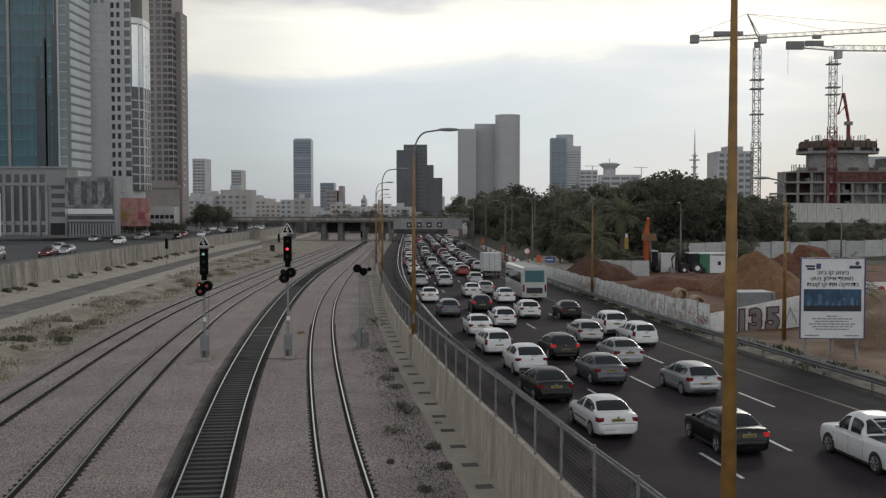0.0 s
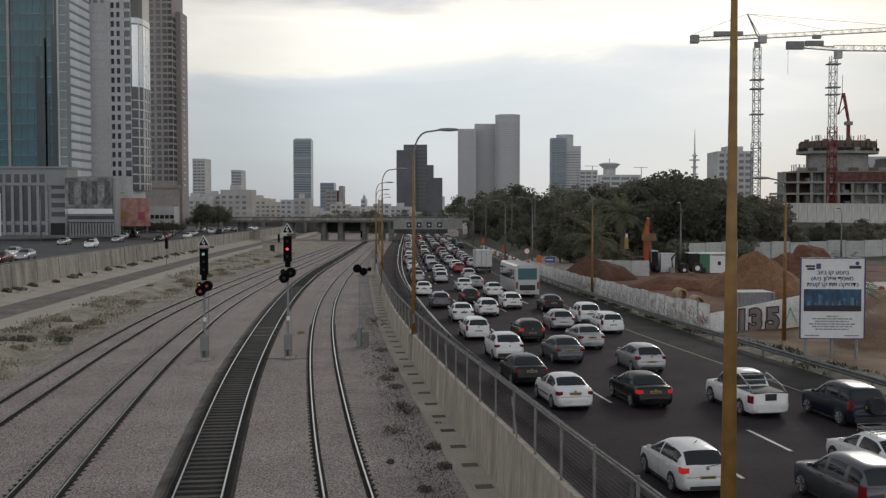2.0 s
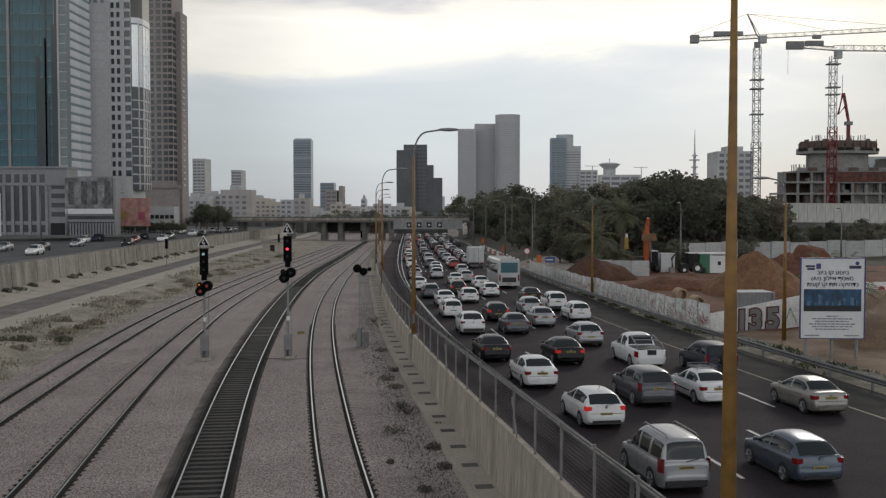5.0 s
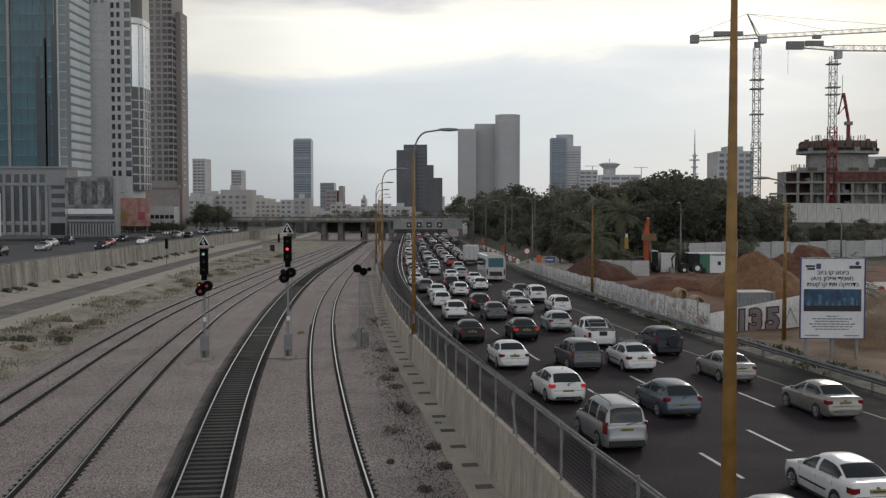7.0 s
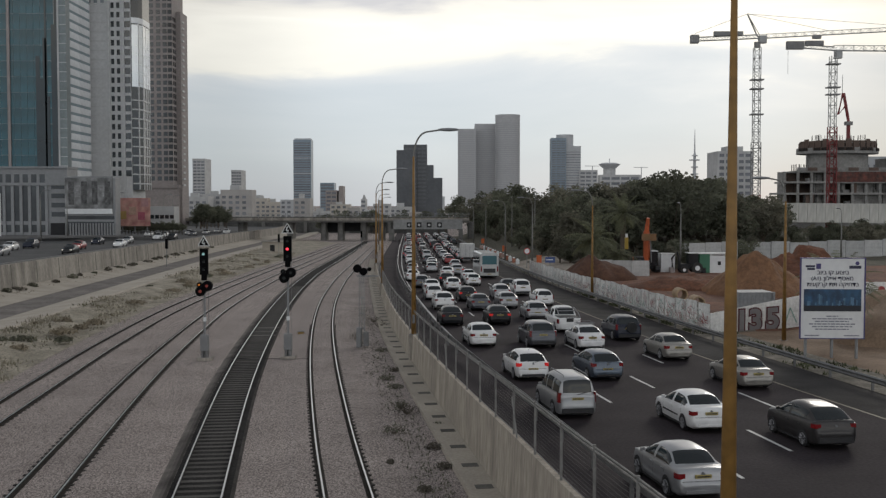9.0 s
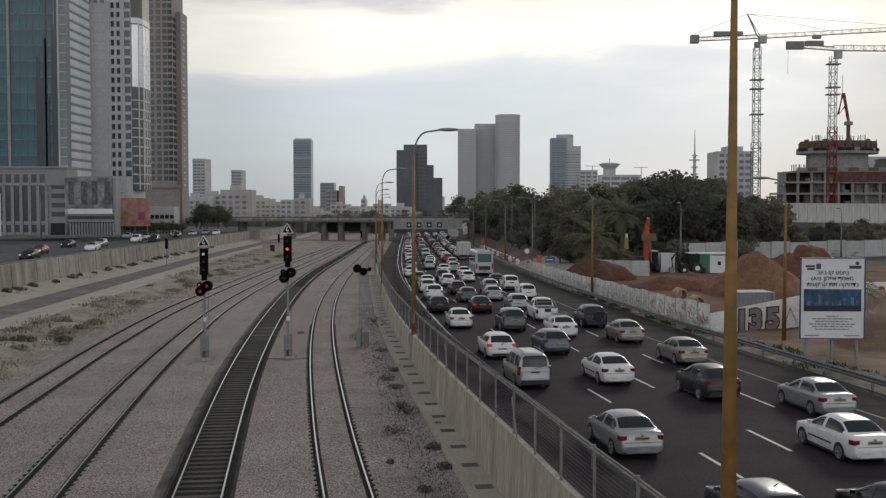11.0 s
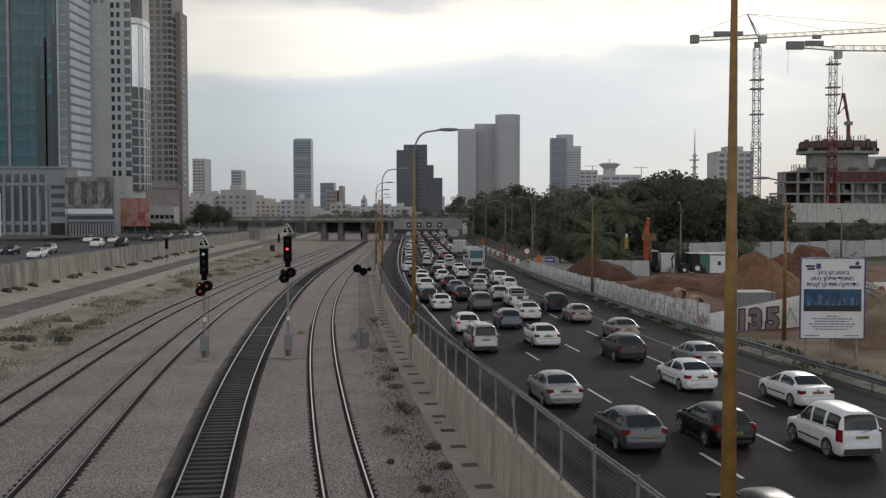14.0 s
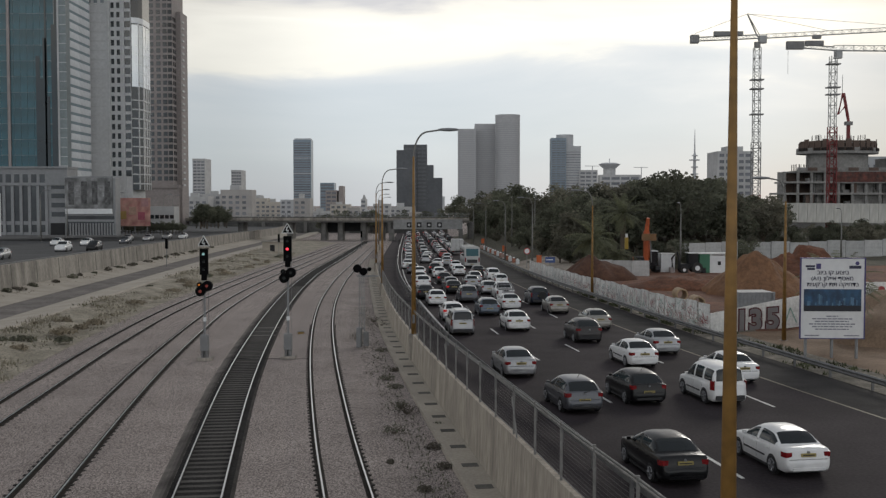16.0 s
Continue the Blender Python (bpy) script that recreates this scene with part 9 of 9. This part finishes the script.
drives(car("estate", "silver", facing="oncoming with lamps lit", far=True), 0, [303.2, 282.2, 261.2, 240.2, 219.2, 198.2, 177.2, 156.2, 135.2], -9.5, 4.5)
drives(car("suv", "white", facing="oncoming with lamps lit", far=True), 0, [332.2, 311.2, 290.2, 269.2, 248.2, 227.2, 206.2, 185.2, 164.2], -9.5, 4.45)
drives(car("hatch", "grey", facing="oncoming with lamps lit", far=True), 0, [375.1, 354.1, 333.1, 312.1, 291.1, 270.1, 249.1, 228.1, 207.1], -9.5, 4.15)
drives(car("sedan", "silver", facing="oncoming with lamps lit", far=True), 0, [395.8, 374.8, 353.8, 332.8, 311.8, 290.8, 269.8, 248.8, 227.8], -9.5, 4.45)
drives(car("sedan", "silver", facing="oncoming with lamps lit", far=True), 0, [415.6, 394.6, 373.6, 352.6, 331.6, 310.6, 289.6, 268.6, 247.6], -9.5, 4.45)
drives(car("hatch", "white", facing="oncoming with lamps lit", far=True), 0, [126.6, 106.6, 86.6, 66.6, 46.6, 26.6, 6.6, -13.4, -33.4], -13.5, 4.15)
drives(car("sedan", "black", facing="oncoming with lamps lit", far=True), 0, [136.0, 116.0, 96.0, 76.0, 56.0, 36.0, 16.0, -4.0, -24.0], -13.5, 4.45)
drives(car("hatch", "dark", facing="oncoming with lamps lit", far=True), 0, [216.3, 196.3, 176.3, 156.3, 136.3, 116.3, 96.3, 76.3, 56.3], -13.5, 4.15)
drives(car("sedan", "silver", facing="oncoming with lamps lit", far=True), 0, [236.8, 216.8, 196.8, 176.8, 156.8, 136.8, 116.8, 96.8, 76.8], -13.5, 4.45)
drives(car("sedan", "navy", facing="oncoming with lamps lit", far=True), 0, [291.1, 271.1, 251.1, 231.1, 211.1, 191.1, 171.1, 151.1, 131.1], -13.5, 4.45)
drives(car("sedan", "white", facing="oncoming with lamps lit", far=True), 0, [353.4, 333.4, 313.4, 293.4, 273.4, 253.4, 233.4, 213.4, 193.4], -13.5, 4.45)
drives(car("hatch", "silver", facing="oncoming with lamps lit", far=True), 0, [386.1, 366.1, 346.1, 326.1, 306.1, 286.1, 266.1, 246.1, 226.1], -13.5, 4.15)
drives(car("sedan", "white", facing="oncoming with lamps lit", far=True), 0, [114.7, 92.7, 70.7, 48.7, 26.7, 4.7, -17.3, -39.3, -61.3], -19, 4.45)
drives(car("sedan", "blue", facing="oncoming with lamps lit", far=True), 0, [151.5, 129.5, 107.5, 85.5, 63.5, 41.5, 19.5, -2.5, -24.5], -19, 4.45)
drives(car("sedan", "silver", facing="oncoming with lamps lit", far=True), 0, [219.5, 197.5, 175.5, 153.5, 131.5, 109.5, 87.5, 65.5, 43.5], -19, 4.45)
drives(car("hatch", "white", facing="oncoming with lamps lit", far=True), 0, [266.3, 244.3, 222.3, 200.3, 178.3, 156.3, 134.3, 112.3, 90.3], -19, 4.15)
drives(car("suv", "navy", facing="oncoming with lamps lit", far=True), 0, [276.8, 254.8, 232.8, 210.8, 188.8, 166.8, 144.8, 122.8, 100.8], -19, 4.45)
drives(car("sedan", "white", facing="oncoming with lamps lit", far=True), 0, [369.1, 347.1, 325.1, 303.1, 281.1, 259.1, 237.1, 215.1, 193.1], -19, 4.45)


motions()
